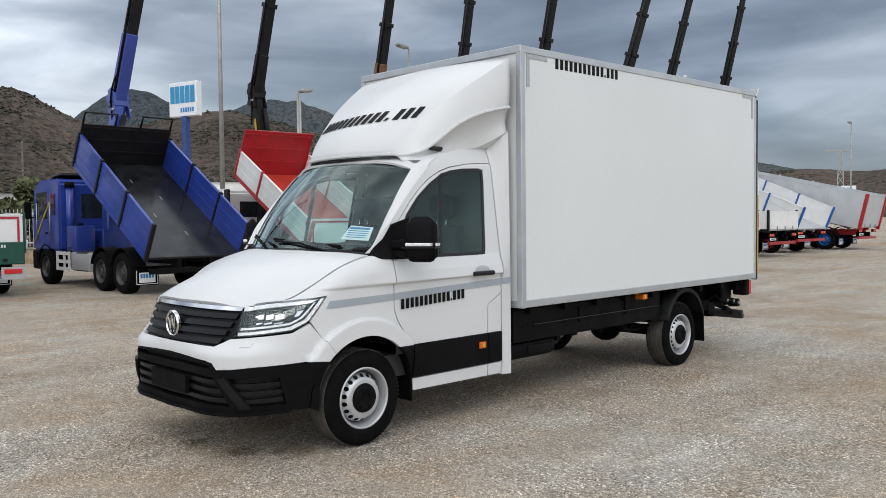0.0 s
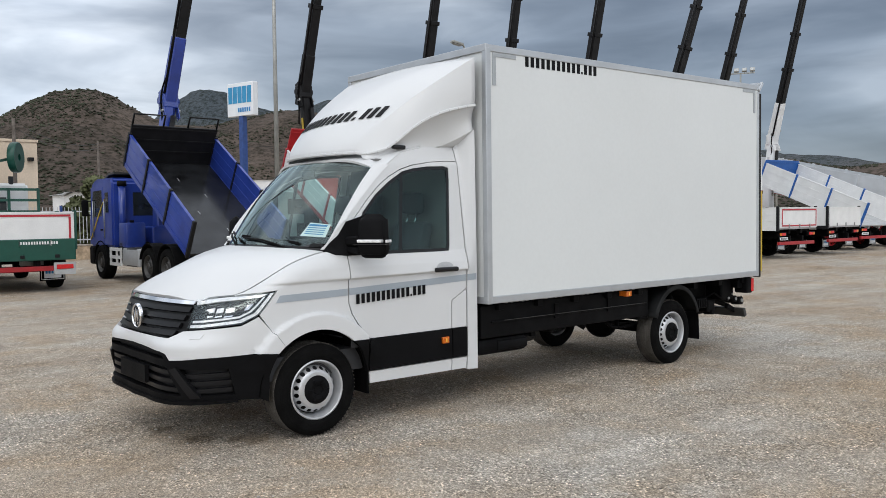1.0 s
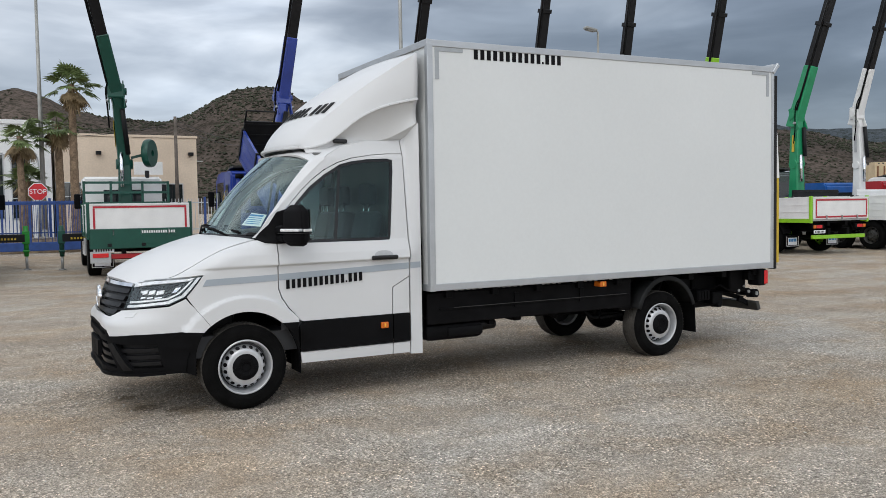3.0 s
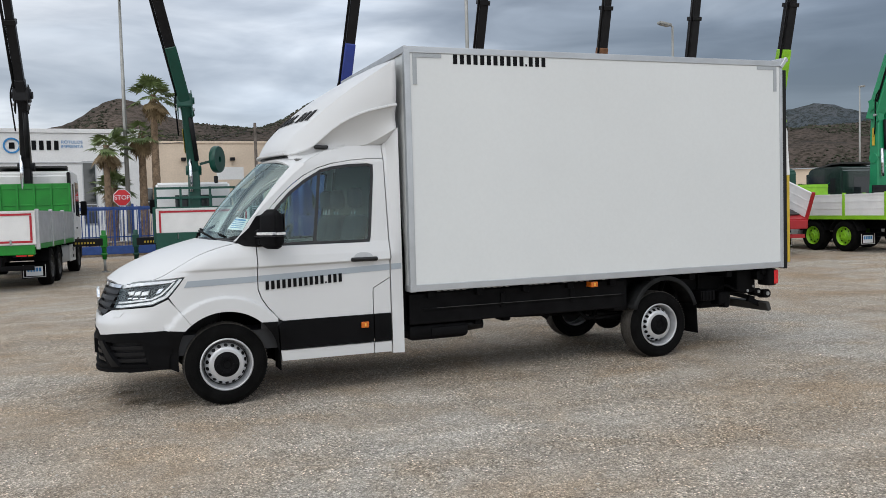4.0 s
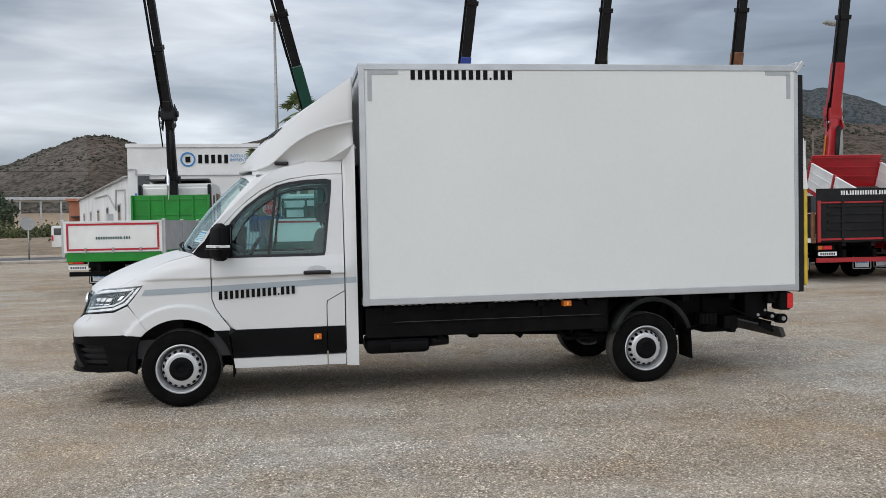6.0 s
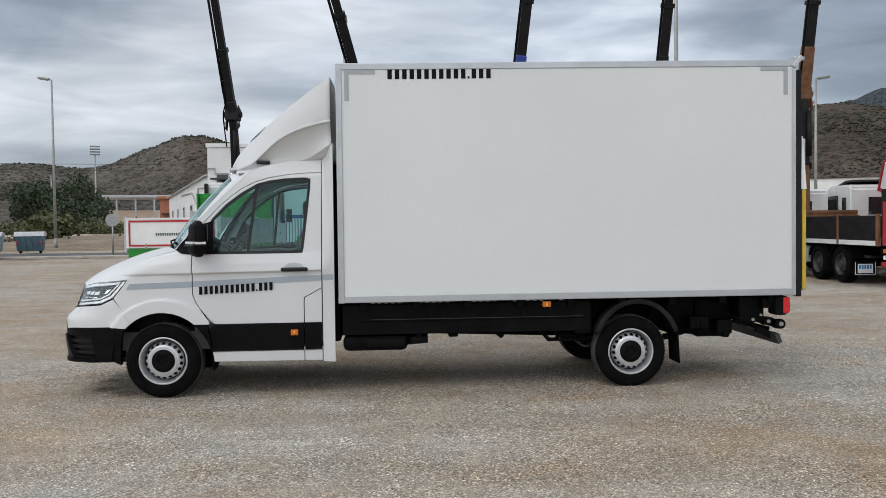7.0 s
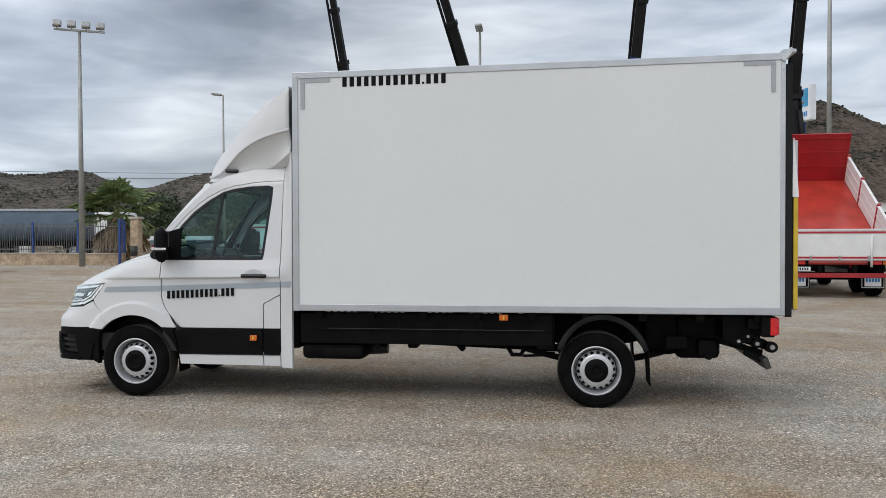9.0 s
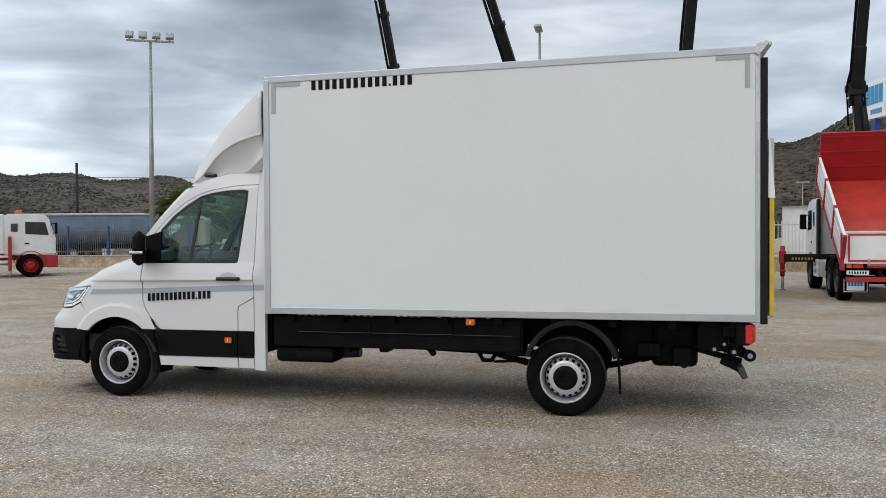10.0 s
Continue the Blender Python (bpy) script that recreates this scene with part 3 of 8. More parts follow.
def skin(s, z):
    """The cab's outer skin: s runs round from the nose's middle (0) along the left side (positive)."""
    a1 = abs(s)
    x, h = float(np.interp(a1, PS, PX)), float(np.interp(a1, PS, PH))
    if a1 > PS[-1]:
        x += a1 - PS[-1]
    fw = min(1.0, max(0.0, (-0.1 - x) / 0.6))
    x += 0.42 * max(0.0, z - 0.86) * fw * fw * (3 - 2 * fw)
    x += 0.10 * max(0.0, 0.42 - z) * fw
    q = min(1.0, max(0.0, (0.865 - z) / 0.13))
    r = min(1.0, max(0.0, (h - 0.12) / 0.48))
    x -= (0.018 + (0.026 + 0.066 * r * r * (3 - 2 * r)) * q * q * (3 - 2 * q)) * min(1.0, max(0.0, (-0.46 - x) / 0.3))
    if -0.75 < x < 0.3:
        zt = hood_z(x, h - 0.095)
        u = min(1.0, max(0.0, (z - (zt - 0.13)) / 0.13))
        k = min(1.0, max(0.0, (0.30 - x) / 0.2))
        h -= 0.095 * (1 - math.sqrt(max(0.0, 1 - u * u))) * k
    h -= 0.135 * max(0.0, z - 1.26) + 0.25 * max(0.0, z - 2.08) + 0.10 * max(0.0, 0.42 - z)
    # the raised flare round the wheel arch, and the shoulder crease
    if z < 1.05 and abs(x) < 0.75:
        d = math.hypot(x, z - 0.355)
        f = min(1.0, max(0.0, (0.585 - d) / 0.014))
        h += 0.044 * f * f * (3 - 2 * f) * min(1.0, max(0.0, (z - 0.50) / 0.15))
    if -0.42 < x < 1.5:
        c = 1.156 + 0.022 * (x + 0.4) / 1.9
        f = min(1.0, max(0.0, (z - c) / 0.012)) * min(1.0, max(0.0, (1.36 - z) / 0.17)) * min(1.0, (x + 0.42) / 0.2)
        h += 0.033 * f * (0.5 + 0.5 * min(1.0, max(0.0, (x - 0.05) / 0.22)))
    return (x, -math.copysign(h, s) if s else 0.0, z)


def side(pts):
    return [(sx(x), z) for x, z in pts]


def flip(lp):
    return [(-s, z) for s, z in lp]


def both(name, loops, material, **kw):
    """The same panel on both sides of the cab."""
    return [panel(name, [lp if sgn == 1 else flip(lp) for lp in loops], skin, material, VAN, **kw) for sgn in (1, -1)]


ARC_R, AZ = 0.455, 0.355


def shut_line(xp):
    """Where the wing meets the bonnet: the point of the skin at plan station xp."""
    z = 1.15
    for _ in range(20):
        x = skin(sx(xp), z)[0]
        z = hood_z(x, float(np.interp(sx(xp), PS, PH)) - 0.095)
    return sx(xp), z


shut = [shut_line(xp) for xp in np.linspace(-0.66, 0.13, 18)]
# front wings, with the flared arch
wing = side([(0.283, 1.37), (0.283, 0.98), (0.31, 0.90), (0.365, 0.815), (0.440, 0.725), (0.444, 0.694)] + arc(0, AZ, ARC_R, 48.5, 128, 18) + [(-0.388, 0.86), (-0.475, 0.952), (-0.358, 1.121), (-0.43, 1.116), (-0.50, 1.110)]) + [(sx(-0.56), 1.106), (sx(-0.62), 1.100), (sx(-0.66), 1.096)] + [(s, z - 0.002) for s, z in shut] + side([(0.17, 1.385)])
both("wing", [wing], WHITE, step=(0.02, 0.008), depth=0.03, gap=0.0012, label="white front wing over the wheel")
both("arch_cladding", [side(arc(0, AZ, ARC_R, 48, 10, 8) + [(0.455, 0.434), (0.448, 0.52), (0.442, 0.60), (0.430, 0.66), (0.436, 0.69)])], BLACKP, off=0.010, depth=0.04, gap=0.0, step=(0.04, 0.04), label="black plastic behind the wheel arch")
# doors, with their glass
door_top = [(0.33, 1.58), (0.52, 1.785), (0.63, 1.885), (0.74, 1.965), (0.87, 2.03), (1.0, 2.07), (1.19, 2.10), (1.35, 2.113), (1.495, 2.115)]
door = side([(0.288, 0.98), (0.288, 1.50)] + door_top + [(1.492, 1.6), (1.49, 1.02), (1.325, 0.93), (1.32, 0.88), (1.32, 0.69), (0.49, 0.69), (0.47, 0.70), (0.37, 0.815), (0.315, 0.90)])
hole = side([(0.335, 1.352), (0.335, 1.43), (0.47, 1.685), (0.60, 1.82), (0.74, 1.925), (0.89, 2.012), (1.0, 2.04), (1.15, 2.06), (1.34, 2.068), (1.39, 2.055), (1.385, 1.95), (1.322, 1.40), (1.31, 1.355), (1.2, 1.352)])
inner_hole = shrink(hole, 0.024)
glass_door = []
for d in both("door", [door, hole], WHITE, depth=0.03, step=(0.06, 0.006), label="white cab door with a grey stripe"):
    sg = 1 if d.data.vertices[0].co.y < 0 else -1
    f = (lambda l: l) if sg == 1 else flip
    panel("window_seal", [f(hole), f(inner_hole)], skin, GLOSSB, d, off=-0.004, depth=0.012, gap=0.0)
    pane = panel("window_pane", [f(inner_hole)], skin, GLASS, d, off=-0.008, depth=0.0, gap=-0.004, label="tinted side window glass")
    pane.visible_shadow = False
    panel("window_divider", [f(side([(0.788, 1.36), (0.815, 1.36), (0.898, 2.01), (0.872, 2.005)]))], skin, GLOSSB, d, off=-0.004, depth=0.02, gap=0.0)
    panel("cladding", [f(side([(0.49, 0.686), (1.318, 0.69), (1.318, 0.437)] + [(0.462, 0.437)] + [(0.458, 0.52), (0.452, 0.60), (0.44, 0.66)]))], skin, BLACKP, d, off=0.012, depth=0.02, label="black plastic door cladding")
    # grip in its bowl
    sgn = -1 if sg == 1 else 1
    bm = bmesh.new()
    box(bm, 1.112, 1.366, -0.02, 0.014, 1.178, 1.218, 0.016, Matrix.Translation((0, sgn * 0.995, 0)))
    box(bm, 1.12, 1.15, -0.03, 0.03, 1.188, 1.212, 0.008, Matrix.Translation((0, sgn * 0.965, 0)))
    box(bm, 1.325, 1.355, -0.03, 0.03, 1.188, 1.212, 0.008, Matrix.Translation((0, sgn * 0.965, 0)))
    part("door_handle", bm, GLOSSB, d, "black door handle")
    panel("handle_bowl", [f(side(oval(1.235, 1.222, 0.088, 0.040, 14)))], skin, GREYM, d, off=0.003, depth=0.003, gap=0.0)
    part("keyhole", cyl(bmesh.new(), (1.385, sgn * 0.955, 1.20), (1.385, sgn * 0.972, 1.20), 0.012), GLOSSB, d)
    if sg == 1:
        glass_door.append(d)
both("roof_pillar", [side([(0.10, 1.40), (0.155, 1.45), (0.24, 1.575), (0.455, 1.80), (0.615, 1.955), (0.78, 2.095), (0.92, 2.175), (1.17, 2.232), (1.495, 2.24)] + [(x, z + 0.001) for x, z in door_top[::-1]] + [(0.288, 1.50), (0.285, 1.372), (0.18, 1.39)])], WHITE, depth=0.02, label="white windscreen pillar and roof rail")
both("mirror_sail", [side([(0.118, 1.385), (0.19, 1.355), (0.30, 1.345), (0.482, 1.350), (0.482, 1.665), (0.30, 1.615), (0.235, 1.51), (0.165, 1.445)])], BLACKP, off=0.016, depth=0.022, step=(0.04, 0.04), label="black triangular mirror base")
both("side_flap", [side([(1.323, 0.69), (1.323, 0.885), (1.328, 0.93), (1.49, 1.017), (1.49, 0.69)])], WHITE)
both("flap_cladding", [side([(1.323, 0.437), (1.323, 0.69), (1.49, 0.69), (1.49, 0.437)])], BLACKP, off=0.012, depth=0.02)
both("sill", [side([(0.475, 0.335), (0.462, 0.434), (1.318, 0.434), (1.318, 0.33)])], WHITE, depth=0.06)
both("rear_sill", [side([(1.323, 0.33), (1.323, 0.434), (1.49, 0.434), (1.49, 0.328)])], WHITE, depth=0.06)


def extension(side_sign):
    """Surface from the door's rear edge out to the box's front edge."""
    def surf(u, z):
        e = u * u * (3 - 2 * u)
        h = -skin(sx(1.498), z)[1] + 0.006
        return (1.498 + 0.112 * u, -side_sign * (h * (1 - e) + (0.962 - 0.012 * max(0.0, z - 1.2)) * e), z)
    return surf


for sgn in (1, -1):
    panel("cab_extension", [[(0.0, 0.315), (1.0, 0.31), (1.0, 2.392), (0.55, 2.335), (0.25, 2.275), (0.0, 2.238)][::sgn]], extension(sgn), WHITE, VAN, depth=0.05, step=(0.25, 0.06), label="white panel closing the gap behind the cab")
both("side_stripe", [side([(-0.355, 1.03), (0.279, 1.045), (0.279, 1.098), (-0.325, 1.083)])], STRIPE, off=0.004, depth=0.004, gap=0.0, step=(0.05, 0.05))
both("door_stripe", [side([(0.292, 1.046), (1.488, 1.088), (1.488, 1.142), (0.292, 1.099)])], STRIPE, off=0.004, depth=0.004, gap=0.0, label="silver grey reflective stripe")
both("extension_stripe", [side([(1.50, 1.089), (1.60, 1.092), (1.60, 1.146), (1.50, 1.143)])], STRIPE, off=0.010, depth=0.004, gap=0.0)
letter_bars("door_lettering", skin(sx(0.34), 1.005)[:1] + (-0.967, 0.972), (1, 0, 0.05), (0, 0, 1), 0.70, 0.075, LETTER, glass_door[0], out=0.004, label="black company name on the door")
for sgn in (-1, 1):
    mk = part("side_marker", B(1.195, 1.265, -0.012, 0.012, 0.575, 0.63, 0.006, Matrix.Translation((0, sgn * 0.982, 0))), ORANGE, VAN, "orange side marker lamp")
    part("marker_core", B(1.222, 1.238, -0.003, 0.003, 0.588, 0.617, 0.002, Matrix.Translation((0, sgn * 0.996, 0))), AMBER, mk)

# bonnet
lamp_top = [skin(s, z) for s, z in ((sy(0.631), 1.072), (sy(0.68), 1.078), (sy(0.74), 1.085), (sy(0.80), 1.094))]
bon = [(x + 0.004, y) for x, y, z in lamp_top] + [skin(s, z)[:2] for s, z in shut] + [(0.04, -0.66), (-0.05, -0.45), (-0.10, -0.2), (-0.115, 0.0)]
lower = [(-0.838, -0.54), (-0.872, -0.40), (-0.900, -0.26), (-0.915, -0.12), (-0.920, 0.0)]
full = [(x, y) for x, y in bon[:-1]] + [(-0.115, 0.0)] + [(x, -y) for x, y in bon[:-1][::-1]] + [(x, -y) for x, y in lower[:-1]] + [(-0.920, 0.0)] + [(x, y) for x, y in lower[:-1][::-1]]
panel("bonnet", [full], lambda x, y: (x, y, hood_z(x, y)), WHITE, VAN, depth=0.03, gap=0.0012, step=(0.05, 0.05), label="white sloping bonnet")
# front cover: white band, grille, lower bumper
fc_top = [(0.0, 0.80), (sy(0.30), 0.80), (sy(0.535), 0.80), (sy(0.575), 0.822), (sy(0.62), 0.850), (sy(0.72), 0.860), (sx(-0.58), 0.884), (sx(-0.478), 0.94)]
fc_low = [(sx(-0.388), 0.86)] + side(arc(0, AZ, ARC_R, 128, 137, 4)) + [(sx(-0.40), 0.672), (sx(-0.47), 0.678), (sy(0.80), 0.668), (sy(0.70), 0.655), (sy(0.60), 0.647), (sy(0.562), 0.692), (sy(0.50), 0.704), (0.0, 0.722)]
half = fc_top[1:] + fc_low[:-1]
panel("bumper_cover", [[fc_top[0]] + half + [fc_low[-1]] + flip(half)[::-1]], skin, WHITE, VAN, depth=0.03, gap=0.0015, step=(0.025, 0.02), label="white upper bumper band")
gr = [(0.0, 1.04), (sy(0.40), 1.038), (sy(0.63), 1.035), (sy(0.635), 0.868), (sy(0.60), 0.842), (sy(0.545), 0.806), (0.0, 0.805)]
grille = panel("grille", [[gr[0]] + gr[1:-1] + [gr[-1]] + flip(gr[1:-1])[::-1]], skin, BLACKM, VAN, off=-0.03, depth=0.0, step=(0.07, 0.06), label="black slatted radiator grille")
for k in range(4):
    z0 = 0.818 + 0.055 * k
    hw = 0.545 + 0.022 * k
    panel("slat", [[(-sy(hw), z0), (sy(hw), z0), (sy(hw + 0.012), z0 + 0.034), (-sy(hw + 0.012), z0 + 0.034)]], skin, SLATM, grille, off=-0.002, depth=0.035, gap=0.0, step=(0.07, 0.05))
panel("chrome_strip", [[(-sy(0.635), 1.034), (0, 1.040), (sy(0.635), 1.034), (sy(0.64), 1.060), (0, 1.068), (-sy(0.64), 1.060)]], skin, CHROME, grille, off=0.004, depth=0.02, gap=0.0, step=(0.07, 0.05), label="chrome strip along the bonnet's edge")
bm = bmesh.new()
lathe(bm, [(0.096, 0.0), (0.096, -0.014), (0.086, -0.024), (0.078, -0.016), (0.078, 0.0)], 36)
bmesh.ops.transform(bm, matrix=pose(-0.986, 0, 0.918, 0, -4, -90), verts=bm.verts[:])
emb = part("emblem", close(bm), CHROME, grille, "round chrome emblem", smooth=40)
bm = bmesh.new()
lathe(bm, [(0.0005, -0.008), (0.078, -0.006), (0.078, 0.0)], 36)
bmesh.ops.transform(bm, matrix=pose(-0.986, 0, 0.918, 0, -4, -90), verts=bm.verts[:])
plate = part("emblem_plate", close(bm), GLOSSB, emb)
for x0, tilt in ((-0.036, -18), (-0.013, 18), (0.013, -18), (0.036, 18)):
    bm = B(x0 - 0.0075, x0 + 0.0075, -0.022, -0.006, -0.056, 0.056, 0.002, pose(0, 0, 0, 0, tilt * 0.8, 0))
    bmesh.ops.transform(bm, matrix=pose(-0.986, 0, 0.918, 0, -4, -90), verts=bm.verts[:])
    part("emblem_bar", bm, CHROME, plate)
# lower bumper with its openings
lb_low = side([((ARC_R + 0.002 - 0.062 * min(1.0, k / 6)) * math.cos(radians(137 + 5.4 * k)), AZ + (ARC_R + 0.002 - 0.062 * min(1.0, k / 6)) * math.sin(radians(137 + 5.4 * k))) for k in range(10)]) + [(sx(-0.46), 0.348), (sx(-0.55), 0.358), (sy(0.78), 0.360), (sy(0.6), 0.350), (sy(0.4), 0.342)]
lb_half = fc_low[6:-1][::-1] + lb_low
mid_hole = [(-sy(0.69), 0.405), (sy(0.69), 0.405), (sy(0.585), 0.575), (sy(0.575), 0.605), (-sy(0.575), 0.605), (-sy(0.585), 0.575)]
top_hole = [(-sy(0.55), 0.658), (sy(0.55), 0.658), (sy(0.525), 0.684), (0.0, 0.700), (-sy(0.525), 0.684)]
fog = [(sy(0.79), 0.405), (sx(-0.59), 0.405), (sx(-0.62), 0.588), (sy(0.685), 0.592)]
bump = panel("lower_bumper", [[fc_low[-1]] + lb_half + [(0.0, 0.338)] + flip(lb_half)[::-1], mid_hole, top_hole, fog, flip(fog)], skin, BLACKP, VAN, off=0.004, depth=0.05, step=(0.07, 0.05), gap=0.002, label="black plastic lower bumper")
panel("intake_back", [[(-sy(0.72), 0.37), (sy(0.72), 0.37), (sy(0.60), 0.70), (-sy(0.60), 0.70)]], skin, BLACKM, bump, off=-0.06, depth=0.0)
for k in range(3):
    z0 = 0.428 + 0.060 * k
    hw = 0.70 - 0.033 * k
    panel("intake_slat", [[(-sy(hw), z0), (sy(hw), z0), (sy(hw - 0.016), z0 + 0.03), (-sy(hw - 0.016), z0 + 0.03)]], skin, SLATM, bump, off=-0.012, depth=0.04, gap=0.0, step=(0.09, 0.05))
for f in (lambda l: l, flip):
    panel("fog_back", [f([(sy(0.74), 0.385), (sx(-0.57), 0.385), (sx(-0.58), 0.605), (sy(0.64), 0.605)])], skin, BLACKM, bump, off=-0.05, depth=0.0)
    for k in range(3):
        z0 = 0.418 + 0.053 * k
        panel("fog_slat", [f([(sy(0.77 - 0.03 * k), z0), (sx(-0.60), z0 + 0.006), (sx(-0.60), z0 + 0.036), (sy(0.75 - 0.03 * k), z0 + 0.03)])], skin, SLATM, bump, off=-0.02, depth=0.03, gap=0.0, step=(0.07, 0.05))
    panel("diagonal_bar", [f([(sy(0.613), 0.588), (sy(0.665), 0.605), (sy(0.80), 0.398), (sy(0.755), 0.392)])], skin, SLATM, bump, off=0.022, depth=0.06, gap=0.0, step=(0.05, 0.05))
panel("plate_holder", [[(-sy(0.262), 0.445), (sy(0.262), 0.445), (sy(0.262), 0.580), (-sy(0.262), 0.580)]], skin, BLACKP, bump, off=0.022, depth=0.03, label="blank black number plate holder")
panel("bumper_lip", [[(-sx(-0.58), 0.352), (-sy(0.6), 0.340), (0.0, 0.330), (sy(0.6), 0.340), (sx(-0.58), 0.352), (sx(-0.58), 0.374), (sy(0.6), 0.364), (0.0, 0.354), (-sy(0.6), 0.364), (-sx(-0.58), 0.374)]], skin, BLACKP, bump, off=0.02, depth=0.05, gap=0.0)
part("under_tray", B(-0.80, -0.42, -0.70, 0.70, 0.31, 0.37, 0.02), BLACKM, VAN)
# headlamps
hl = [(sy(0.645), 0.864), (sy(0.74), 0.870), (sx(-0.58), 0.894), (sx(-0.482), 0.948), (sx(-0.362), 1.118), (sx(-0.50), 1.110), (sy(0.80), 1.094), (sy(0.72), 1.083), (sy(0.631), 1.072)]
for f in (lambda l: l, flip):
    hlp = panel("headlamp", [f(hl)], skin, LAMPD, VAN, off=-0.02, depth=0.05, step=(0.04, 0.04), label="angular clear LED headlamp")
    panel("light_strip", [f([(sy(0.66), 0.876), (sy(0.74), 0.881), (sx(-0.59), 0.906), (sx(-0.495), 0.955), (sx(-0.385), 1.107), (sx(-0.42), 1.105), (sx(-0.52), 0.968), (sx(-0.61), 0.926), (sy(0.74), 0.899), (sy(0.66), 0.895)])], skin, LENSW, hlp, off=-0.008, depth=0.01, gap=0.0, step=(0.04, 0.04))
    panel("inner_strip", [f([(sy(0.665), 0.910), (sy(0.74), 0.916), (sx(-0.61), 0.940), (sx(-0.54), 0.980), (sx(-0.46), 1.085), (sx(-0.478), 1.083), (sx(-0.558), 0.985), (sx(-0.62), 0.953), (sy(0.74), 0.930), (sy(0.666), 0.925)])], skin, LENSW, hlp, off=-0.010, depth=0.01, gap=0.0, step=(0.04, 0.04))
    panel("upper_strip", [f([(sy(0.648), 1.034), (sy(0.80), 1.060), (sx(-0.50), 1.080), (sx(-0.44), 1.103), (sy(0.80), 1.084), (sy(0.645), 1.060)])], skin, LENSW, hlp, off=-0.008, depth=0.01, gap=0.0, step=(0.04, 0.04))
    for h0 in (0.75, 0.79, 0.83):
        panel("led_module", [f([(sy(h0), 0.980), (sy(h0 + 0.03), 0.986), (sy(h0 + 0.03), 1.018), (sy(h0), 1.010)])], skin, LENSW, hlp, off=-0.012, depth=0.012, gap=0.0, step=(0.03, 0.03))
        panel("led_reflector", [f([(sy(h0), 0.948), (sy(h0 + 0.03), 0.954), (sy(h0 + 0.03), 0.964), (sy(h0), 0.958)])], skin, CHROME, hlp, off=-0.012, depth=0.01, gap=0.0, step=(0.03, 0.03))
    panel("wing_reflector", [f([(sx(-0.60), 0.992), (sx(-0.57), 0.996), (sx(-0.545), 1.035), (sx(-0.585), 1.032)])], skin, CHROME, hlp, off=-0.012, depth=0.01, gap=0.0, step=(0.03, 0.03))
    cov = panel("lens_cover", [f(hl)], skin, LENSG, hlp, off=0.002, depth=0.0, step=(0.05, 0.05), label="clear lens cover")
    cov.visible_shadow = False
    panel("washer_flap", [f([(sy(0.715), 0.80), (sy(0.775), 0.803), (sy(0.775), 0.838), (sy(0.725), 0.838)])], skin, WHITE, VAN, off=0.004, depth=0.004, gap=0.0, step=(0.04, 0.04))


# windscreen
def screen(u, w):
    y = -u
    q = (abs(y) / 0.82) ** 2
    x0, z0 = -0.10 + 0.27 * q, 1.432 - 0.01 * q
    x1, z1 = 0.50 + 0.17 * q, 2.118 - 0.055 * q
    b = 0.035 * math.sin(math.pi * w)
    ww = 1 - 0.02 * w
    return (x0 + (x1 - x0) * w - b * 0.75, y * ww, z0 + (z1 - z0) * w + b * 0.66)


WS = [(-0.84, 0.0), (0.84, 0.0), (0.835, 0.5), (0.80, 1.0), (-0.80, 1.0), (-0.835, 0.5)]
wsp = panel("windscreen", [WS], screen, WGLASS, VAN, off=-0.004, depth=0.0, step=(0.08, 0.1), label="large raked windscreen")
wsp.visible_shadow = False
panel("screen_band", [[(-0.915, -0.04), (0.915, -0.04), (0.875, 0.5), (0.798, 1.0), (-0.798, 1.0), (-0.875, 0.5)], [(-0.82, 0.05), (0.82, 0.05), (0.825, 0.5), (0.782, 0.965), (-0.782, 0.965), (-0.825, 0.5)]], screen, GLOSSB, wsp, off=-0.008, depth=0.01, gap=0.0, step=(0.08, 0.1))
panel("cowl", [[(-0.855, -0.13), (0.855, -0.13), (0.85, 0.0), (-0.85, 0.0)]], screen, BLACKP, VAN, off=-0.012, depth=0.0, label="black cowl below the windscreen")
for y0, y1, w1 in ((-0.60, 0.05, 0.06), (0.08, 0.66, 0.10)):
    bm = bmesh.new()
    tube(bm, [screen(-y0, -0.05), tuple(Vector(screen(-(y0 + y1) / 2, w1 * 0.6)) + Vector((-0.02, 0, 0.012))), tuple(Vector(screen(-y1, w1)) + Vector((-0.015, 0, 0.01)))], 0.009, 6)
    beam(bm, Vector(screen(-y0 + 0.02, 0.02)) + Vector((-0.012, 0, 0.008)), Vector(screen(-y1 - 0.05, w1 + 0.02)) + Vector((-0.012, 0, 0.008)), 0.012, 0.02)
    part("wiper", bm, BLACKP, VAN, "black windscreen wiper")
sheet = panel("price_sheet", [[(0.57, 0.115), (0.78, 0.105), (0.775, 0.245), (0.60, 0.26)]], screen, PAPER, VAN, off=-0.016, depth=0.001, gap=0.0, label="white and blue paper behind the windscreen")
for k in range(5):
    panel("print_bar", [[(0.60, 0.135 + 0.022 * k), (0.755, 0.129 + 0.022 * k), (0.755, 0.135 + 0.022 * k + (0.012 if k == 4 else 0)), (0.605, 0.143 + 0.022 * k + (0.012 if k == 4 else 0))]], screen, BLUEINK, sheet, off=-0.0125, depth=0.001, gap=0.0)


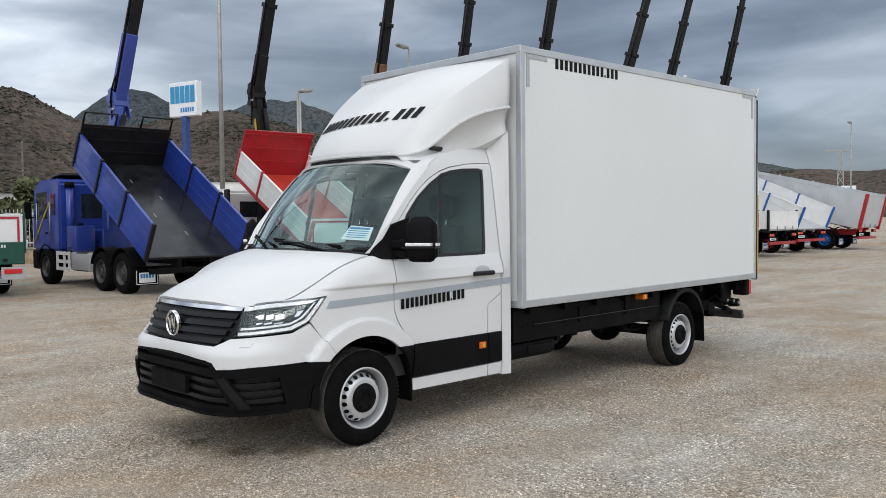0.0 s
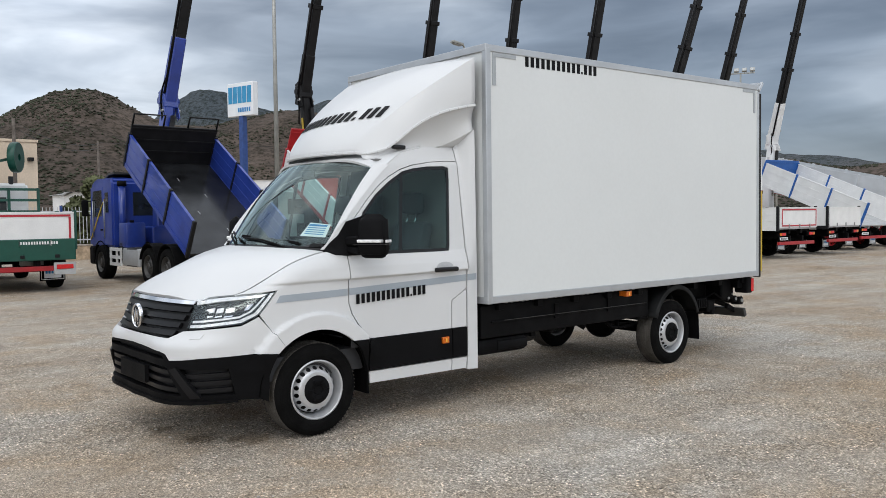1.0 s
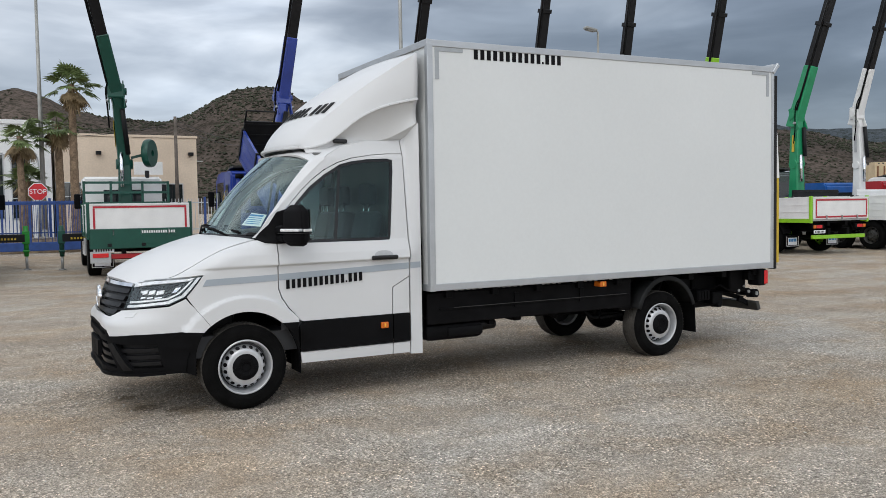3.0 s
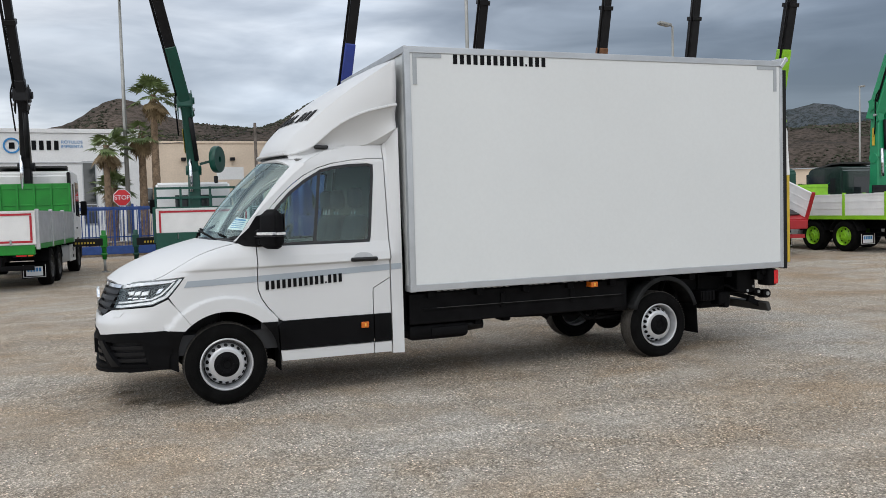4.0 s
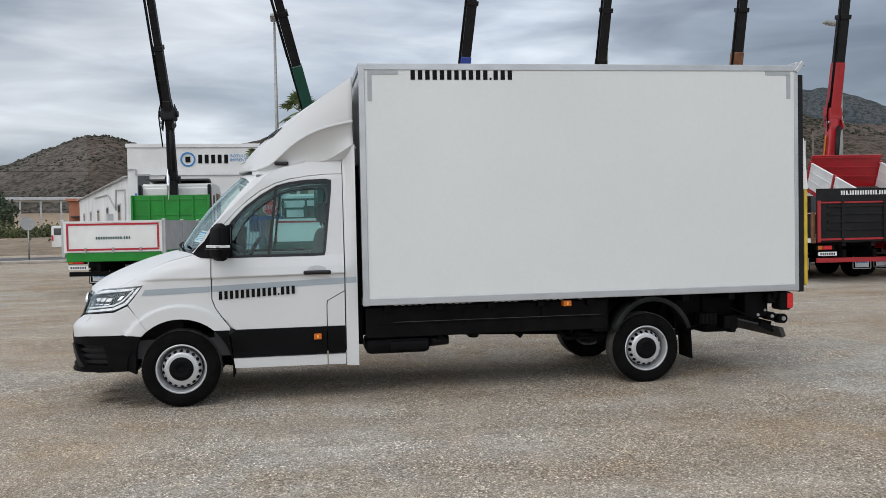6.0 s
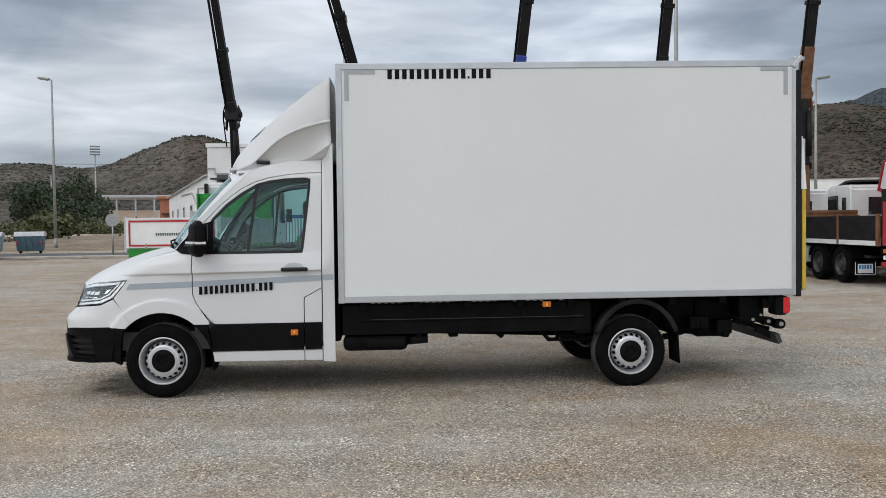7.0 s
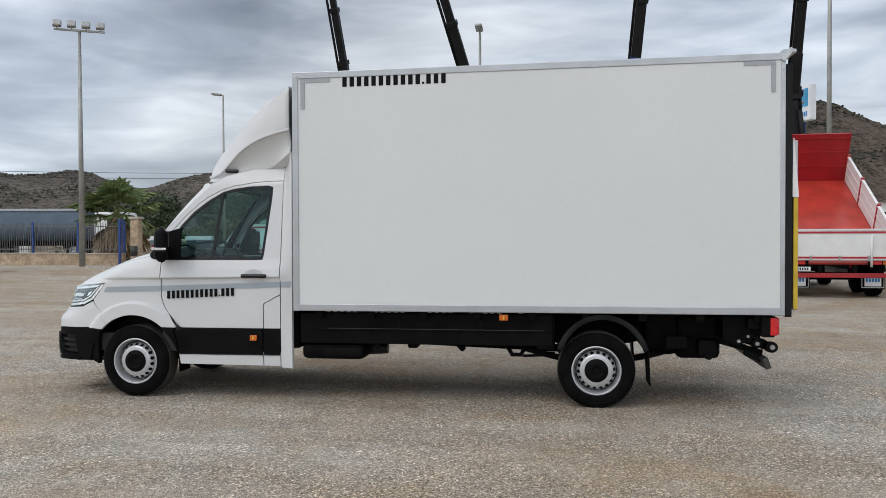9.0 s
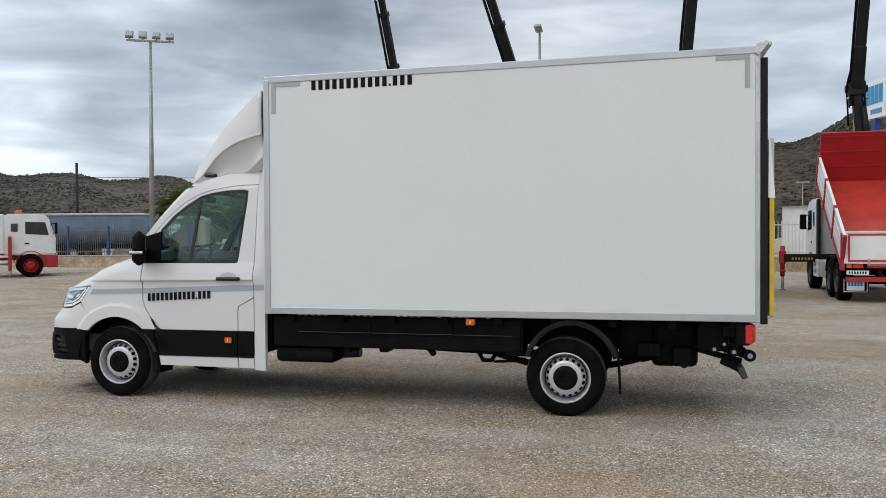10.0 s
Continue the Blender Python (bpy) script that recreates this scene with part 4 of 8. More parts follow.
# white face of the windscreen pillar, between the glass and the side
for sgn in (-1, 1):
    rows = []
    for k in range(15):
        w = k / 14
        u = float(np.interp(w, [0, 0.5, 1], [0.838, 0.833, 0.797]))
        a1 = Vector(screen(-sgn * u, w)) + Vector((-0.004, 0, 0.004))
        xp = float(np.interp(a1.z, [1.40, 1.45, 1.575, 1.80, 1.955, 2.095], [0.10, 0.155, 0.24, 0.455, 0.615, 0.78]))
        b1 = Vector(skin(-sgn * sx(xp + 0.012), a1.z)) + Vector((0, sgn * 0.002, 0))
        rows.append([tuple(a1.lerp(b1, q) + Vector((-0.012, sgn * 0.006, 0.008)) * math.sin(math.pi * q)) for q in (0, 0.25, 0.5, 0.75, 1)])
    part("pillar_face", close(grid(bmesh.new(), rows)), WHITE, VAN, "white windscreen pillar face", smooth=40)


# roof and wind deflector
def roof(x, q):
    ze = float(np.interp(x, [0.45, 0.615, 0.78, 0.92, 1.17, 1.495, 1.6], [1.80, 1.958, 2.098, 2.178, 2.234, 2.242, 2.242]))
    zc = float(np.interp(x, [0.45, 0.52, 0.65, 0.78, 0.92, 1.17, 1.6], [2.09, 2.128, 2.15, 2.18, 2.215, 2.26, 2.27]))
    he = 0.958 - 0.135 * (ze - 1.26) - 0.25 * max(0.0, ze - 2.08)
    return (x, q * he, zc - (zc - ze) * abs(q) ** 5)


panel("roof", [[(0.505 + 0.165 * q * q, q) for q in np.linspace(-1, 1, 17)] + [(1.6, 1.0), (1.6, -1.0)]], roof, WHITE, VAN, depth=0.02, gap=0.0, step=(0.06, 0.12), label="white cab roof")
C = spline([(0.515, 0, 2.165), (0.535, 0, 2.235), (0.62, 0, 2.365), (0.84, 0, 2.575), (1.08, 0, 2.755), (1.38, 0, 2.935), (1.594, 0, 3.045)], 26)
R = spline([(0.635, 0.56, 2.165), (0.655, 0.565, 2.245), (0.755, 0.62, 2.365), (0.91, 0.705, 2.505), (1.12, 0.81, 2.68), (1.36, 0.905, 2.85), (1.594, 0.977, 3.005)], 26)
L = spline([(0.655, 0.60, 2.158), (0.72, 0.68, 2.172), (0.84, 0.75, 2.22), (1.06, 0.845, 2.405), (1.25, 0.905, 2.505), (1.42, 0.945, 2.555), (1.594, 0.973, 2.591)], 26)
T = spline([(0.655, 0.66, 2.12), (0.75, 0.70, 2.128), (0.9, 0.735, 2.155), (1.1, 0.765, 2.205), (1.34, 0.80, 2.245), (1.47, 0.87, 2.305), (1.596, 0.946, 2.385)], 26)
bm = bmesh.new()
rows = []
for k in range(26):
    row = []
    for j in range(-14, 15):
        q = abs(j) / 14
        p = C[k] + (R[k] - C[k]) * q ** 1.8
        row.append((p[0], math.copysign(R[k][1] * q, j), p[2]))
    rows.append(row)
grid(bm, rows, flip=False)
for sgn in (-1, 1):
    for P0, P1, n in ((R, L, 6), (L, T, 5)):
        rr = []
        for k in range(26):
            row = []
            for j in range(n + 1):
                q = j / n
                p = P0[k] * (1 - q) + P1[k] * q
                out = 0.010 * math.sin(math.pi * q) * min(1, k / 6) if P0 is R else -0.03 * math.sin(math.pi * q) * min(1, k / 8)
                row.append((p[0], sgn * (p[1] + out), p[2]))
            rr.append(row)
        grid(bm, rr, flip=(sgn < 0))
    foot = []
    for k in range(12, 26):
        p = Vector((T[k][0], sgn * T[k][1], T[k][2]))
        q = Vector(roof(p.x, sgn * 0.985)) + Vector((0, 0, -0.01))
        foot.append([tuple(p.lerp(q, j / 3)) for j in range(4)])
    grid(bm, foot, flip=(sgn < 0))
bmesh.ops.remove_doubles(bm, verts=bm.verts[:], dist=0.001)
bmesh.ops.recalc_face_normals(bm, faces=bm.faces[:])
DEF = part("wind_deflector", bm, WHITE, VAN, "tall white roof wind deflector", smooth=30)
sol = DEF.modifiers.new("thick", 'SOLIDIFY')
sol.thickness, sol.offset = 0.012, -1
edge = [(R[0][0] - 0.006 - (R[0][0] - C[0][0]) * (1 - (j / 10) ** 2), R[0][1] * j / 10, 2.178) for j in range(11)] + [(p[0] + 0.004, p[1] + 0.006, p[2] + 0.004) for p in L[1:26:2]]
for sgn in (-1, 1):
    bm = bmesh.new()
    for k, (p0, p1) in enumerate(zip(edge, edge[1:])):
        beam(bm, (p0[0], sgn * p0[1], p0[2]), (p1[0], sgn * p1[1], p1[2]), 0.022, 0.022, 0.004)
    part("edge_moulding", bm, WHITE, DEF)
# company name across the deflector
for i in range(15):
    bm = bmesh.new()
    dot = i == 11
    y0 = 0.62 - 1.27 * i / 15
    w, hh = (0.050, 0.095) if not dot else (0.026, 0.026)
    pts = []
    for dy, u in ((0, 0), (-w, 0), (-w - 0.012, hh), (-0.012, hh)):
        y = y0 + dy
        zc = 2.432 + 0.05 * i / 15 + u
        best = None
        for k in range(2, 25):
            q0, q1 = abs(y) / R[k][1], abs(y) / R[k + 1][1]
            pa = C[k] + (R[k] - C[k]) * q0 ** 1.8
            pb = C[k + 1] + (R[k + 1] - C[k + 1]) * q1 ** 1.8
            if pa[2] <= zc <= pb[2]:
                f = (zc - pa[2]) / (pb[2] - pa[2])
                best = pa * (1 - f) + pb * f
        pts.append(Vector((best[0] - 0.004, y, best[2] + 0.004)))
    vs = [bm.verts.new(p) for p in pts] + [bm.verts.new(p + Vector((-0.002, 0, 0.002))) for p in pts]
    for f in ((4, 5, 6, 7), (0, 1, 5, 4), (1, 2, 6, 5), (2, 3, 7, 6), (3, 0, 4, 7)):
        bm.faces.new([vs[i2] for i2 in f])
    part("letter_block", close(bm), LETTER, DEF, "black letter of the company name")
for sgn in (-1, 1):
    part("roof_lamp", B(0.87, 1.0, sgn * 0.755 - 0.02, sgn * 0.755 + 0.02, 2.205, 2.24, 0.012, None), GLOSSB, VAN, "small black roof marker lamp")

# mirrors
for sgn in (-1, 1):
    M = pose(0.378, sgn * 1.165, 1.50, 0, 0, -30 * sgn)
    bm = B(-0.078, 0.070, -0.128, 0.128, -0.168, 0.168, 0.06)
    bmesh.ops.bevel(bm, geom=[e for e in bm.edges if e.calc_face_angle(0) > 0.5], offset=0.015, segments=2, affect='EDGES')
    for v in bm.verts:
        q = (v.co.z + 0.168) / 0.336
        if v.co.x < 0:
            v.co.x += 0.03 * (1 - q) ** 2 + 0.035 * q * q
        r = max(0.0, (q - 0.62) / 0.38)
        v.co.y *= 1 - 0.24 * r * r
        v.co.x *= 1 - 0.18 * r * r
    mir = part("mirror", xf(bm, M), BLACKP, VAN, "large black door mirror", smooth=40)
    part("shell_groove", B(-0.074, 0.05, -0.130, 0.130, -0.064, -0.056, 0.002, M), GLOSSB, mir)
    part("indicator_strip", B(-0.076, 0.0, -0.100, 0.100, -0.048, -0.024, 0.006, M), LENSW, mir, "clear indicator strip")
    ye = 0.128 * sgn
    part("side_indicator", B(-0.05, 0.045, ye - 0.006, ye + 0.006, -0.048, -0.026, 0.004, M), LENSW, mir)
    bm = bmesh.new()
    beam(bm, (0.32, sgn * 0.93, 1.46), (0.33, sgn * 1.09, 1.47), 0.10, 0.07, 0.015)
    beam(bm, (0.32, sgn * 0.93, 1.40), (0.33, sgn * 1.09, 1.39), 0.08, 0.05, 0.01)
    part("arm", bm, BLACKP, mir)
    part("mirror_glass", B(0.066, 0.0745, -0.095, 0.095, -0.02, 0.13, 0.0, M), BGLASS, mir)

# inside of the cab
def taper(x0, x1, hw):
    """A cross wall of the cab, narrowing towards the roof."""
    bm = bmesh.new()
    prof = [(-hw, 0.5), (hw, 0.5), (hw, 1.26), (hw - 0.12, 2.08), (hw - 0.17, 2.20), (-hw + 0.17, 2.20), (-hw + 0.12, 2.08), (-hw, 1.26)]
    f = bm.faces.new([bm.verts.new((x0, y, z)) for y, z in prof])
    r = bmesh.ops.extrude_face_region(bm, geom=[f])
    bmesh.ops.translate(bm, vec=(x1 - x0, 0, 0), verts=[v for v in r["geom"] if isinstance(v, bmesh.types.BMVert)])
    return close(bm)


part("cab_floor", B(-0.55, 1.5, -0.88, 0.88, 0.45, 0.62), CABIN, VAN)
part("engine_bay", B(-0.72, 0.0, -0.62, 0.62, 0.42, 0.98, 0.03), BLACKM, VAN)
part("nose_beam", B(-0.80, -0.6, -0.5, 0.5, 0.33, 0.80, 0.02), BLACKM, VAN)
bm = taper(1.47, 1.495, 0.90)
part("cab_rear_wall", bm, LINER, VAN, "grey trimmed rear cab wall")
# black filler added to draw the shade in the gap behind the cab
part("gap_seal", taper(1.585, 1.655, 0.90), RECESSB, VAN, "added black filler for the shade between cab and box")
part("cab_back", taper(1.505, 1.575, 0.915), WHITE, VAN)
part("headliner", B(0.70, 1.47, -0.76, 0.76, 2.10, 2.12), LINER, VAN)
both("door_lining", [side([(0.30, 0.62), (0.30, 1.33), (1.46, 1.33), (1.46, 0.62)])], CABIN, off=-0.045, depth=0.0, gap=0.0)
both("pillar_lining", [side([(1.39, 1.34), (1.45, 2.08), (1.48, 2.08), (1.48, 1.34)])], LINER, off=-0.05, depth=0.0, gap=0.0)
bm = bmesh.new()
rows = []
for k in range(13):
    y = -0.84 + 1.68 * k / 12
    hump = 0.05 * math.exp(-((y + 0.42) / 0.2) ** 2)
    rows.append([(-0.08 + 0.25 * (y / 0.84) ** 2, y, 1.42), (0.12, y, 1.445 + hump * 0.4), (0.32, y, 1.43 + hump), (0.42, y, 1.36 + hump), (0.44, y, 1.1), (0.30, y, 0.7)])
grid(bm, rows, flip=True)
part("dashboard", close(bm), CABIN, VAN, "dark grey dashboard", smooth=30)
bm = bmesh.new()
for i in range(24):
    t0, t1 = 2 * math.pi * i / 24, 2 * math.pi * (i + 1) / 24
    cyl(bm, (0, 0.19 * math.cos(t0), 0.19 * math.sin(t0)), (0, 0.19 * math.cos(t1), 0.19 * math.sin(t1)), 0.016, n=8)
for ang in (0, 180, 270):
    beam(bm, (0, 0, 0), (0, 0.18 * math.cos(radians(ang)), 0.18 * math.sin(radians(ang))), 0.05, 0.02)
cyl(bm, (-0.02, 0, 0), (0.03, 0, 0), 0.06, n=14)
cyl(bm, (-0.3, 0, -0.02), (0.0, 0, 0), 0.03, n=8)
bmesh.ops.transform(bm, matrix=pose(0.60, -0.42, 1.36, 0, 32, 0), verts=bm.verts[:])
part("steering_wheel", bm, CABIN, VAN, "dark steering wheel")
for y0, w in ((-0.42, 0.50), (0.22, 0.46), (0.66, 0.40)):
    st = part("seat", B(0.72, 1.22, y0 - w / 2, y0 + w / 2, 0.82, 1.0, 0.06), SEAT, VAN, "dark grey cloth seat", smooth=35)
    bm = B(1.13, 1.27, y0 - w / 2 + 0.02, y0 + w / 2 - 0.02, 0.95, 1.60, 0.06)
    for v in bm.verts:
        v.co.x += (v.co.z - 0.95) * 0.22
    part("backrest", bm, SEAT, st, smooth=35)
    bm = B(1.28, 1.38, y0 - 0.14, y0 + 0.14, 1.66, 1.86, 0.05)
    part("headrest", bm, SEAT, st, smooth=35)
    for yy in (-0.06, 0.06):
        part("headrest_post", cyl(bmesh.new(), (1.30, y0 + yy, 1.55), (1.33, y0 + yy, 1.68), 0.007, n=6), CHROME, st)
    part("seat_base", B(0.80, 1.2, y0 - w / 2 + 0.05, y0 + w / 2 - 0.05, 0.62, 0.83), CABIN, st)
bm = B(0.50, 0.53, -0.10, 0.10, 1.98, 2.05, 0.012)
part("sensor_housing", bm, CABIN, VAN)

# wheel arch liners
for sgn in (-1, 1):
    bm = bmesh.new()
    rows = [[(0.47 * math.cos(radians(a1)), sgn * yy, AZ + 0.47 * math.sin(radians(a1))) for a1 in range(-8, 190, 11)] for yy in (0.945, 0.52)]
    grid(bm, rows)
    rows = [[(r * math.cos(radians(a1)), sgn * 0.52, AZ + r * math.sin(radians(a1))) for a1 in range(-8, 190, 11)] for r in (0.02, 0.47)]
    grid(bm, rows)
    part("wheel_arch_liner", close(bm), RECESSB, VAN, "black wheel arch liner")
    bm = B(0.455, 0.468, sgn * 0.72 if sgn > 0 else -0.95, 0.95 if sgn > 0 else -0.72, 0.255, 0.46, 0.004, None)
    part("front_mudflap", bm, RUBBER, VAN, "short black mudflap")


# wheels
def rim_disc(u, v):
    th, r = u / 0.2, v
    yy = float(np.interp(r, [0.05, 0.10, 0.135, 0.142, 0.150, 0.174, 0.184, 0.190, 0.203, 0.210, 0.217, 0.226], [0.002, 0.002, 0.004, 0.008, 0.014, 0.046, 0.100, 0.108, 0.040, -0.002, -0.010, -0.002]))
    return (r * math.cos(th), yy, r * math.sin(th))


def build_wheel():
    w = new("wheel")
    bm = bmesh.new()
    lathe(bm, [(0.212, 0.022), (0.222, 0.004), (0.240, -0.008), (0.250, -0.009), (0.252, -0.012), (0.275, -0.014), (0.305, -0.010), (0.307, -0.007), (0.325, 0.0), (0.340, 0.014), (0.347, 0.026), (0.347, 0.204), (0.335, 0.222), (0.30, 0.235), (0.24, 0.23), (0.21, 0.20)], 72)
    ty = part("tyre", close(bm), TYRE, w, "black tyre", smooth=32)
    bm = bmesh.new()
    lathe(bm, [(0.3465, 0.024), (0.3515, 0.036), (0.3545, 0.058), (0.3545, 0.074), (0.349, 0.076), (0.349, 0.082), (0.355, 0.084), (0.3555, 0.106), (0.350, 0.108), (0.350, 0.114), (0.3555, 0.116), (0.355, 0.138), (0.349, 0.140), (0.349, 0.146), (0.3545, 0.148), (0.354, 0.17), (0.351, 0.194), (0.3465, 0.206)], 72)
    for i in range(72):
        t0 = 2 * math.pi * i / 72
        for yy in (0.040, 0.182):
            box(bm, 0.3495, 0.3555, yy - 0.016, yy + 0.016, -0.0045, 0.0045, 0, Matrix.Rotation(-t0, 4, 'Y'))
    part("tread", close(bm), TREAD, ty, "dusty grey tread", smooth=32)
    tau = 2 * math.pi * 0.2
    loops = [[(0.0, 0.055), (tau * 0.25, 0.055), (tau * 0.5, 0.055), (tau * 0.75, 0.055), (tau, 0.055), (tau, 0.2255), (tau * 0.75, 0.2255), (tau * 0.5, 0.2255), (tau * 0.25, 0.2255), (0.0, 0.2255)]]
    for i in range(18):
        loops.append(oval((i + 0.5) * tau / 18, 0.162, 0.0215, 0.0125, 12))
    panel("rim", loops, rim_disc, STEEL, w, depth=0.0, step=(tau / 48, 0.006), gap=0.0, label="silver steel wheel rim with round holes")
    bm = lathe(bmesh.new(), [(0.226, -0.004), (0.224, 0.01), (0.205, 0.03), (0.20, 0.06), (0.19, 0.19), (0.21, 0.21)], 48)
    part("rim_well", bm, STEEL, w, smooth=40)
    part("brake_disc", lathe(bmesh.new(), [(0.001, 0.075), (0.188, 0.075)], 32), BLACKM, w)
    bm = lathe(bmesh.new(), [(0.001, -0.012), (0.032, -0.014), (0.036, -0.010), (0.040, -0.020), (0.068, -0.026), (0.092, -0.018), (0.104, -0.008), (0.109, 0.006)], 40)
    part("hub_cap", close(bm), BLACKP, w, "black plastic hub cap", smooth=30)
    for i in range(6):
        part("cap_rib", box(bmesh.new(), 0.050, 0.088, -0.030, -0.015, -0.007, 0.007, 0.002, Matrix.Rotation(2 * math.pi * i / 6, 4, 'Y')), BLACKP, w)
    return w


wheel0 = build_wheel()
wheel0.parent = VAN
wheel0.matrix_basis = pose(0.0, -0.945, 0.353)
for x, y, z, rz in ((4.475, -0.945, 0.343, 0), (0.0, 0.945, 0.353, 180), (4.475, 0.945, 0.343, 180)):
    copy_thing(wheel0, pose(x, y, z, 0, 37 * x, rz))

# ---- box body ----
X0, X1, Y0, Y1, Z0, Z1 = 1.655, 6.085, -1.055, 1.085, 0.875, 3.115
BODY = part("box_body", B(X0 + 0.012, X1 - 0.01, Y0 + 0.008, Y1 - 0.008, Z0 + 0.02, Z1 - 0.012), BOXWHITE, VAN, "plain white insulated box body")
trim = [("bottom_rail", X0, X1, Y0, Y0 + 0.03, Z0, Z0 + 0.066), ("bottom_rail", X0, X1, Y1 - 0.03, Y1, Z0, Z0 + 0.066),
        ("top_rail", X0, X1, Y0, Y0 + 0.04, Z1 - 0.062, Z1), ("top_rail", X0, X1, Y1 - 0.04, Y1, Z1 - 0.062, Z1),
        ("front_rail", X0 - 0.004, X0 + 0.03, Y0 + 0.001, Y1 - 0.001, Z1 - 0.061, Z1 + 0.004), ("front_rail", X0 - 0.004, X0 + 0.03, Y0 + 0.001, Y1 - 0.001, Z0 - 0.002, Z0 + 0.06),
        ("front_post", X0 - 0.002, X0 + 0.055, Y0 - 0.003, Y0 + 0.055, Z0 - 0.003, Z1 - 0.03), ("front_post", X0 - 0.002, X0 + 0.055, Y1 - 0.055, Y1 + 0.003, Z0 - 0.003, Z1 - 0.03),
        ("rear_post", X1 - 0.038, X1 + 0.002, Y0 - 0.003, Y0 + 0.055, Z0 - 0.003, Z1 - 0.04), ("rear_post", X1 - 0.038, X1 + 0.002, Y1 - 0.055, Y1 + 0.003, Z0 - 0.003, Z1 - 0.04)]
for nme, *b6 in trim:
    part(nme, B(*b6, 0.006), ALU, BODY, "silver aluminium profile")
for y in (Y0 - 0.006, Y1 + 0.006):
    for k in range(9):
        part("rivet", cyl(bmesh.new(), (X1 - 0.018, y, 1.05 + 0.24 * k), (X1 - 0.018, y + (0.004 if y < 0 else -0.004), 1.05 + 0.24 * k), 0.009, n=8), GREYM, BODY)
bm = bmesh.new()
beam(bm, (X1 - 0.03, Y0 - 0.006, Z1 - 0.07), (X1 + 0.055, Y0 - 0.006, Z1 + 0.03), 0.03, 0.04, 0.004)
part("corner_cap", bm, ALU, BODY)
part("rear_gutter", B(X1 - 0.02, X1 + 0.09, Y0, Y1, Z1 - 0.005, Z1 + 0.03, 0.008), ALU, BODY)


def tape(name, x0, x1, z0, z1):
    part(name, B(x0, x1, Y0 + 0.002, Y0 + 0.02, z0, z1), TAPE, BODY, "grey reflective contour tape")


tape("contour_tape", 1.735, 2.02, 3.015, 3.05)
tape("contour_tape", 1.735, 1.775, 2.77, 3.0145)
tape("contour_tape", 5.735, 6.005, 3.015, 3.05)
tape("contour_tape", 5.965, 6.005, 2.785, 3.0145)
letter_bars("box_lettering", (2.125, Y0 + 0.0085, 2.965), (1, 0, 0), (0, 0, 1), 1.0, 0.092, LETTER, BODY, out=0.004, label="black company name on the box")

# the roof line climbs a little towards the rear
for ob in [BODY, *BODY.children]:
    for v in ob.data.vertices:
        v.co.z += 0.042 * max(0.0, (v.co.x - X0) / (X1 - X0)) * max(0.0, (v.co.z - Z0) / (Z1 - Z0))

# rear: tail lift and frame
TL = part("tail_lift", B(6.165, 6.20, -1.02, 1.05, 0.92, 2.40, 0.008), GREYM, VAN, "upright aluminium tail lift platform")
part("edge_strip", B(6.160, 6.198, -1.036, -1.022, 0.93, 1.90, 0.003), YELLOW, TL, "yellow warning strip")
bm = bmesh.new()
vs = [bm.verts.new(p) for p in ((6.15, -1.034, 1.905), (6.205, -1.034, 1.905), (6.165, -1.034, 2.42), (6.155, -1.034, 2.42), (6.15, -1.02, 1.905), (6.205, -1.02, 1.905), (6.165, -1.02, 2.42), (6.155, -1.02, 2.42))]
for f in ((0, 1, 2, 3), (1, 5, 6, 2), (0, 3, 7, 4), (3, 2, 6, 7), (5, 4, 7, 6), (0, 4, 5, 1)):
    bm.faces.new([vs[i] for i in f])
part("edge_taper", close(bm), WHITEPL, TL)
part("rear_frame", B(6.09, 6.145, -1.05, -0.97, 0.86, 3.06, 0.006), BLACKM, VAN, "black rear door frame")
part("rear_frame", B(6.09, 6.145, 1.0, 1.08, 0.86, 3.06, 0.006), BLACKM, VAN)
part("rear_door", B(6.09, 6.13, -0.965, 0.995, 0.93, 3.05, 0.006), BOXWHITE, VAN)

# ---- running gear ----
for y in (-0.43, 0.43):
    bm = B(1.45, 6.02, y - 0.035, y + 0.035, 0.575, 0.79, 0.008)
    box(bm, 1.5, 6.0, y - 0.055, y + 0.055, 0.80, 0.86, 0.006)
    part("chassis_rail", bm, DARK, VAN, "black chassis rail")
for k in range(9):
    part("cross_member", B(1.85 + 0.5 * k, 1.92 + 0.5 * k, -0.98, 1.0, 0.80, 0.872, 0.006), DARK, VAN)
part("floor_underside", B(1.67, 6.07, -1.03, 1.06, 0.872, 0.892), BLACKM, VAN)
bm = B(1.68, 4.08, -0.93, -0.90, 0.555, 0.845, 0.008)
for k in range(38):
    if k % 5 != 4:
        box(bm, 1.85 + 0.056 * k, 1.885 + 0.056 * k, -0.938, -0.929, 0.848, 0.858, 0)
box(bm, 1.80, 4.05, -0.945, -0.93, 0.686, 0.702, 0.003)
box(bm, 2.62, 2.67, -0.945, -0.93, 0.66, 0.80, 0.003)
box(bm, 3.40, 3.45, -0.945, -0.93, 0.66, 0.80, 0.003)
part("side_guard", bm, DARK, VAN, "black ribbed side skirt under the box")
# paler strip paints the highlight along the skirt's flange
part("skirt_flange", B(1.95, 4.0, -0.949, -0.945, 0.699, 0.704), DGREY, VAN)
# bright metal dashes drawn for light showing through gaps under the floor
for k in range(30):
    if k % 7 not in (5, 6) and not 28 < k < 30:
        part("floor_clip", B(1.95 + 0.065 * k, 1.985 + 0.065 * k, -0.962, -0.950, 0.858, 0.866), GALV, VAN)
part("side_guard", B(1.78, 4.03, 0.92, 0.95, 0.60, 0.84, 0.008), DARK, VAN)
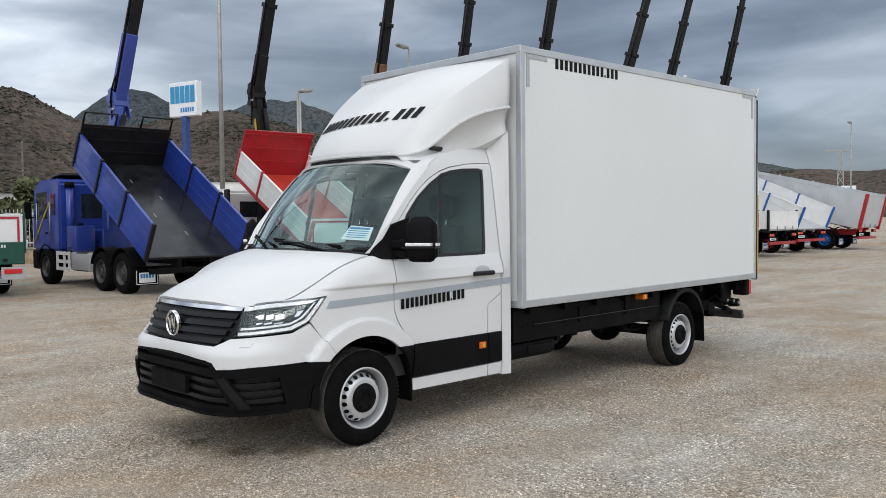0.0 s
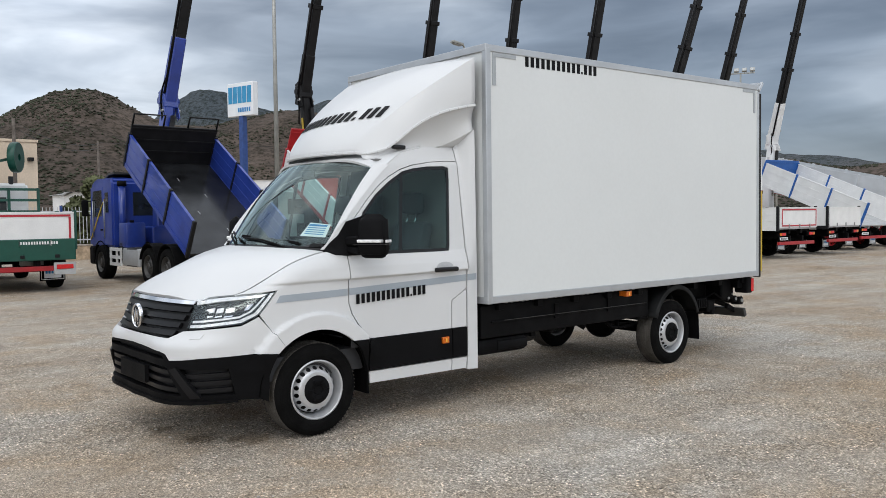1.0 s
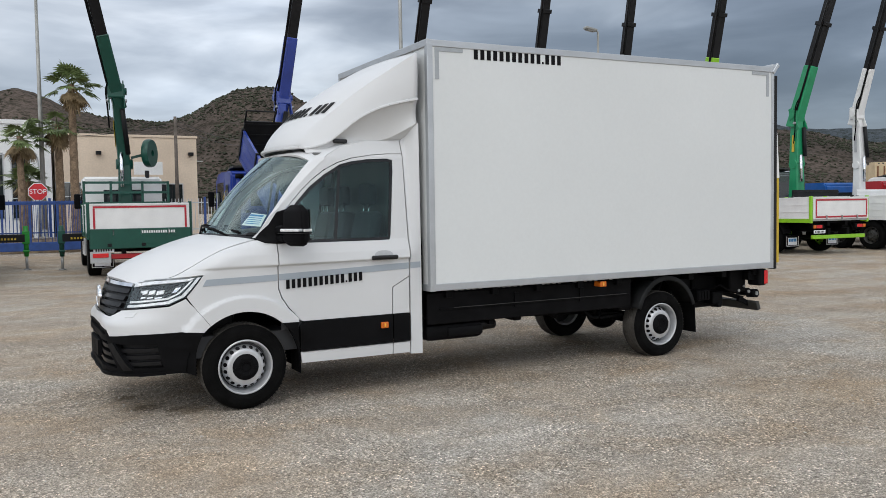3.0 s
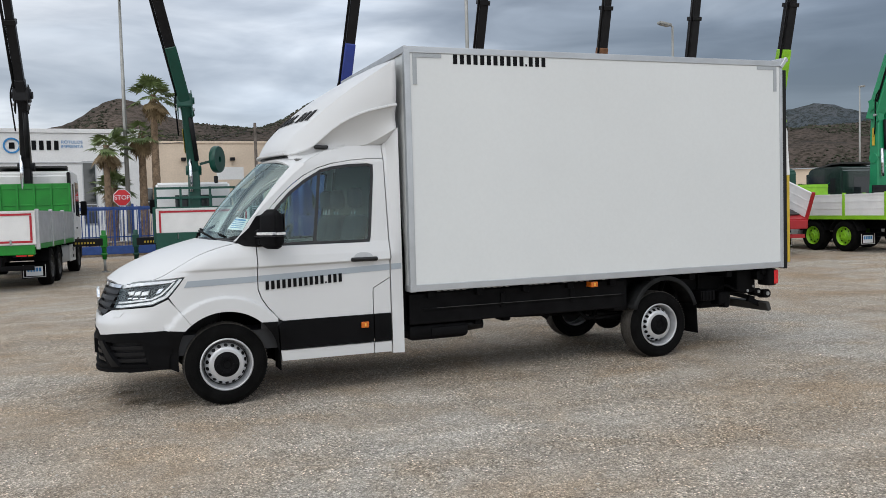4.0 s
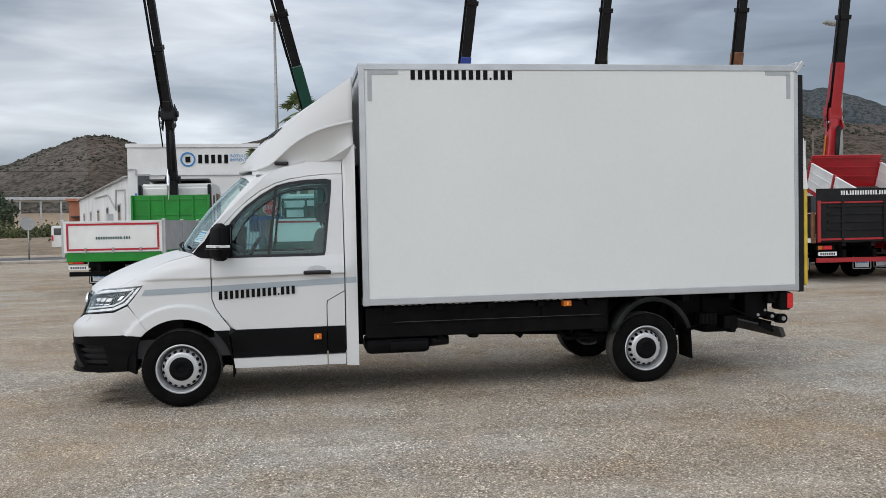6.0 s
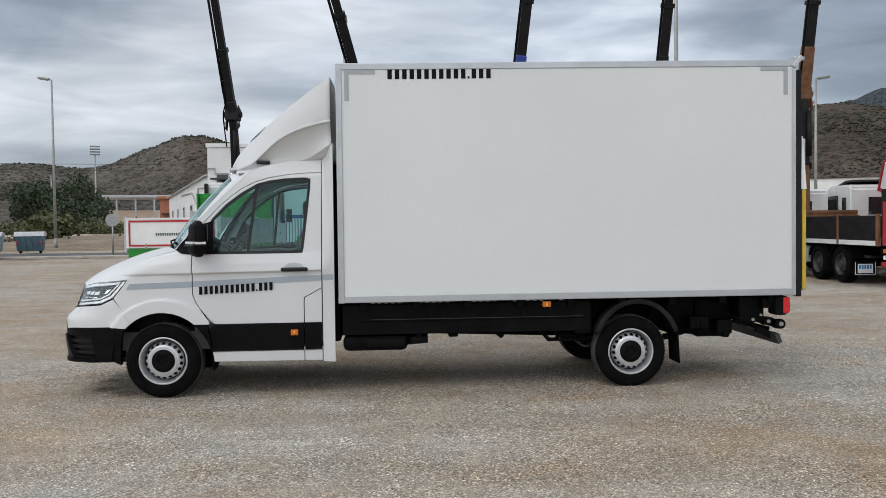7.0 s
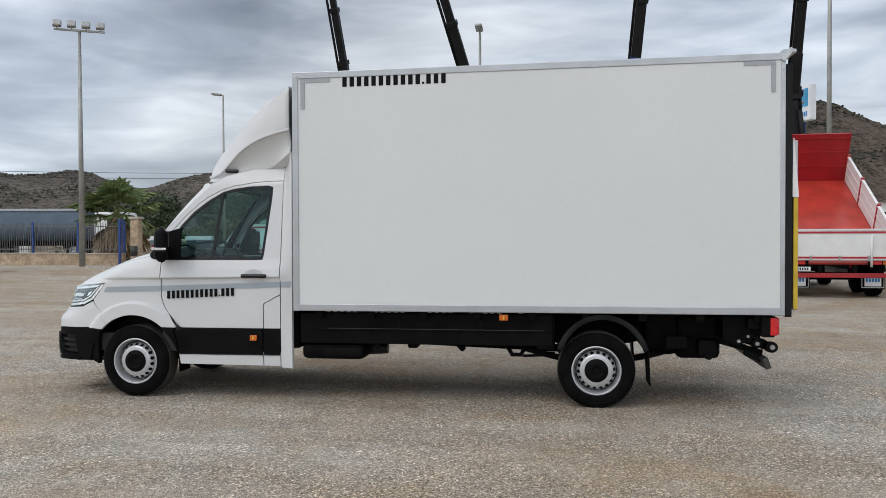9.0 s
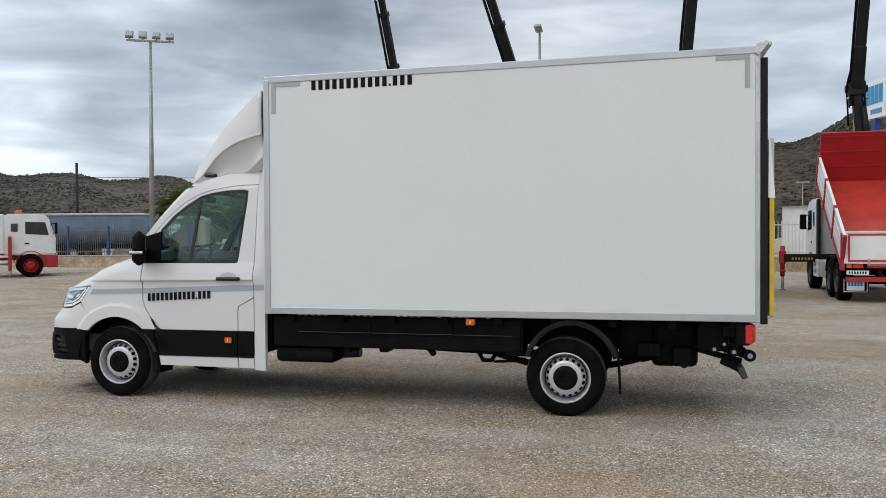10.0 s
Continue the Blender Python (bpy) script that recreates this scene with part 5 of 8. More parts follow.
part("rear_splash_plate", B(3.93, 4.10, -0.92, -0.60, 0.52, 0.86, 0.02), DARK, VAN)
mk = part("side_marker", B(3.595, 3.675, -1.03, -0.93, 0.80, 0.855, 0.006), ORANGE, VAN, "orange side marker lamp")
part("marker_core", B(3.626, 3.644, -1.034, -1.029, 0.81, 0.845, 0.002), AMBER, mk)
tank = part("exhaust_box", B(1.68, 2.30, -0.90, -0.50, 0.395, 0.548, 0.05), DARK, VAN, "black rounded exhaust box hung under the chassis", smooth=40)
part("heat_shield", B(1.90, 2.28, -0.918, -0.6, 0.425, 0.515, 0.02), BLACKP, tank, smooth=40)
part("end_cap", cyl(bmesh.new(), (2.28, -0.74, 0.49), (2.50, -0.74, 0.49), 0.065, 0.05, n=16), SLATM, tank)
for x in (1.95, 2.38):
    part("tank_strap", B(x, x + 0.06, -0.86, -0.82, 0.5, 0.66, 0.004), DARK, tank)
bm = B(2.70, 2.80, -0.80, -0.62, 0.50, 0.60, 0.02)
cyl(bm, (2.72, -0.80, 0.60), (2.72, -0.70, 0.62), 0.05, n=12)
part("hose_bracket", bm, DARK, VAN)
bm = tube(bmesh.new(), [(2.80, -0.5, 0.55), (3.05, -0.62, 0.575), (3.17, -0.72, 0.55), (3.235, -0.78, 0.50)], 0.03, 10)
part("exhaust_pipe", bm, DARK, VAN, "dark exhaust tail pipe")
bm = tube(bmesh.new(), [(3.58, -0.6, 0.60), (3.65, -0.7, 0.52), (3.70, -0.75, 0.45), (3.78, -0.75, 0.45), (3.82, -0.72, 0.52), (3.84, -0.6, 0.6)], 0.022, 8)
beam(bm, (3.80, -0.75, 0.44), (4.12, -0.75, 0.455), 0.03, 0.022)
beam(bm, (3.85, -0.72, 0.48), (4.10, -0.72, 0.47), 0.02, 0.015)
part("parking_brake_linkage", bm, DARK, VAN)
bm = cyl(bmesh.new(), (4.49, -0.75, 0.36), (4.49, 0.75, 0.36), 0.06, n=14)
bmesh.ops.create_uvsphere(bm, u_segments=16, v_segments=10, radius=0.18, matrix=Matrix.Translation((4.49, 0.05, 0.36)) @ Matrix.Diagonal((1, 1.1, 1, 1)))
part("rear_axle", bm, DARK, VAN, "black rear axle")
for y in (-0.62, 0.62):
    bm = bmesh.new()
    P = spline([(3.80, y, 0.50), (4.15, y, 0.41), (4.49, y, 0.385), (4.9, y, 0.43), (5.25, y, 0.53)], 14)
    for p, q in zip(P, P[1:]):
        beam(bm, p, q, 0.07, 0.05)
    part("leaf_spring", bm, DARK, VAN)
    part("shock_absorber", cyl(bmesh.new(), (4.62, y * 0.9, 0.36), (4.85, y * 0.9, 0.80), 0.03, n=10), DARK, VAN)
part("drive_shaft", cyl(bmesh.new(), (1.4, 0, 0.52), (4.4, 0.05, 0.40), 0.04, n=10), DARK, VAN)
part("spare_wheel_carrier", B(2.5, 3.4, -0.35, 0.35, 0.50, 0.60, 0.03), DARK, VAN)
# rear mudguards
for sgn in (-1, 1):
    bm = bmesh.new()
    angs = list(range(18, 171, 9))
    rows = []
    for yy, dr in ((0.70, 0.0), (0.985, 0.0), (0.995, -0.045)):
        rows.append([(4.53 + (0.43 + dr) * math.cos(radians(t)), sgn * yy, 0.395 + (0.465 + dr) * math.sin(radians(t))) for t in angs])
    grid(bm, rows)
    g = part("mudguard", close(bm), DUSTP, VAN, "black plastic rear mudguard", smooth=40)
    so = g.modifiers.new("thick", 'SOLIDIFY')
    so.thickness = 0.012
    bm = B(4.925, 4.94, -0.14, 0.14, 0.22, 0.55, 0.004, Matrix.Translation((0.0, sgn * 0.84, 0)))
    for v in bm.verts:
        v.co.x += (0.55 - v.co.z) * 0.05
    part("mudflap", bm, RUBBER, VAN, "black rubber mudflap")
# tail lift mechanism
bm = B(5.22, 5.62, -0.66, 0.60, 0.425, 0.86, 0.05)
box(bm, 4.93, 5.26, -0.62, 0.60, 0.47, 0.86, 0.03)
box(bm, 5.60, 5.86, -0.86, 0.86, 0.60, 0.86, 0.02)
box(bm, 5.40, 5.56, -0.80, 0.80, 0.47, 0.62, 0.02)
cyl(bm, (5.49, -0.82, 0.47), (5.49, -0.70, 0.46), 0.03, n=10)
part("lift_mount", bm, DARK, VAN, "black tail lift mounting")
bm = B(5.10, 5.29, -0.86, -0.70, 0.54, 0.655, 0.01)
for k in range(4):
    box(bm, 5.115 + 0.045 * k, 5.135 + 0.045 * k, -0.87, -0.855, 0.55, 0.645, 0.002)
part("lift_power_pack", bm, BLACKP, VAN, "black ribbed power pack")
bm = tube(bmesh.new(), [(5.1, -0.75, 0.52), (4.97, -0.72, 0.50), (5.15, -0.7, 0.48), (5.3, -0.7, 0.52)], 0.014, 6)
part("hydraulic_hose", bm, RUBBER, VAN)
bm = tube(bmesh.new(), [(5.28, -0.78, 0.62), (5.45, -0.85, 0.70), (5.62, -0.85, 0.62), (5.7, -0.82, 0.66)], 0.012, 6)
part("hydraulic_hose", bm, RUBBER, VAN)
for k, (x0, z0, r) in enumerate(((5.74, 0.62, 0.035), (5.82, 0.665, 0.03), (5.90, 0.60, 0.04), (6.03, 0.57, 0.05))):
    pv = part("pivot", cyl(bmesh.new(), (x0, -0.86, z0), (x0, -0.74, z0 - 0.01), r, n=14), DARK, VAN)
    part("pin", cyl(bmesh.new(), (x0, -0.872, z0), (x0, -0.858, z0), r * 0.45, n=10), GALV, pv)
for y in (-0.70, 0.72):
    bm = bmesh.new()
    beam(bm, (5.62, y, 0.68), (6.02, y, 0.56), 0.05, 0.07, 0.008)
    beam(bm, (5.60, y, 0.60), (5.98, y, 0.50), 0.04, 0.05, 0.006)
    cyl(bm, (5.66, y + 0.06, 0.70), (5.95, y + 0.06, 0.60), 0.028, n=10)
    cyl(bm, (5.98, y - 0.05, 0.58), (5.98, y + 0.07, 0.58), 0.045, n=14)
    part("lift_arm", bm, DARK, VAN, "black tail lift arm")
bm = B(-0.025, 0.025, -0.95, 0.97, -0.05, 0.05, 0.006, pose(5.965, 0, 0.435, 0, -20, 0))
part("underrun_bar", bm, DGREY, VAN, "dark grey steel rear underrun bar")
for y in (-0.80, 0.80):
    bm = bmesh.new()
    beam(bm, (5.80, y, 0.52), (5.95, y, 0.45), 0.05, 0.06, 0.006)
    part("bar_bracket", bm, DARK, VAN)
for sgn in (-1, 1):
    tlp = part("tail_lamp", B(5.90, 6.02, sgn * 0.93 - 0.09, sgn * 0.93 + 0.09, 0.675, 0.865, 0.02), BLACKP, VAN, "red rear lamp in a black housing")
    part("lens", B(5.995, 6.06, sgn * 0.93 - 0.085, sgn * 0.93 + 0.085, 0.69, 0.855, 0.03), REDLENS, tlp, smooth=40)
    part("side_lens", B(5.975, 6.03, sgn * 1.02 - 0.006, sgn * 1.02 + 0.006, 0.695, 0.85, 0.004), REDLENS, tlp)
    part("lamp_bracket", B(5.80, 5.93, sgn * 0.9 - 0.05, sgn * 0.9 + 0.05, 0.74, 0.84, 0.008), DARK, tlp)


# ---- lorries parked in a row behind ----
def lorry_wheel(parent, x, y, sgn, rimmat, r=0.5):
    """One lorry wheel; alike wheels share their meshes."""
    w = new("wheel")
    w.parent = parent
    w.matrix_basis = pose(x, y, r, 0, 0, 90 if sgn > 0 else -90)
    key = rimmat.name
    if key not in LORRY_WHEELS:
        t = part("tyre", lathe(bmesh.new(), [(0.30, 0.0), (0.33, -0.03), (0.40, -0.04), (0.47, -0.02), (0.495, 0.02), (0.5, 0.1), (0.5, 0.2), (0.49, 0.27), (0.44, 0.3), (0.30, 0.28)], 36), TYRE, w, smooth=35)
        bm = lathe(bmesh.new(), [(0.001, -0.02), (0.085, -0.03), (0.10, 0.0), (0.16, 0.02), (0.19, 0.06), (0.24, 0.08), (0.27, 0.04), (0.295, -0.03), (0.305, 0.0), (0.305, 0.05)], 36)
        for i in range(10):
            a1 = 2 * math.pi * i / 10
            cyl(bm, (0.135 * math.cos(a1), -0.02, 0.135 * math.sin(a1)), (0.135 * math.cos(a1), 0.03, 0.135 * math.sin(a1)), 0.016, n=6)
        rm = part("rim", bm, rimmat, w, smooth=35)
        hole = cyl(bmesh.new(), (0.215, 0.055, 0), (0.215, 0.075, 0), 0.03, n=8)
        hl2 = part("rim_hole", hole, BLACKM, w)
        LORRY_WHEELS[key] = (t.data, rm.data, hl2.data)
        first = 1
    else:
        for nm2, me in zip(("tyre", "rim"), LORRY_WHEELS[key]):
            new(nm2, me).parent = w
        first = 0
    for i in range(first, 8):
        o = new("rim_hole", LORRY_WHEELS[key][2])
        o.parent = w
        o.matrix_basis = Matrix.Rotation(2 * math.pi * i / 8, 4, 'Y')
    return w


def board(name, p0, p1, z0, z1, m, material, parent, thick=0.04, ribs=2, label=""):
    """A drop side of a load bed from p0 to p1 (x, y), ribbed lengthwise."""
    bm = bmesh.new()
    a1, b1 = Vector((*p0, (z0 + z1) / 2)), Vector((*p1, (z0 + z1) / 2))
    beam(bm, a1, b1, thick, z1 - z0, 0.008)
    for k in range(ribs):
        zz = z0 + (z1 - z0) * (k + 1) / (ribs + 1)
        beam(bm, (*p0, zz), (*p1, zz), thick + 0.02, 0.025)
    beam(bm, (*p0, z1), (*p1, z1), thick + 0.03, 0.04)
    return part(name, xf(bm, m), material, parent, label)


def bed(lo, W, L, h, m, floor, sides, posts, head, gate, gate_m=None, nsec=2, rail=None, head_h=None, tape=None, gate_h=None, name_bar=None, under=None):
    z = 1.15
    hw = W / 2
    bm = B(-hw, hw, 0, L, z - 0.06, z, 0.01)
    fl = part("bed_floor", xf(bm, m), floor, lo, "steel load bed floor")
    bm = bmesh.new()
    for x in (-0.4, 0.4):
        beam(bm, (x, 0.1, z - 0.14), (x, L, z - 0.14), 0.12, 0.16)
    for k in range(6):
        beam(bm, (-hw, 0.3 + (L - 0.5) * k / 5, z - 0.10), (hw, 0.3 + (L - 0.5) * k / 5, z - 0.10), 0.08, 0.08)
    part("sub_frame", xf(bm, m), under or posts, lo)
    for sg in (-1, 1):
        for k in range(nsec):
            y0, y1 = L * k / nsec + 0.04, L * (k + 1) / nsec - 0.04
            board("side_board", (sg * hw, y0), (sg * hw, y1), z + 0.01, z + h, m, sides, lo)
        for k in range(nsec + 1):
            yy = min(L - 0.04, max(0.04, L * k / nsec))
            bm = bmesh.new()
            beam(bm, (sg * (hw + 0.01), yy, z - 0.12), (sg * (hw + 0.01), yy, z + h + 0.06), 0.09, 0.09, 0.01)
            part("side_post", xf(bm, m), posts, lo)
        bm = bmesh.new()
        beam(bm, (sg * hw, 0, z - 0.05), (sg * hw, L, z - 0.05), 0.07, 0.12)
        part("edge_rail", xf(bm, m), rail or posts, lo)
    hh = head_h or h + 0.3
    hb = part("headboard", xf(B(-hw, hw, L - 0.03, L + 0.03, z, z + hh, 0.01), m), head, lo, "raised front board of the bed")
    for k in range(3):
        part("stiffener", xf(B(-hw, hw, L - 0.052, L - 0.03, z + hh * (0.3 + 0.3 * k), z + hh * (0.3 + 0.3 * k) + 0.05, 0.006), m), head, hb)
    if gate is not None:
        gm = m if gate_m is None else gate_m
        gh = gate_h or h
        gt = board("tailgate", (-hw + 0.02, -0.03), (hw - 0.02, -0.03), z + 0.0, z + gh, gm, gate, lo, ribs=0)
        if tape is not None:
            bm = bmesh.new()
            beam(bm, (-hw + 0.10, -0.06, z + gh - 0.07), (hw - 0.10, -0.06, z + gh - 0.07), 0.006, 0.05)
            beam(bm, (-hw + 0.10, -0.06, z + 0.07), (hw - 0.10, -0.06, z + 0.07), 0.006, 0.05)
            for sg in (-1, 1):
                beam(bm, (sg * (hw - 0.12), -0.06, z + 0.1), (sg * (hw - 0.12), -0.06, z + gh - 0.1), 0.05, 0.006, up=(0, 1, 0))
            part("contour_tape", xf(bm, gm), tape, gt)
        for xx in (-hw * 0.55, 0.0, hw * 0.55):
            part("gate_hinge", xf(beam(bmesh.new(), (xx, -0.07, z - 0.02), (xx, -0.07, z + 0.12), 0.04, 0.03), gm), GALV, gt)
        if name_bar is not None:
            letter_bars("gate_lettering", (-0.45, -0.055, z + gh * 0.42), (1, 0, 0), (0, 0, 1), 0.9, 0.07, name_bar, gt, m=gm)
    return fl


def lorry_cab(lo, y0, W, H, paint, trim, mirror=True, beacon=False, spoiler=True, stripe=None):
    """A forward-control cab from y0 to y0 + 2.1, its windscreen at the far end."""
    hw = W / 2
    y1 = y0 + 2.05
    bm = bmesh.new()
    prof = [(y0, 0.95), (y0, H - 0.12), (y0 + 0.12, H), (y1 - 0.55, H), (y1 - 0.30, H - 0.12), (y1 - 0.05, 1.85), (y1, 1.75), (y1, 0.95)]
    rows = [[(x, y, z) for y, z in prof] for x in (-hw, hw)]
    grid(bm, rows)
    bm.verts.ensure_lookup_table()
    n = len(prof)
    bm.faces.new([bm.verts[i] for i in range(n)])
    bm.faces.new([bm.verts[i] for i in range(n, 2 * n)][::-1])
    bm.faces.new((bm.verts[0], bm.verts[n], bm.verts[2 * n - 1], bm.verts[n - 1]))
    close(bm)
    bmesh.ops.bevel(bm, geom=bm.edges[:], offset=0.06, segments=2, affect='EDGES')
    cab = part("cab", bm, paint, lo, "lorry cab with a sleeper-less rear wall", smooth=35)
    for sg in (-1, 1):
        door = part("cab_door", B(sg * hw - 0.012 if sg > 0 else -hw - 0.008, sg * hw + 0.008 if sg > 0 else -hw + 0.012, y0 + 0.75, y1 - 0.22, 1.0, H - 0.25, 0.004), paint, cab)
        bm = bmesh.new()
        xx = sg * (hw + 0.012)
        vs = [bm.verts.new((xx, y, z)) for y, z in ((y0 + 0.85, 1.85), (y1 - 0.28, 1.80), (y1 - 0.42, H - 0.36), (y0 + 0.85, H - 0.34))]
        vs2 = [bm.verts.new((xx - sg * 0.01, v.co.y, v.co.z)) for v in vs]
        bm.faces.new(vs)
        for i in range(4):
            bm.faces.new((vs[i], vs2[i], vs2[(i + 1) % 4], vs[(i + 1) % 4]))
        part("side_window", close(bm), BGLASS, cab, "dark cab side window")
        part("rear_side_window", B(xx - 0.008, xx + 0.003, y0 + 0.30, y0 + 0.56, 1.95, H - 0.42, 0.003), BGLASS, cab)
        part("step", B(sg * hw - 0.16 if sg > 0 else -hw + 0.02, sg * hw - 0.02 if sg > 0 else -hw + 0.16, y1 - 0.75, y1 - 0.25, 0.42, 0.95, 0.03), trim, cab)
        part("handle", B(xx - 0.01, xx + 0.015, y0 + 0.83, y0 + 1.0, 1.42, 1.47, 0.005), BLACKP, door)
        bm = bmesh.new()
        for r2 in (0.58,):
            rows = [[(sg * k, y1 - 1.0 + r2 * math.cos(radians(t)), 0.55 + r2 * math.sin(radians(t))) for t in range(0, 181, 15)] for k in (hw - 0.35, hw + 0.02)]
            grid(bm, rows)
        ar = part("wheel_arch", close(bm), trim, cab)
        so = ar.modifiers.new("thick", 'SOLIDIFY')
        so.thickness = 0.03
        if mirror:
            mo = part("mirror", B(sg * (hw + 0.12) - 0.10, sg * (hw + 0.12) + 0.10, y1 - 0.05, y1 + 0.05, 1.85, 2.35, 0.04), BLACKP, cab, "tall black cab mirror")
            bm = bmesh.new()
            tube(bm, [(sg * (hw - 0.05), y1 - 0.15, 2.30), (sg * (hw + 0.12), y1, 2.32), (sg * (hw + 0.12), y1, 1.90), (sg * (hw - 0.05), y1 - 0.15, 1.88)], 0.02, 6)
            part("mirror_arm", bm, BLACKP, mo)
    part("windscreen", B(-hw + 0.10, hw - 0.10, -0.005, 0.015, -0.42, 0.42, 0.004, pose(0, y1 - 0.16, (1.85 + H - 0.12) / 2, 15, 0, 0)), BGLASS, cab)
    part("grille", B(-hw + 0.25, hw - 0.25, y1 - 0.02, y1 + 0.03, 1.05, 1.70, 0.01), BLACKP, cab)
    part("bumper", B(-hw, hw, y1 - 0.35, y1 + 0.08, 0.40, 0.95, 0.06), trim, cab)
    part("rear_window", B(-hw * 0.5, hw * 0.5, y0 - 0.008, y0 + 0.004, 1.85, H - 0.42, 0.004), BGLASS, cab)
    if spoiler:
        bm = bmesh.new()
        rows = [[(-hw + 0.1, y0 + 0.1, H + 0.16), (hw - 0.1, y0 + 0.1, H + 0.16)], [(-hw + 0.15, y0 + 0.7, H + 0.15), (hw - 0.15, y0 + 0.7, H + 0.15)], [(-hw + 0.25, y1 - 0.6, H + 0.02), (hw - 0.25, y1 - 0.6, H + 0.02)]]
        grid(bm, rows)
        sp = part("roof_spoiler", bm, trim if trim is not BLACKP else DGREY, cab, "roof visor rail")
        so = sp.modifiers.new("thick", 'SOLIDIFY')
        so.thickness = 0.06
    if beacon:
        part("beacon_bar", B(-hw * 0.8, hw * 0.8, y0 + 0.5, y0 + 0.75, H, H + 0.16, 0.03), ORANGE, cab, "orange beacon bar")
    if stripe is not None:
        for sg in (-1, 1):
            bm = bmesh.new()
            for k in range(4):
                beam(bm, (sg * (hw + 0.006), y1 - 0.15 - 0.1 * k, 1.15 + 0.08 * k), (sg * (hw + 0.006), y0 + 0.9 - 0.1 * k, 2.1 + 0.08 * k), 0.012, 0.05, up=(1, 0, 0))
            part("cab_graphic", bm, stripe, cab, "coloured swoosh graphic on the cab")
    return cab


def crane(lo, y, paint, lean, elbow=(0.0, -0.25, 5.3), foot=3.35, bound=7.1, top=13.5, side_x=0.0, drum=False, legs=None, arm=BLACKM, thick=1.0, leg_side=(-1, 1), reach=1.22, low=None):
    """A folding loader crane raised steeply: column, lower boom, main boom, telescopic extensions."""
    x = side_x
    k = thick
    base = part("crane_base", B(x - 0.42, x + 0.42, y - 0.35, y + 0.35, 0.85, 1.55, 0.05), paint, lo, "loader crane base behind the cab")
    lim = reach if isinstance(reach, tuple) else (-reach, reach)
    bm = B(lim[0] + 0.02, lim[1] - 0.02, y - 0.11, y + 0.11, 0.86, 1.10, 0.02)
    ob = part("outrigger_beam", bm, arm, base, "black stabiliser beam")
    for sg in leg_side:
        lx = lim[0] if sg < 0 else lim[1]
        bm = cyl(bmesh.new(), (lx, y, 0.42), (lx, y, 1.35), 0.07, n=12)
        box(bm, lx - 0.1, lx + 0.1, y - 0.1, y + 0.1, 0.80, 1.20, 0.02)
        box(bm, lx - 0.09, lx + 0.09, y - 0.09, y + 0.09, 0.55, 0.62, 0.02)
        lg = part("outrigger_leg", bm, legs or paint, base, "stabiliser leg set down on the ground")
        bm = cyl(bmesh.new(), (lx, y, 0.02), (lx, y, 0.45), 0.042, n=10)
        part("leg_rod", bm, GALV, lg)
        bm = cyl(bmesh.new(), (lx, y, 0.005), (lx, y, 0.04), 0.10, n=12)
        part("foot_plate", bm, GALV, lg)
        if abs(lx) > 1.5:
            for i in range(7):
                x2 = lx - math.copysign(0.28 + 0.09 * i, lx)
                part("hazard_mark", B(x2 - 0.03, x2 + 0.02, y - 0.116, y - 0.111, 0.93, 0.99), YELLOW, ob)
    bm = bmesh.new()
    beam(bm, (x, y, 1.5), (x, y, foot), 0.42 * k, 0.40 * k, 0.04, 0.34 * k, 0.34 * k)
    col = part("column", bm, paint, base, "upright crane column")
    E0 = Vector((x, y, foot - 0.1))
    E1 = Vector((x + elbow[0], y + elbow[1], elbow[2]))
    bm = bmesh.new()
    beam(bm, E0, E1, 0.34 * k, 0.40 * k, 0.03, 0.26 * k, 0.30 * k, up=(0, 1, 0))
    cyl(bm, E0 + Vector((-0.24, 0, 0)), E0 + Vector((0.24, 0, 0)), 0.16 * k, n=14)
    lb = part("lower_boom", bm, low or paint, col, "lower crane boom")
    bm = cyl(bmesh.new(), E0 + Vector((-0.10 * k, -0.32, -0.7)), E0 + Vector((-0.10 * k, -0.30, 0.35)), 0.055, n=10)
    part("lift_cylinder", bm, CHROME, col, "chrome lifting ram")
    bm = cyl(bmesh.new(), E0 + Vector((0.1, -0.30, 0.3)), E0 + (E1 - E0) * 0.75 + Vector((0.1, -0.26, 0)), 0.075, n=10)
    part("ram_barrel", bm, arm, col)
    D = Vector((lean[0], lean[1], 1.0))
    tipv = lambda z: E1 + D * (z - E1.z)
    bm = bmesh.new()
    beam(bm, tipv(elbow[2] - 0.45), tipv(bound), 0.36 * k, 0.42 * k, 0.03, 0.34 * k, 0.36 * k, up=(0, 1, 0))
    box(bm, -0.24, 0.24, -0.2, 0.2, -0.22, 0.22, 0.05, Matrix.Translation(E1))
    cyl(bm, E1 + Vector((-0.3, 0, 0)), E1 + Vector((0.3, 0, 0)), 0.11, n=12)
    mb = part("main_boom", bm, paint, col, "steeply raised main boom")
    for sg in (-1, 1):
        bm = bmesh.new()
        beam(bm, E1 + Vector((sg * 0.21 * k, -0.22, -0.55)), E1 + Vector((sg * 0.21 * k, 0.10, 0.30)), 0.03, 0.22, 0.01)
        part("link_plate", bm, paint, mb)
        part("pivot_pin", cyl(bmesh.new(), E1 + Vector((sg * 0.2 * k, -0.16, -0.30)), E1 + Vector((sg * 0.29 * k, -0.16, -0.30)), 0.05, n=10), GALV, mb)
    bm = bmesh.new()
    beam(bm, E0 + (E1 - E0) * 0.25 + Vector((-0.185 * k, 0, 0)), E0 + (E1 - E0) * 0.6 + Vector((-0.165 * k, 0, 0)), 0.01, 0.12)
    part("data_plate", bm, YELLOW if paint is not WHITEPL else GREYM, lb)
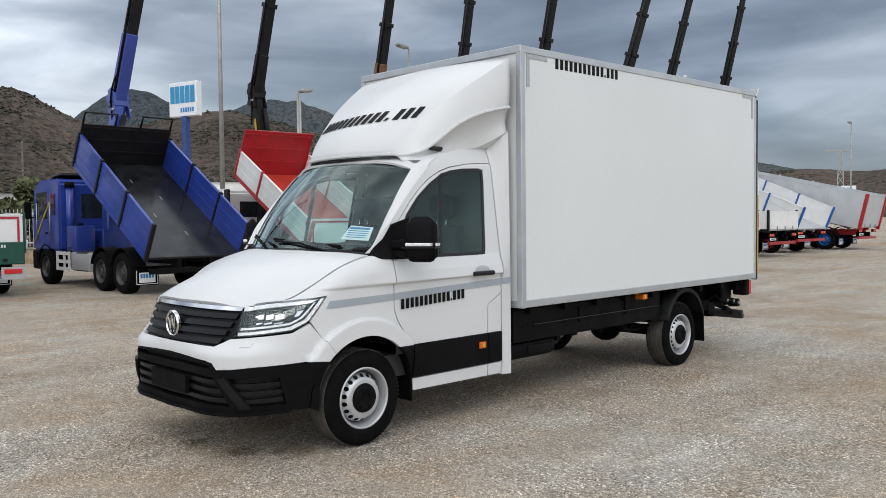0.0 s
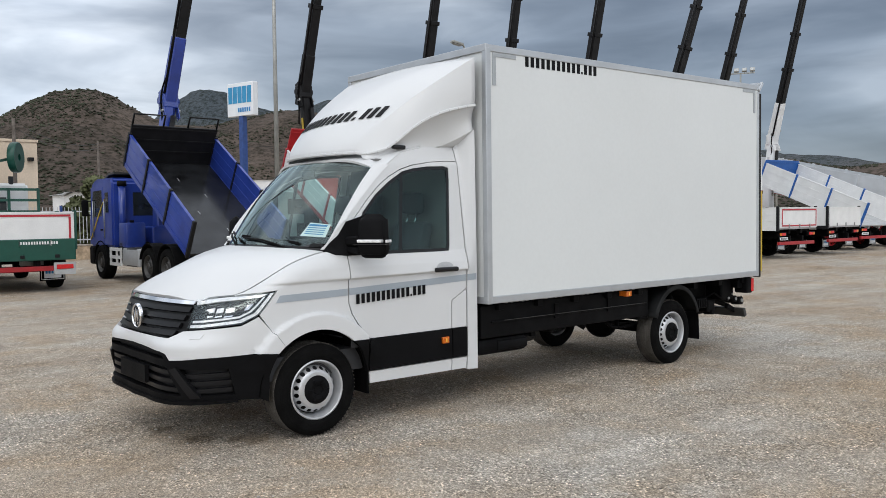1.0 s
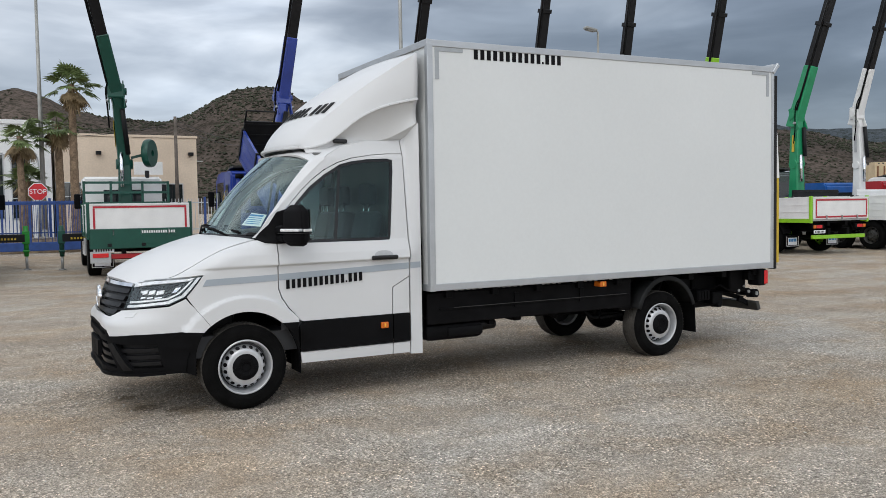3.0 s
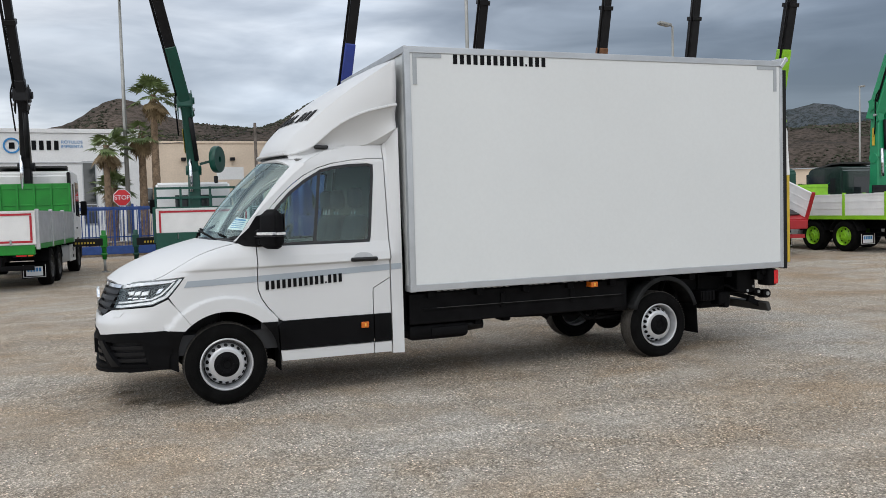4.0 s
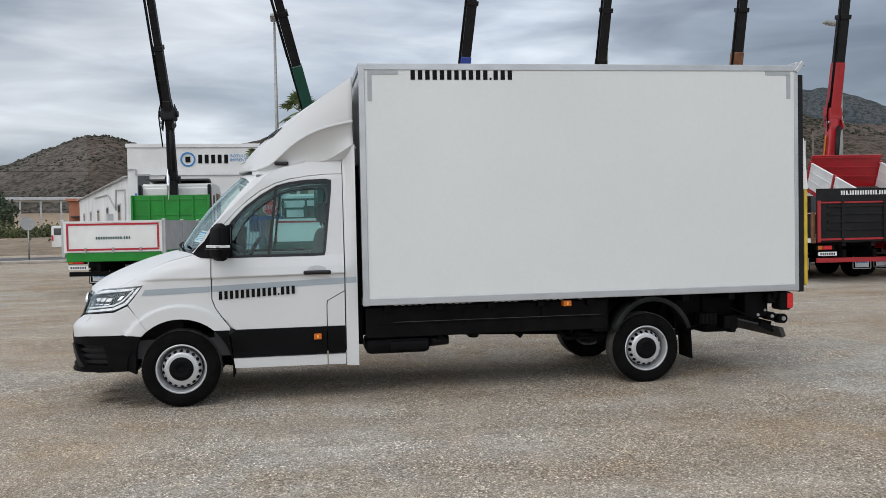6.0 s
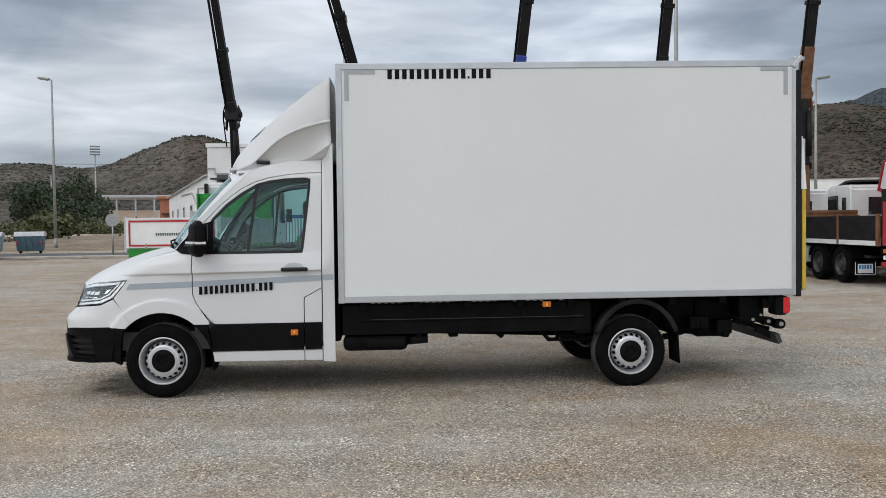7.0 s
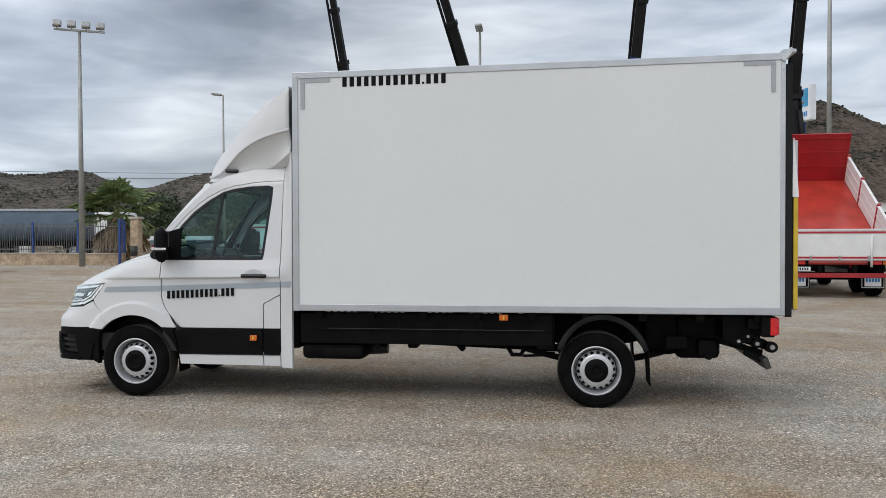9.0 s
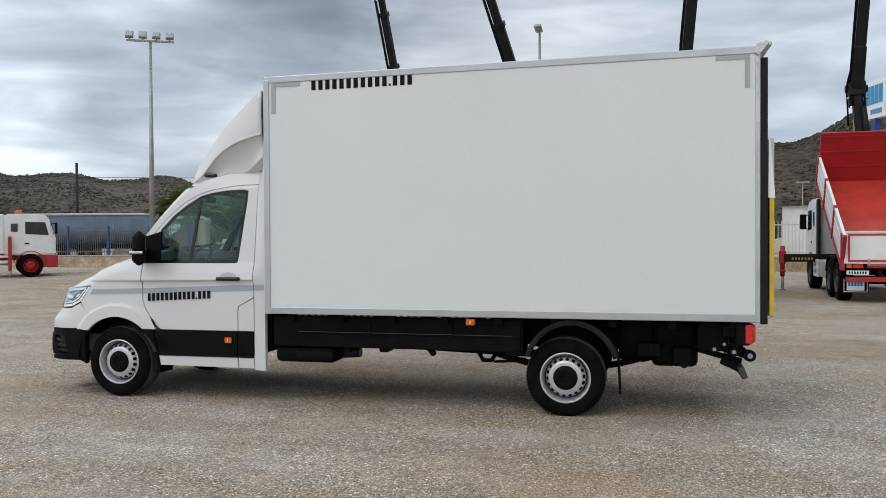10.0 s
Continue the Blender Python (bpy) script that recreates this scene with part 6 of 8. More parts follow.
    zz = bound - 0.15
    nse = 4
    for i in range(nse):
        z1 = bound + (top - bound) * (i + 1) / nse
        bm = bmesh.new()
        s = (0.30 - 0.04 * i) * k
        beam(bm, tipv(zz), tipv(z1), s, s * 1.05, 0.015, up=(0, 1, 0))
        beam(bm, tipv(z1 - 0.14), tipv(z1), s * 1.25, s * 1.3, 0.01, up=(0, 1, 0))
        part("extension", bm, arm, mb, "black telescopic boom section")
        zz = z1 - 0.3
    bm = bmesh.new()
    off = Vector((-0.20 * k, -0.12, 0))
    cyl(bm, tipv(elbow[2] + 0.2) + off, tipv(bound + 0.55 * (top - bound)) + off, 0.04, n=8)
    cyl(bm, tipv(bound + 0.2) + off * 1.3 + Vector((0.04, 0, 0)), tipv(top - 0.8) + off * 1.3 + Vector((0.04, 0, 0)), 0.028, n=8)
    part("extension_cylinder", bm, arm, mb)
    bm = bmesh.new()
    a1 = E1 + Vector((-0.22, -0.05, -0.5))
    P = spline([a1 + Vector((0.0, 0.0, -0.6)), a1 + Vector((-0.04, -0.1, 0.0)), a1 + Vector((-0.07, -0.12, 0.5)), a1 + Vector((0.02, -0.1, 0.95)), tipv(elbow[2] + 0.9) + Vector((-0.12, -0.1, 0))], 14)
    tube(bm, [tuple(p) for p in P], 0.025, 6)
    part("hose_loop", bm, RUBBER, mb)
    if drum:
        bm = lathe(bmesh.new(), [(0.10, -0.1), (0.42, -0.1), (0.44, -0.05), (0.44, 0.05), (0.42, 0.1), (0.10, 0.1), (0.10, -0.1)], 28)
        bmesh.ops.transform(bm, matrix=pose(x + 0.75, y, foot + 0.25, 0, 0, 62), verts=bm.verts[:])
        dr = part("hose_reel", close(bm), paint, base, "round green hose reel", smooth=40)
        bm = bmesh.new()
        beam(bm, (x + 0.2, y, foot + 0.1), (x + 0.75, y, foot + 0.25), 0.08, 0.08)
        part("reel_arm", bm, paint, dr)
    return base


def side_rails(lo, hw, axles, front):
    """Tanks and guard rails between the axles."""
    for sg in (-1, 1):
        y0, y1 = axles[-1] + 0.75, front - 0.75
        if y1 - y0 > 0.5:
            tk = part("side_tank", B(sg * (hw - 0.30) - 0.28, sg * (hw - 0.30) + 0.28, y0, y0 + (y1 - y0) * 0.55, 0.45, 0.95, 0.06), GREYM, lo, "grey metal tank", smooth=35)
            bm = bmesh.new()
            for zz in (0.48, 0.68, 0.90):
                beam(bm, (sg * (hw - 0.03), y0 + (y1 - y0) * 0.58, zz), (sg * (hw - 0.03), y1, zz), 0.04, 0.09)
            for yy in (y0 + (y1 - y0) * 0.60, (y0 + 3 * y1) / 4, y1 - 0.05):
                beam(bm, (sg * (hw - 0.03), yy, 0.44), (sg * (hw - 0.03), yy, 0.95), 0.05, 0.05)
            part("side_guard", bm, WHITEPL, lo, "light side guard rails")
    return lo


def lorry(name, label, xl, ty, W=2.5, axles=(1.9, 3.2), front=None, rim=DGREY, group="lorries parked in a row", turn=0.0, xc=None, cab_y=6.4, chassis=DARK, tail_paint=None, plates=2, lamp_y=0.0):
    lo = thing(name, label, "lorry", pose(xl + W / 2 if xc is None else xc, ty, -0.10, 0, 0, turn), group)
    hw = W / 2
    L = cab_y + 1.9
    for x in (-0.42, 0.42):
        part("chassis_rail", B(x - 0.04, x + 0.04, 0.25, L - 0.4, 0.72, 0.98, 0.008), chassis, lo)
    front = cab_y + 1.05 if front is None else front
    for y in (*axles, front):
        part("axle", cyl(bmesh.new(), (-hw + 0.3, y, 0.5), (hw - 0.3, y, 0.5), 0.08, n=8), DARK, lo)
        for sg in (-1, 1):
            lorry_wheel(lo, sg * (hw - 0.03), y, sg, rim)
    for sg in (-1, 1):
        for y in axles:
            bm = bmesh.new()
            rows = [[(sg * k, y + 0.60 * math.cos(radians(t)), 0.52 + 0.58 * math.sin(radians(t))) for t in range(15, 166, 15)] for k in (hw - 0.36, hw)]
            grid(bm, rows)
            mg = part("mudguard", bm, BLACKP, lo)
            so = mg.modifiers.new("thick", 'SOLIDIFY')
            so.thickness = 0.02
        fl = part("mudflap", B(sg * (hw - 0.34) - 0.30, sg * (hw - 0.34) + 0.30, axles[0] - 0.66, axles[0] - 0.645, 0.22, 0.62, 0.004), RUBBER, lo, "black mudflap with a white framed label")
        fr = bmesh.new()
        cx = sg * (hw - 0.34)
        yy = axles[0] - 0.667
        for bx in ((cx - 0.27, cx + 0.27, 0.25, 0.265), (cx - 0.27, cx - 0.255, 0.25, 0.58), (cx + 0.255, cx + 0.27, 0.25, 0.58)):
            box(fr, bx[0], bx[1], yy - 0.004, yy, bx[2], bx[3])
        part("flap_border", fr, WHITEPL, fl)
        pl2 = part("flap_label", B(cx - 0.20, cx + 0.20, yy - 0.004, yy, 0.29, 0.53), PAPER, fl, "white and blue plain label")
        bm = bmesh.new()
        for i in range(5):
            box(bm, cx - 0.17 + 0.07 * i, cx - 0.12 + 0.07 * i, yy - 0.008, yy - 0.004, 0.40, 0.50)
        part("label_bar", bm, BLUEINK, pl2)
        tl = part("tail_lamp", B(sg * (hw - 0.30) - 0.24, sg * (hw - 0.30) + 0.24, 0.02, 0.10, 0.84, 0.98, 0.01), BLACKP, lo, "rear lamp cluster")
        if plates == 0:
            bpy.data.objects.remove(tl)
            continue
        part("red_lens", B(sg * (hw - 0.34) - 0.12, sg * (hw - 0.34) + 0.12, 0.0, 0.02, 0.86, 0.96, 0.01), REDLENS, tl)
        part("amber_lens", B(sg * (hw - 0.14) - 0.06, sg * (hw - 0.14) + 0.06, 0.0, 0.02, 0.86, 0.96, 0.01), ORANGE, tl)
    part("underrun_bar", B(-hw + 0.08, hw - 0.08, 0.02, 0.12, 0.52, 0.64, 0.01), tail_paint or REDP, lo, "rear underrun bar")
    for x in (-0.42, 0.42):
        part("bar_bracket", B(x - 0.05, x + 0.05, 0.05, 0.40, 0.58, 0.85, 0.01), DARK, lo)
    if plates == 0:
        return side_rails(lo, hw, axles, front)
    pb = part("number_plate", B(-hw + 0.08, -hw + 0.58, -0.012, 0.004, 0.70, 0.80, 0.003), PAPER, lo, "white number plate with plain bars")
    bm = bmesh.new()
    for i in range(7):
        box(bm, -hw + 0.13 + 0.06 * i, -hw + 0.165 + 0.06 * i, -0.016, -0.012, 0.72, 0.78)
    part("plate_bar", bm, BLACKP, pb)
    return side_rails(lo, hw, axles, front)


def tip(a1, drop=0.0):
    """Tipping about the hinge at the tail of the bed, which lies drop lower than a flat bed's."""
    return Matrix.Translation((0, 0.1, 1.1 - drop)) @ Matrix.Rotation(radians(a1), 4, 'X') @ Matrix.Translation((0, -0.1, -1.1))


I4 = Matrix.Identity(4)

# bright green and white drop-side lorry with a black crane
lo = lorry("lorry", "green and white drop-side lorry with a raised black crane", 0, 14.3, xc=-3.7, axles=(2.3, 3.6), cab_y=7.0, front=7.8, chassis=DARK, tail_paint=DARK, turn=-5.4)
bed(lo, 2.56, 6.3, 0.80, I4, GREYM, GREYM, GREYM, GREENL, WHITEPL, nsec=3, rail=GREENL, head_h=1.72, tape=REDRIM, name_bar=GREEND, under=GREENL)
part("tail_beam", B(-1.22, 1.22, -0.02, 0.12, 0.90, 1.14, 0.02), GREENL, lo, "bright green rear beam")
for sg in (-1, 1):
    part("headboard_cheek", B(sg * 1.26 - 0.03, sg * 1.26 + 0.03, 6.12, 6.32, 1.15, 2.87, 0.01), GREENL, lo)
for k in range(4):
    part("headboard_rib", B(-0.72 + 0.48 * k - 0.03, -0.72 + 0.48 * k + 0.03, 6.22, 6.275, 1.95, 2.83, 0.005), GREENL, lo)
lorry_cab(lo, 7.0, 2.4, 3.3, WHITEPL, BLACKP)
part("cab_fairing", B(1.12, 1.21, 6.72, 7.02, 1.0, 3.25, 0.05), BLACKM, lo, "black air fairing behind the cab")
part("cab_fairing", B(-1.21, -1.12, 6.72, 7.02, 1.0, 3.25, 0.05), BLACKM, lo)
crane(lo, 6.62, BLACKM, (-0.03, -0.437), elbow=(0.09, -0.66, 5.55), foot=3.5, bound=6.0, top=12.5, legs=GREENL, thick=0.85, leg_side=(1,), reach=(-1.2, 2.15))

# dark green and white drop-side lorry with a dark green crane
lo = lorry("lorry", "dark green and white drop-side lorry with a raised green crane", 0, 15.3, xc=1.61, axles=(1.6,), cab_y=5.2, chassis=GREEND, tail_paint=REDP, turn=-3)
bed(lo, 2.5, 3.9, 0.78, I4, GREYM, WHITEPL, GREEND, GREEND, WHITEPL, nsec=2, rail=GREEND, head_h=0.85, tape=REDRIM, under=GREEND)
part("tail_beam", B(-1.25, 1.25, -0.085, 0.12, 0.78, 1.30, 0.02), GREEND, lo, "dark green rear beam")
for sg in (-1, 1):
    pn = part("lamp_panel", B(sg * 1.0 - 0.25, sg * 1.0 + 0.25, -0.03, 0.0, 0.42, 0.72, 0.01), GREYM, lo, "pale panel with a red rear lamp")
    part("red_lens", B(sg * 1.0 - 0.19, sg * 1.0 + 0.19, -0.06, -0.03, 0.56, 0.67, 0.01), REDLENS, pn)
for xx in (-0.78, 0.05, 0.82):
    part("beam_lug", B(xx - 0.05, xx + 0.05, -0.11, -0.085, 0.84, 0.92, 0.01), BLACKM, lo)
letter_bars("beam_lettering", (0.0, -0.087, 1.17), (1, 0, 0), (0, 0, 1), 0.85, 0.07, WHITEPL, lo)
bm = bmesh.new()
for zz in (2.0, 2.32, 2.62):
    beam(bm, (-1.2, 3.95, zz), (1.2, 3.95, zz), 0.07, 0.07)
for xx in (-1.2, -0.45, 0.45, 1.2):
    beam(bm, (xx, 3.95, 1.9), (xx, 3.95, 2.66), 0.07, 0.07)
part("ladder_rack", bm, GREEND, lo, "green railed headboard")
lorry_cab(lo, 5.2, 2.35, 2.85, WHITEPL, BLACKP, spoiler=False)
crane(lo, 4.5, GREEND, (-0.253, -0.464), elbow=(-0.22, -0.66, 5.35), foot=3.3, bound=6.9, top=13.0, drum=True, legs=GREEND, leg_side=(-1,), reach=(-1.85, 1.2))
bm = cyl(bmesh.new(), (0.75, 5.4, 1.2), (0.75, 5.4, 3.05), 0.07, n=10)
part("exhaust_stack", bm, BLACKM, lo)

# blue tipper lorry, its bed raised
lo = lorry("tipper_lorry", "blue tipper lorry with its scraped black bed raised", 0, 12.7, xc=5.94, turn=0.6, axles=(1.4, 2.6), cab_y=5.4, chassis=DARK, front=6.3, plates=0, tail_paint=DARK)
TB = tip(30.7, 0.1) @ Matrix.Translation((0, 0, -0.1))
bed(lo, 2.45, 4.76, 0.82, TB, WORNBED, BLUEP, BLACKM, BLACKM, None, nsec=3, rail=BLUEP, head_h=1.11, under=BLACKM)
for x0, x1 in ((-1.2, -0.35), (0.35, 1.2)):
    bm = bmesh.new()
    tube(bm, [(x0, 4.76, 2.24), (x0, 4.76, 2.58), (x1, 4.76, 2.58), (x1, 4.76, 2.24)], 0.03, 8)
    part("ladder_rack", xf(bm, TB), BLACKM, lo, "black tube rack on the headboard")
for k in range(2):
    part("tipping_ram", cyl(bmesh.new(), (0, 3.4, 0.9), tuple(TB @ Vector((0, 3.7, 1.05))), 0.10 - 0.03 * k, n=12), GALV, lo) if k == 0 else None
lorry_cab(lo, 5.35, 2.4, 2.95, BLUEP, BLACKP, stripe=YELLOW)
part("air_intake", cyl(bmesh.new(), (-0.98, 5.15, 1.1), (-0.98, 5.15, 2.7), 0.10, n=14), BLUEP, lo, "blue upright intake stack")
part("intake_cap", cyl(bmesh.new(), (-0.98, 5.15, 2.7), (-0.98, 5.15, 2.84), 0.13, n=14), BLACKP, lo)
for yy in (5.95, 6.95):
    part("grab_rail", cyl(bmesh.new(), (-1.235, yy, 1.2), (-1.235, yy, 2.3), 0.018, n=8), GALV, lo)
part("hydraulic_tank", B(-1.18, -0.62, 4.35, 4.95, 0.95, 1.65, 0.05), BLUEP, lo, "blue hydraulic tank", smooth=35)
part("tank_cap", cyl(bmesh.new(), (-0.9, 4.65, 1.65), (-0.9, 4.65, 1.72), 0.06, n=10), BLACKP, lo)
part("tool_box", B(-1.22, -0.75, 3.45, 4.25, 0.45, 0.95, 0.03), DGREY, lo, "dark steel tool box")
for k in range(9):
    y2 = 0.5 + 0.45 * k
    part("scrape_mark", xf(B(-0.55 + 0.11 * ((k * 7) % 9), -0.52 + 0.11 * ((k * 7) % 9), y2, y2 + 0.18, 1.151, 1.153), TB), GALV, lo) if k % 2 else None
crane(lo, 4.75, BLUEP, (0.078, -0.308), elbow=(0.41, 0.30, 5.2), foot=3.4, bound=7.0, top=13.5, legs=BLUEP, leg_side=(1,), reach=(-1.2, 2.88))

# red and white tipper lorry, its bed raised
lo = lorry("tipper_lorry", "white tipper lorry with its worn red bed raised", 0, 13.75, xc=11.2, turn=-3.1, axles=(1.0, 2.2), cab_y=5.3, chassis=DARK, front=5.95)
TB = tip(29, 0.1) @ Matrix.Translation((0, 0, -0.1))
bed(lo, 2.5, 4.85, 0.78, TB, REDBED, WHITEPL, REDP, REDP, WHITEPL, gate_m=Matrix.Translation((0, -0.02, -0.18)), nsec=3, rail=REDP, head_h=1.52, tape=REDRIM, under=REDP)
lorry_cab(lo, 5.3, 2.3, 2.8, WHITEPL, BLACKP, beacon=False, spoiler=False)
for sg in (-1, 1):
    part("cab_fairing", B(sg * 1.10 - 0.045, sg * 1.10 + 0.045, 5.0, 5.32, 1.0, 2.78, 0.05), BLACKM, lo, "black air fairing behind the cab")
crane(lo, 4.85, BLACKM, (0.023, -0.316), side_x=0.1, reach=(-2.15, 1.2), leg_side=(-1,), elbow=(-0.22, 0.0, 6.0), foot=3.9, bound=7.2, top=13.5, legs=REDP)
for sg in (-1, 1):
    bm = bmesh.new()
    beam(bm, (sg * 1.26, 0.0, 0.80), (sg * 1.26, 0.0, 1.72), 0.09, 0.09, 0.01)
    part("gate_post", bm, REDP, lo)
part("gate_lock", cyl(bmesh.new(), (0.75, -0.1, 0.8), (0.75, -0.1, 1.6), 0.03, n=8), WHITEPL, lo)

# black and brown drop-side lorry
lo = lorry("lorry", "black drop-side lorry with a rusty brown crane and dark tailgate", 14.2, 10.6, axles=(2.05, 3.4), cab_y=7.9, turn=-4, chassis=DARK, rim=DGREY)
bed(lo, 2.55, 6.2, 0.62, I4, BLACKM, BLACKM, BROWN, BROWN, None, nsec=3, rail=WHITEPL, head_h=0.85, under=BLACKM)
tg = part("tailgate", B(-1.25, 1.25, -0.10, -0.04, 1.05, 2.43, 0.01), BLACKM, lo, "tall dark ribbed tailgate with red edges")
for zz in (1.35, 1.55, 1.75, 1.95):
    part("rib", B(-0.98, 0.98, -0.13, -0.10, zz, zz + 0.05, 0.006), BLACKM, tg)
for x0, x1 in ((-1.25, -1.17), (1.17, 1.25), (-0.6, -0.54), (0.54, 0.60)):
    part("upright", B(x0, x1, -0.14, -0.10, 1.05, 2.12, 0.006), REDP if abs(x0) > 1 else BLACKM, tg)
part("top_strip", B(-1.17, 1.17, -0.125, -0.10, 2.05, 2.09, 0.004), REDP, tg)
part("top_strip", B(-1.17, 1.17, -0.125, -0.10, 1.10, 1.15, 0.004), REDP, tg)
part("notice", B(0.70, 0.92, -0.135, -0.128, 1.40, 1.60, 0.003), YELLOW, tg, "small yellow plate")
letter_bars("gate_lettering", (-0.62, -0.102, 2.26), (1, 0, 0), (0, 0, 1), 1.25, 0.11, WHITEPL, tg, groups=(3, 1, 11, 1, 3))
lorry_cab(lo, 7.9, 2.3, 2.75, WHITEPL, BLACKP, spoiler=False)
crane(lo, 7.3, BROWN, (0.0, -0.254), low=BLACKM, elbow=(0.10, 0.20, 5.9), foot=3.6, bound=7.4, top=13.0, legs=BROWN)

# red crane lorry with a raised white-sided bed
lo = lorry("tipper_lorry", "red and white tipper lorry with a raised red crane", 17.0, 11.6, W=2.4, axles=(1.3,), cab_y=5.9, turn=-4, chassis=REDP)
TB = tip(21)
bed(lo, 2.35, 4.4, 0.80, TB, REDP, WHITEPL, REDP, REDP, None, nsec=3, rail=REDP, head_h=1.05, under=REDP)
part("tail_beam", B(-1.18, 1.18, -0.05, 0.6, 0.80, 1.08, 0.03), REDP, lo, "red rear beam")
part("bed_lining", xf(B(-1.12, 1.12, 0.3, 4.2, 1.155, 1.20), TB), DGREY, lo)
lorry_cab(lo, 5.9, 2.35, 2.85, WHITEPL, BLACKP, beacon=False)
crane(lo, 5.1, REDP, (0.02, -0.17), side_x=0.2, elbow=(0.40, 0.40, 5.2), foot=3.4, bound=6.9, top=13.0)

# lime crane lorry
lo = lorry("lorry", "white drop-side lorry with lime green frame, wheels and crane", 21.0, 9.9, axles=(1.75, 3.1), cab_y=6.6, turn=-4, chassis=DARK, rim=LIME, tail_paint=LIME)
bed(lo, 2.5, 5.1, 0.68, I4, GREYM, WHITEPL, LIME, LIME, WHITEPL, nsec=3, rail=LIME, head_h=1.1, tape=REDRIM, under=DARK)
lorry_cab(lo, 6.6, 2.4, 2.9, GREEND, BLACKP, stripe=LIME)
crane(lo, 5.75, LIME, (-0.011, -0.243), side_x=-0.45, elbow=(0.16, 0.24, 5.1), foot=3.3, bound=7.2, top=13.5, thick=1.1)

# emerald crane lorry
lo = lorry("lorry", "white drop-side lorry with black posts and emerald crane", 25.1, 8.9, axles=(1.9, 3.2), cab_y=6.8, turn=-3, chassis=DARK, tail_paint=REDP)
bed(lo, 2.5, 5.3, 0.72, I4, GREYM, WHITEPL, BLACKM, BLACKM, WHITEPL, nsec=2, rail=WHITEPL, tape=REDRIM, under=DARK)
lorry_cab(lo, 6.8, 2.4, 2.95, mat("black_green_cab_paint", (0.012, 0.03, 0.024), 0.25, coat=0.5), BLACKP, stripe=EMER)
crane(lo, 5.9, EMER, (0.126, -0.247), side_x=-0.35, elbow=(0.05, 0.06, 5.1), foot=3.3, bound=7.0, top=13.5, thick=1.15)

# two lorries with white cranes
lo = lorry("lorry", "white drop-side lorry with a white crane and blue cab", 29.0, 9.0, axles=(1.9,), cab_y=6.7, turn=-2, chassis=DARK)
bed(lo, 2.5, 5.2, 0.72, I4, GREYM, WHITEPL, BLACKM, WHITEPL, WHITEPL, nsec=2, rail=BLACKM, under=DARK)
lorry_cab(lo, 6.7, 2.35, 2.5, BLUEST, BLACKP, spoiler=False)
crane(lo, 5.8, WHITEPL, (-0.012, -0.302), side_x=-0.3, elbow=(-0.17, 0.0, 5.3), foot=3.3, bound=7.1, top=13.5)
lo = lorry("tipper_lorry", "white tipper lorry with blue posts and a white crane", 33.2, 9.5, axles=(1.4, 2.65), cab_y=6.8, turn=-7, chassis=DARK, rim=REDP)
TB = tip(22)
bed(lo, 2.5, 5.5, 0.95, TB, GREYM, WHITEPL, BLUEST, BLUEST, None, nsec=3, rail=WHITEPL, head_h=1.1, under=GREYM)
lorry_cab(lo, 6.8, 2.35, 2.6, REDP, BLACKP, spoiler=False)
crane(lo, 6.1, WHITEPL, (-0.115, -0.337), side_x=0.86, elbow=(0.3, 0.0, 5.3), foot=3.3, bound=7.1, top=13.5, thick=1.1)
GREYT = mat("pale_aluminium_trailer", (0.55, 0.57, 0.59), 0.4, metal=0.25, var=0.08, scale=1.5)
lo = lorry("tipper_trailer", "long grey aluminium tipping trailer with red rear frame", 38.2, 8.8, axles=(1.6, 2.9, 4.2), cab_y=9.5, chassis=REDP, rim=BLUEST)
TB = tip(12.8)
bed(lo, 2.5, 9.0, 1.55, TB, GREYT, GREYT, GREYT, GREYT, GREYT, nsec=5, rail=GREYT, head_h=1.6, under=REDP)
for sg in (-1, 1):
    part("rear_post", xf(B(sg * 1.27 - 0.06, sg * 1.27 + 0.06, -0.12, 0.04, 1.0, 2.75, 0.01), TB), REDP, lo, "red rear corner post")
lorry_cab(lo, 9.5, 2.4, 2.9, WHITEPL, BLACKP)

# white and red crane lorry beyond the gate
lo = lorry("lorry", "white and red crane lorry parked by the fence", -22.7, 14.2, axles=(2.0, 3.3), cab_y=6.3, chassis=REDP, turn=0, group="lorries by the fence", rim=REDP)
lo.matrix_basis = pose(-26.68, 18.28, -0.08, 0, 0, -47)
bed(lo, 2.45, 4.7, 0.6, I4, GREYM, WHITEPL, REDP, REDP, WHITEPL, nsec=2, under=REDP)
lorry_cab(lo, 6.3, 2.4, 2.72, WHITEPL, REDP, beacon=True, spoiler=False)
part("sleeper", B(-1.19, 1.19, 5.9, 6.35, 1.0, 2.70, 0.06), WHITEPL, lo)
leg = part("stabiliser_leg", B(1.28, 1.42, 6.48, 6.62, 0.30, 1.75, 0.01), REDP, lo, "red stabiliser leg")
part("leg_foot", cyl(bmesh.new(), (1.35, 6.55, -0.02), (1.35, 6.55, 0.32), 0.05, n=10), GALV, leg)
base = part("crane_base", B(-0.5, 0.5, 4.9, 5.7, 0.9, 1.9, 0.05), REDP, lo, "folded red loader crane")
bm = bmesh.new()
beam(bm, (0, 5.4, 1.8), (0, 5.4, 3.3), 0.45, 0.45, 0.04)
beam(bm, (-0.9, 5.4, 3.2), (0.9, 5.4, 3.6), 0.4, 0.45, 0.04)
beam(bm, (0.3, 5.5, 2.4), (-0.8, 5.5, 3.9), 0.3, 0.35, 0.03)
part("folded_boom", bm, REDP, base)

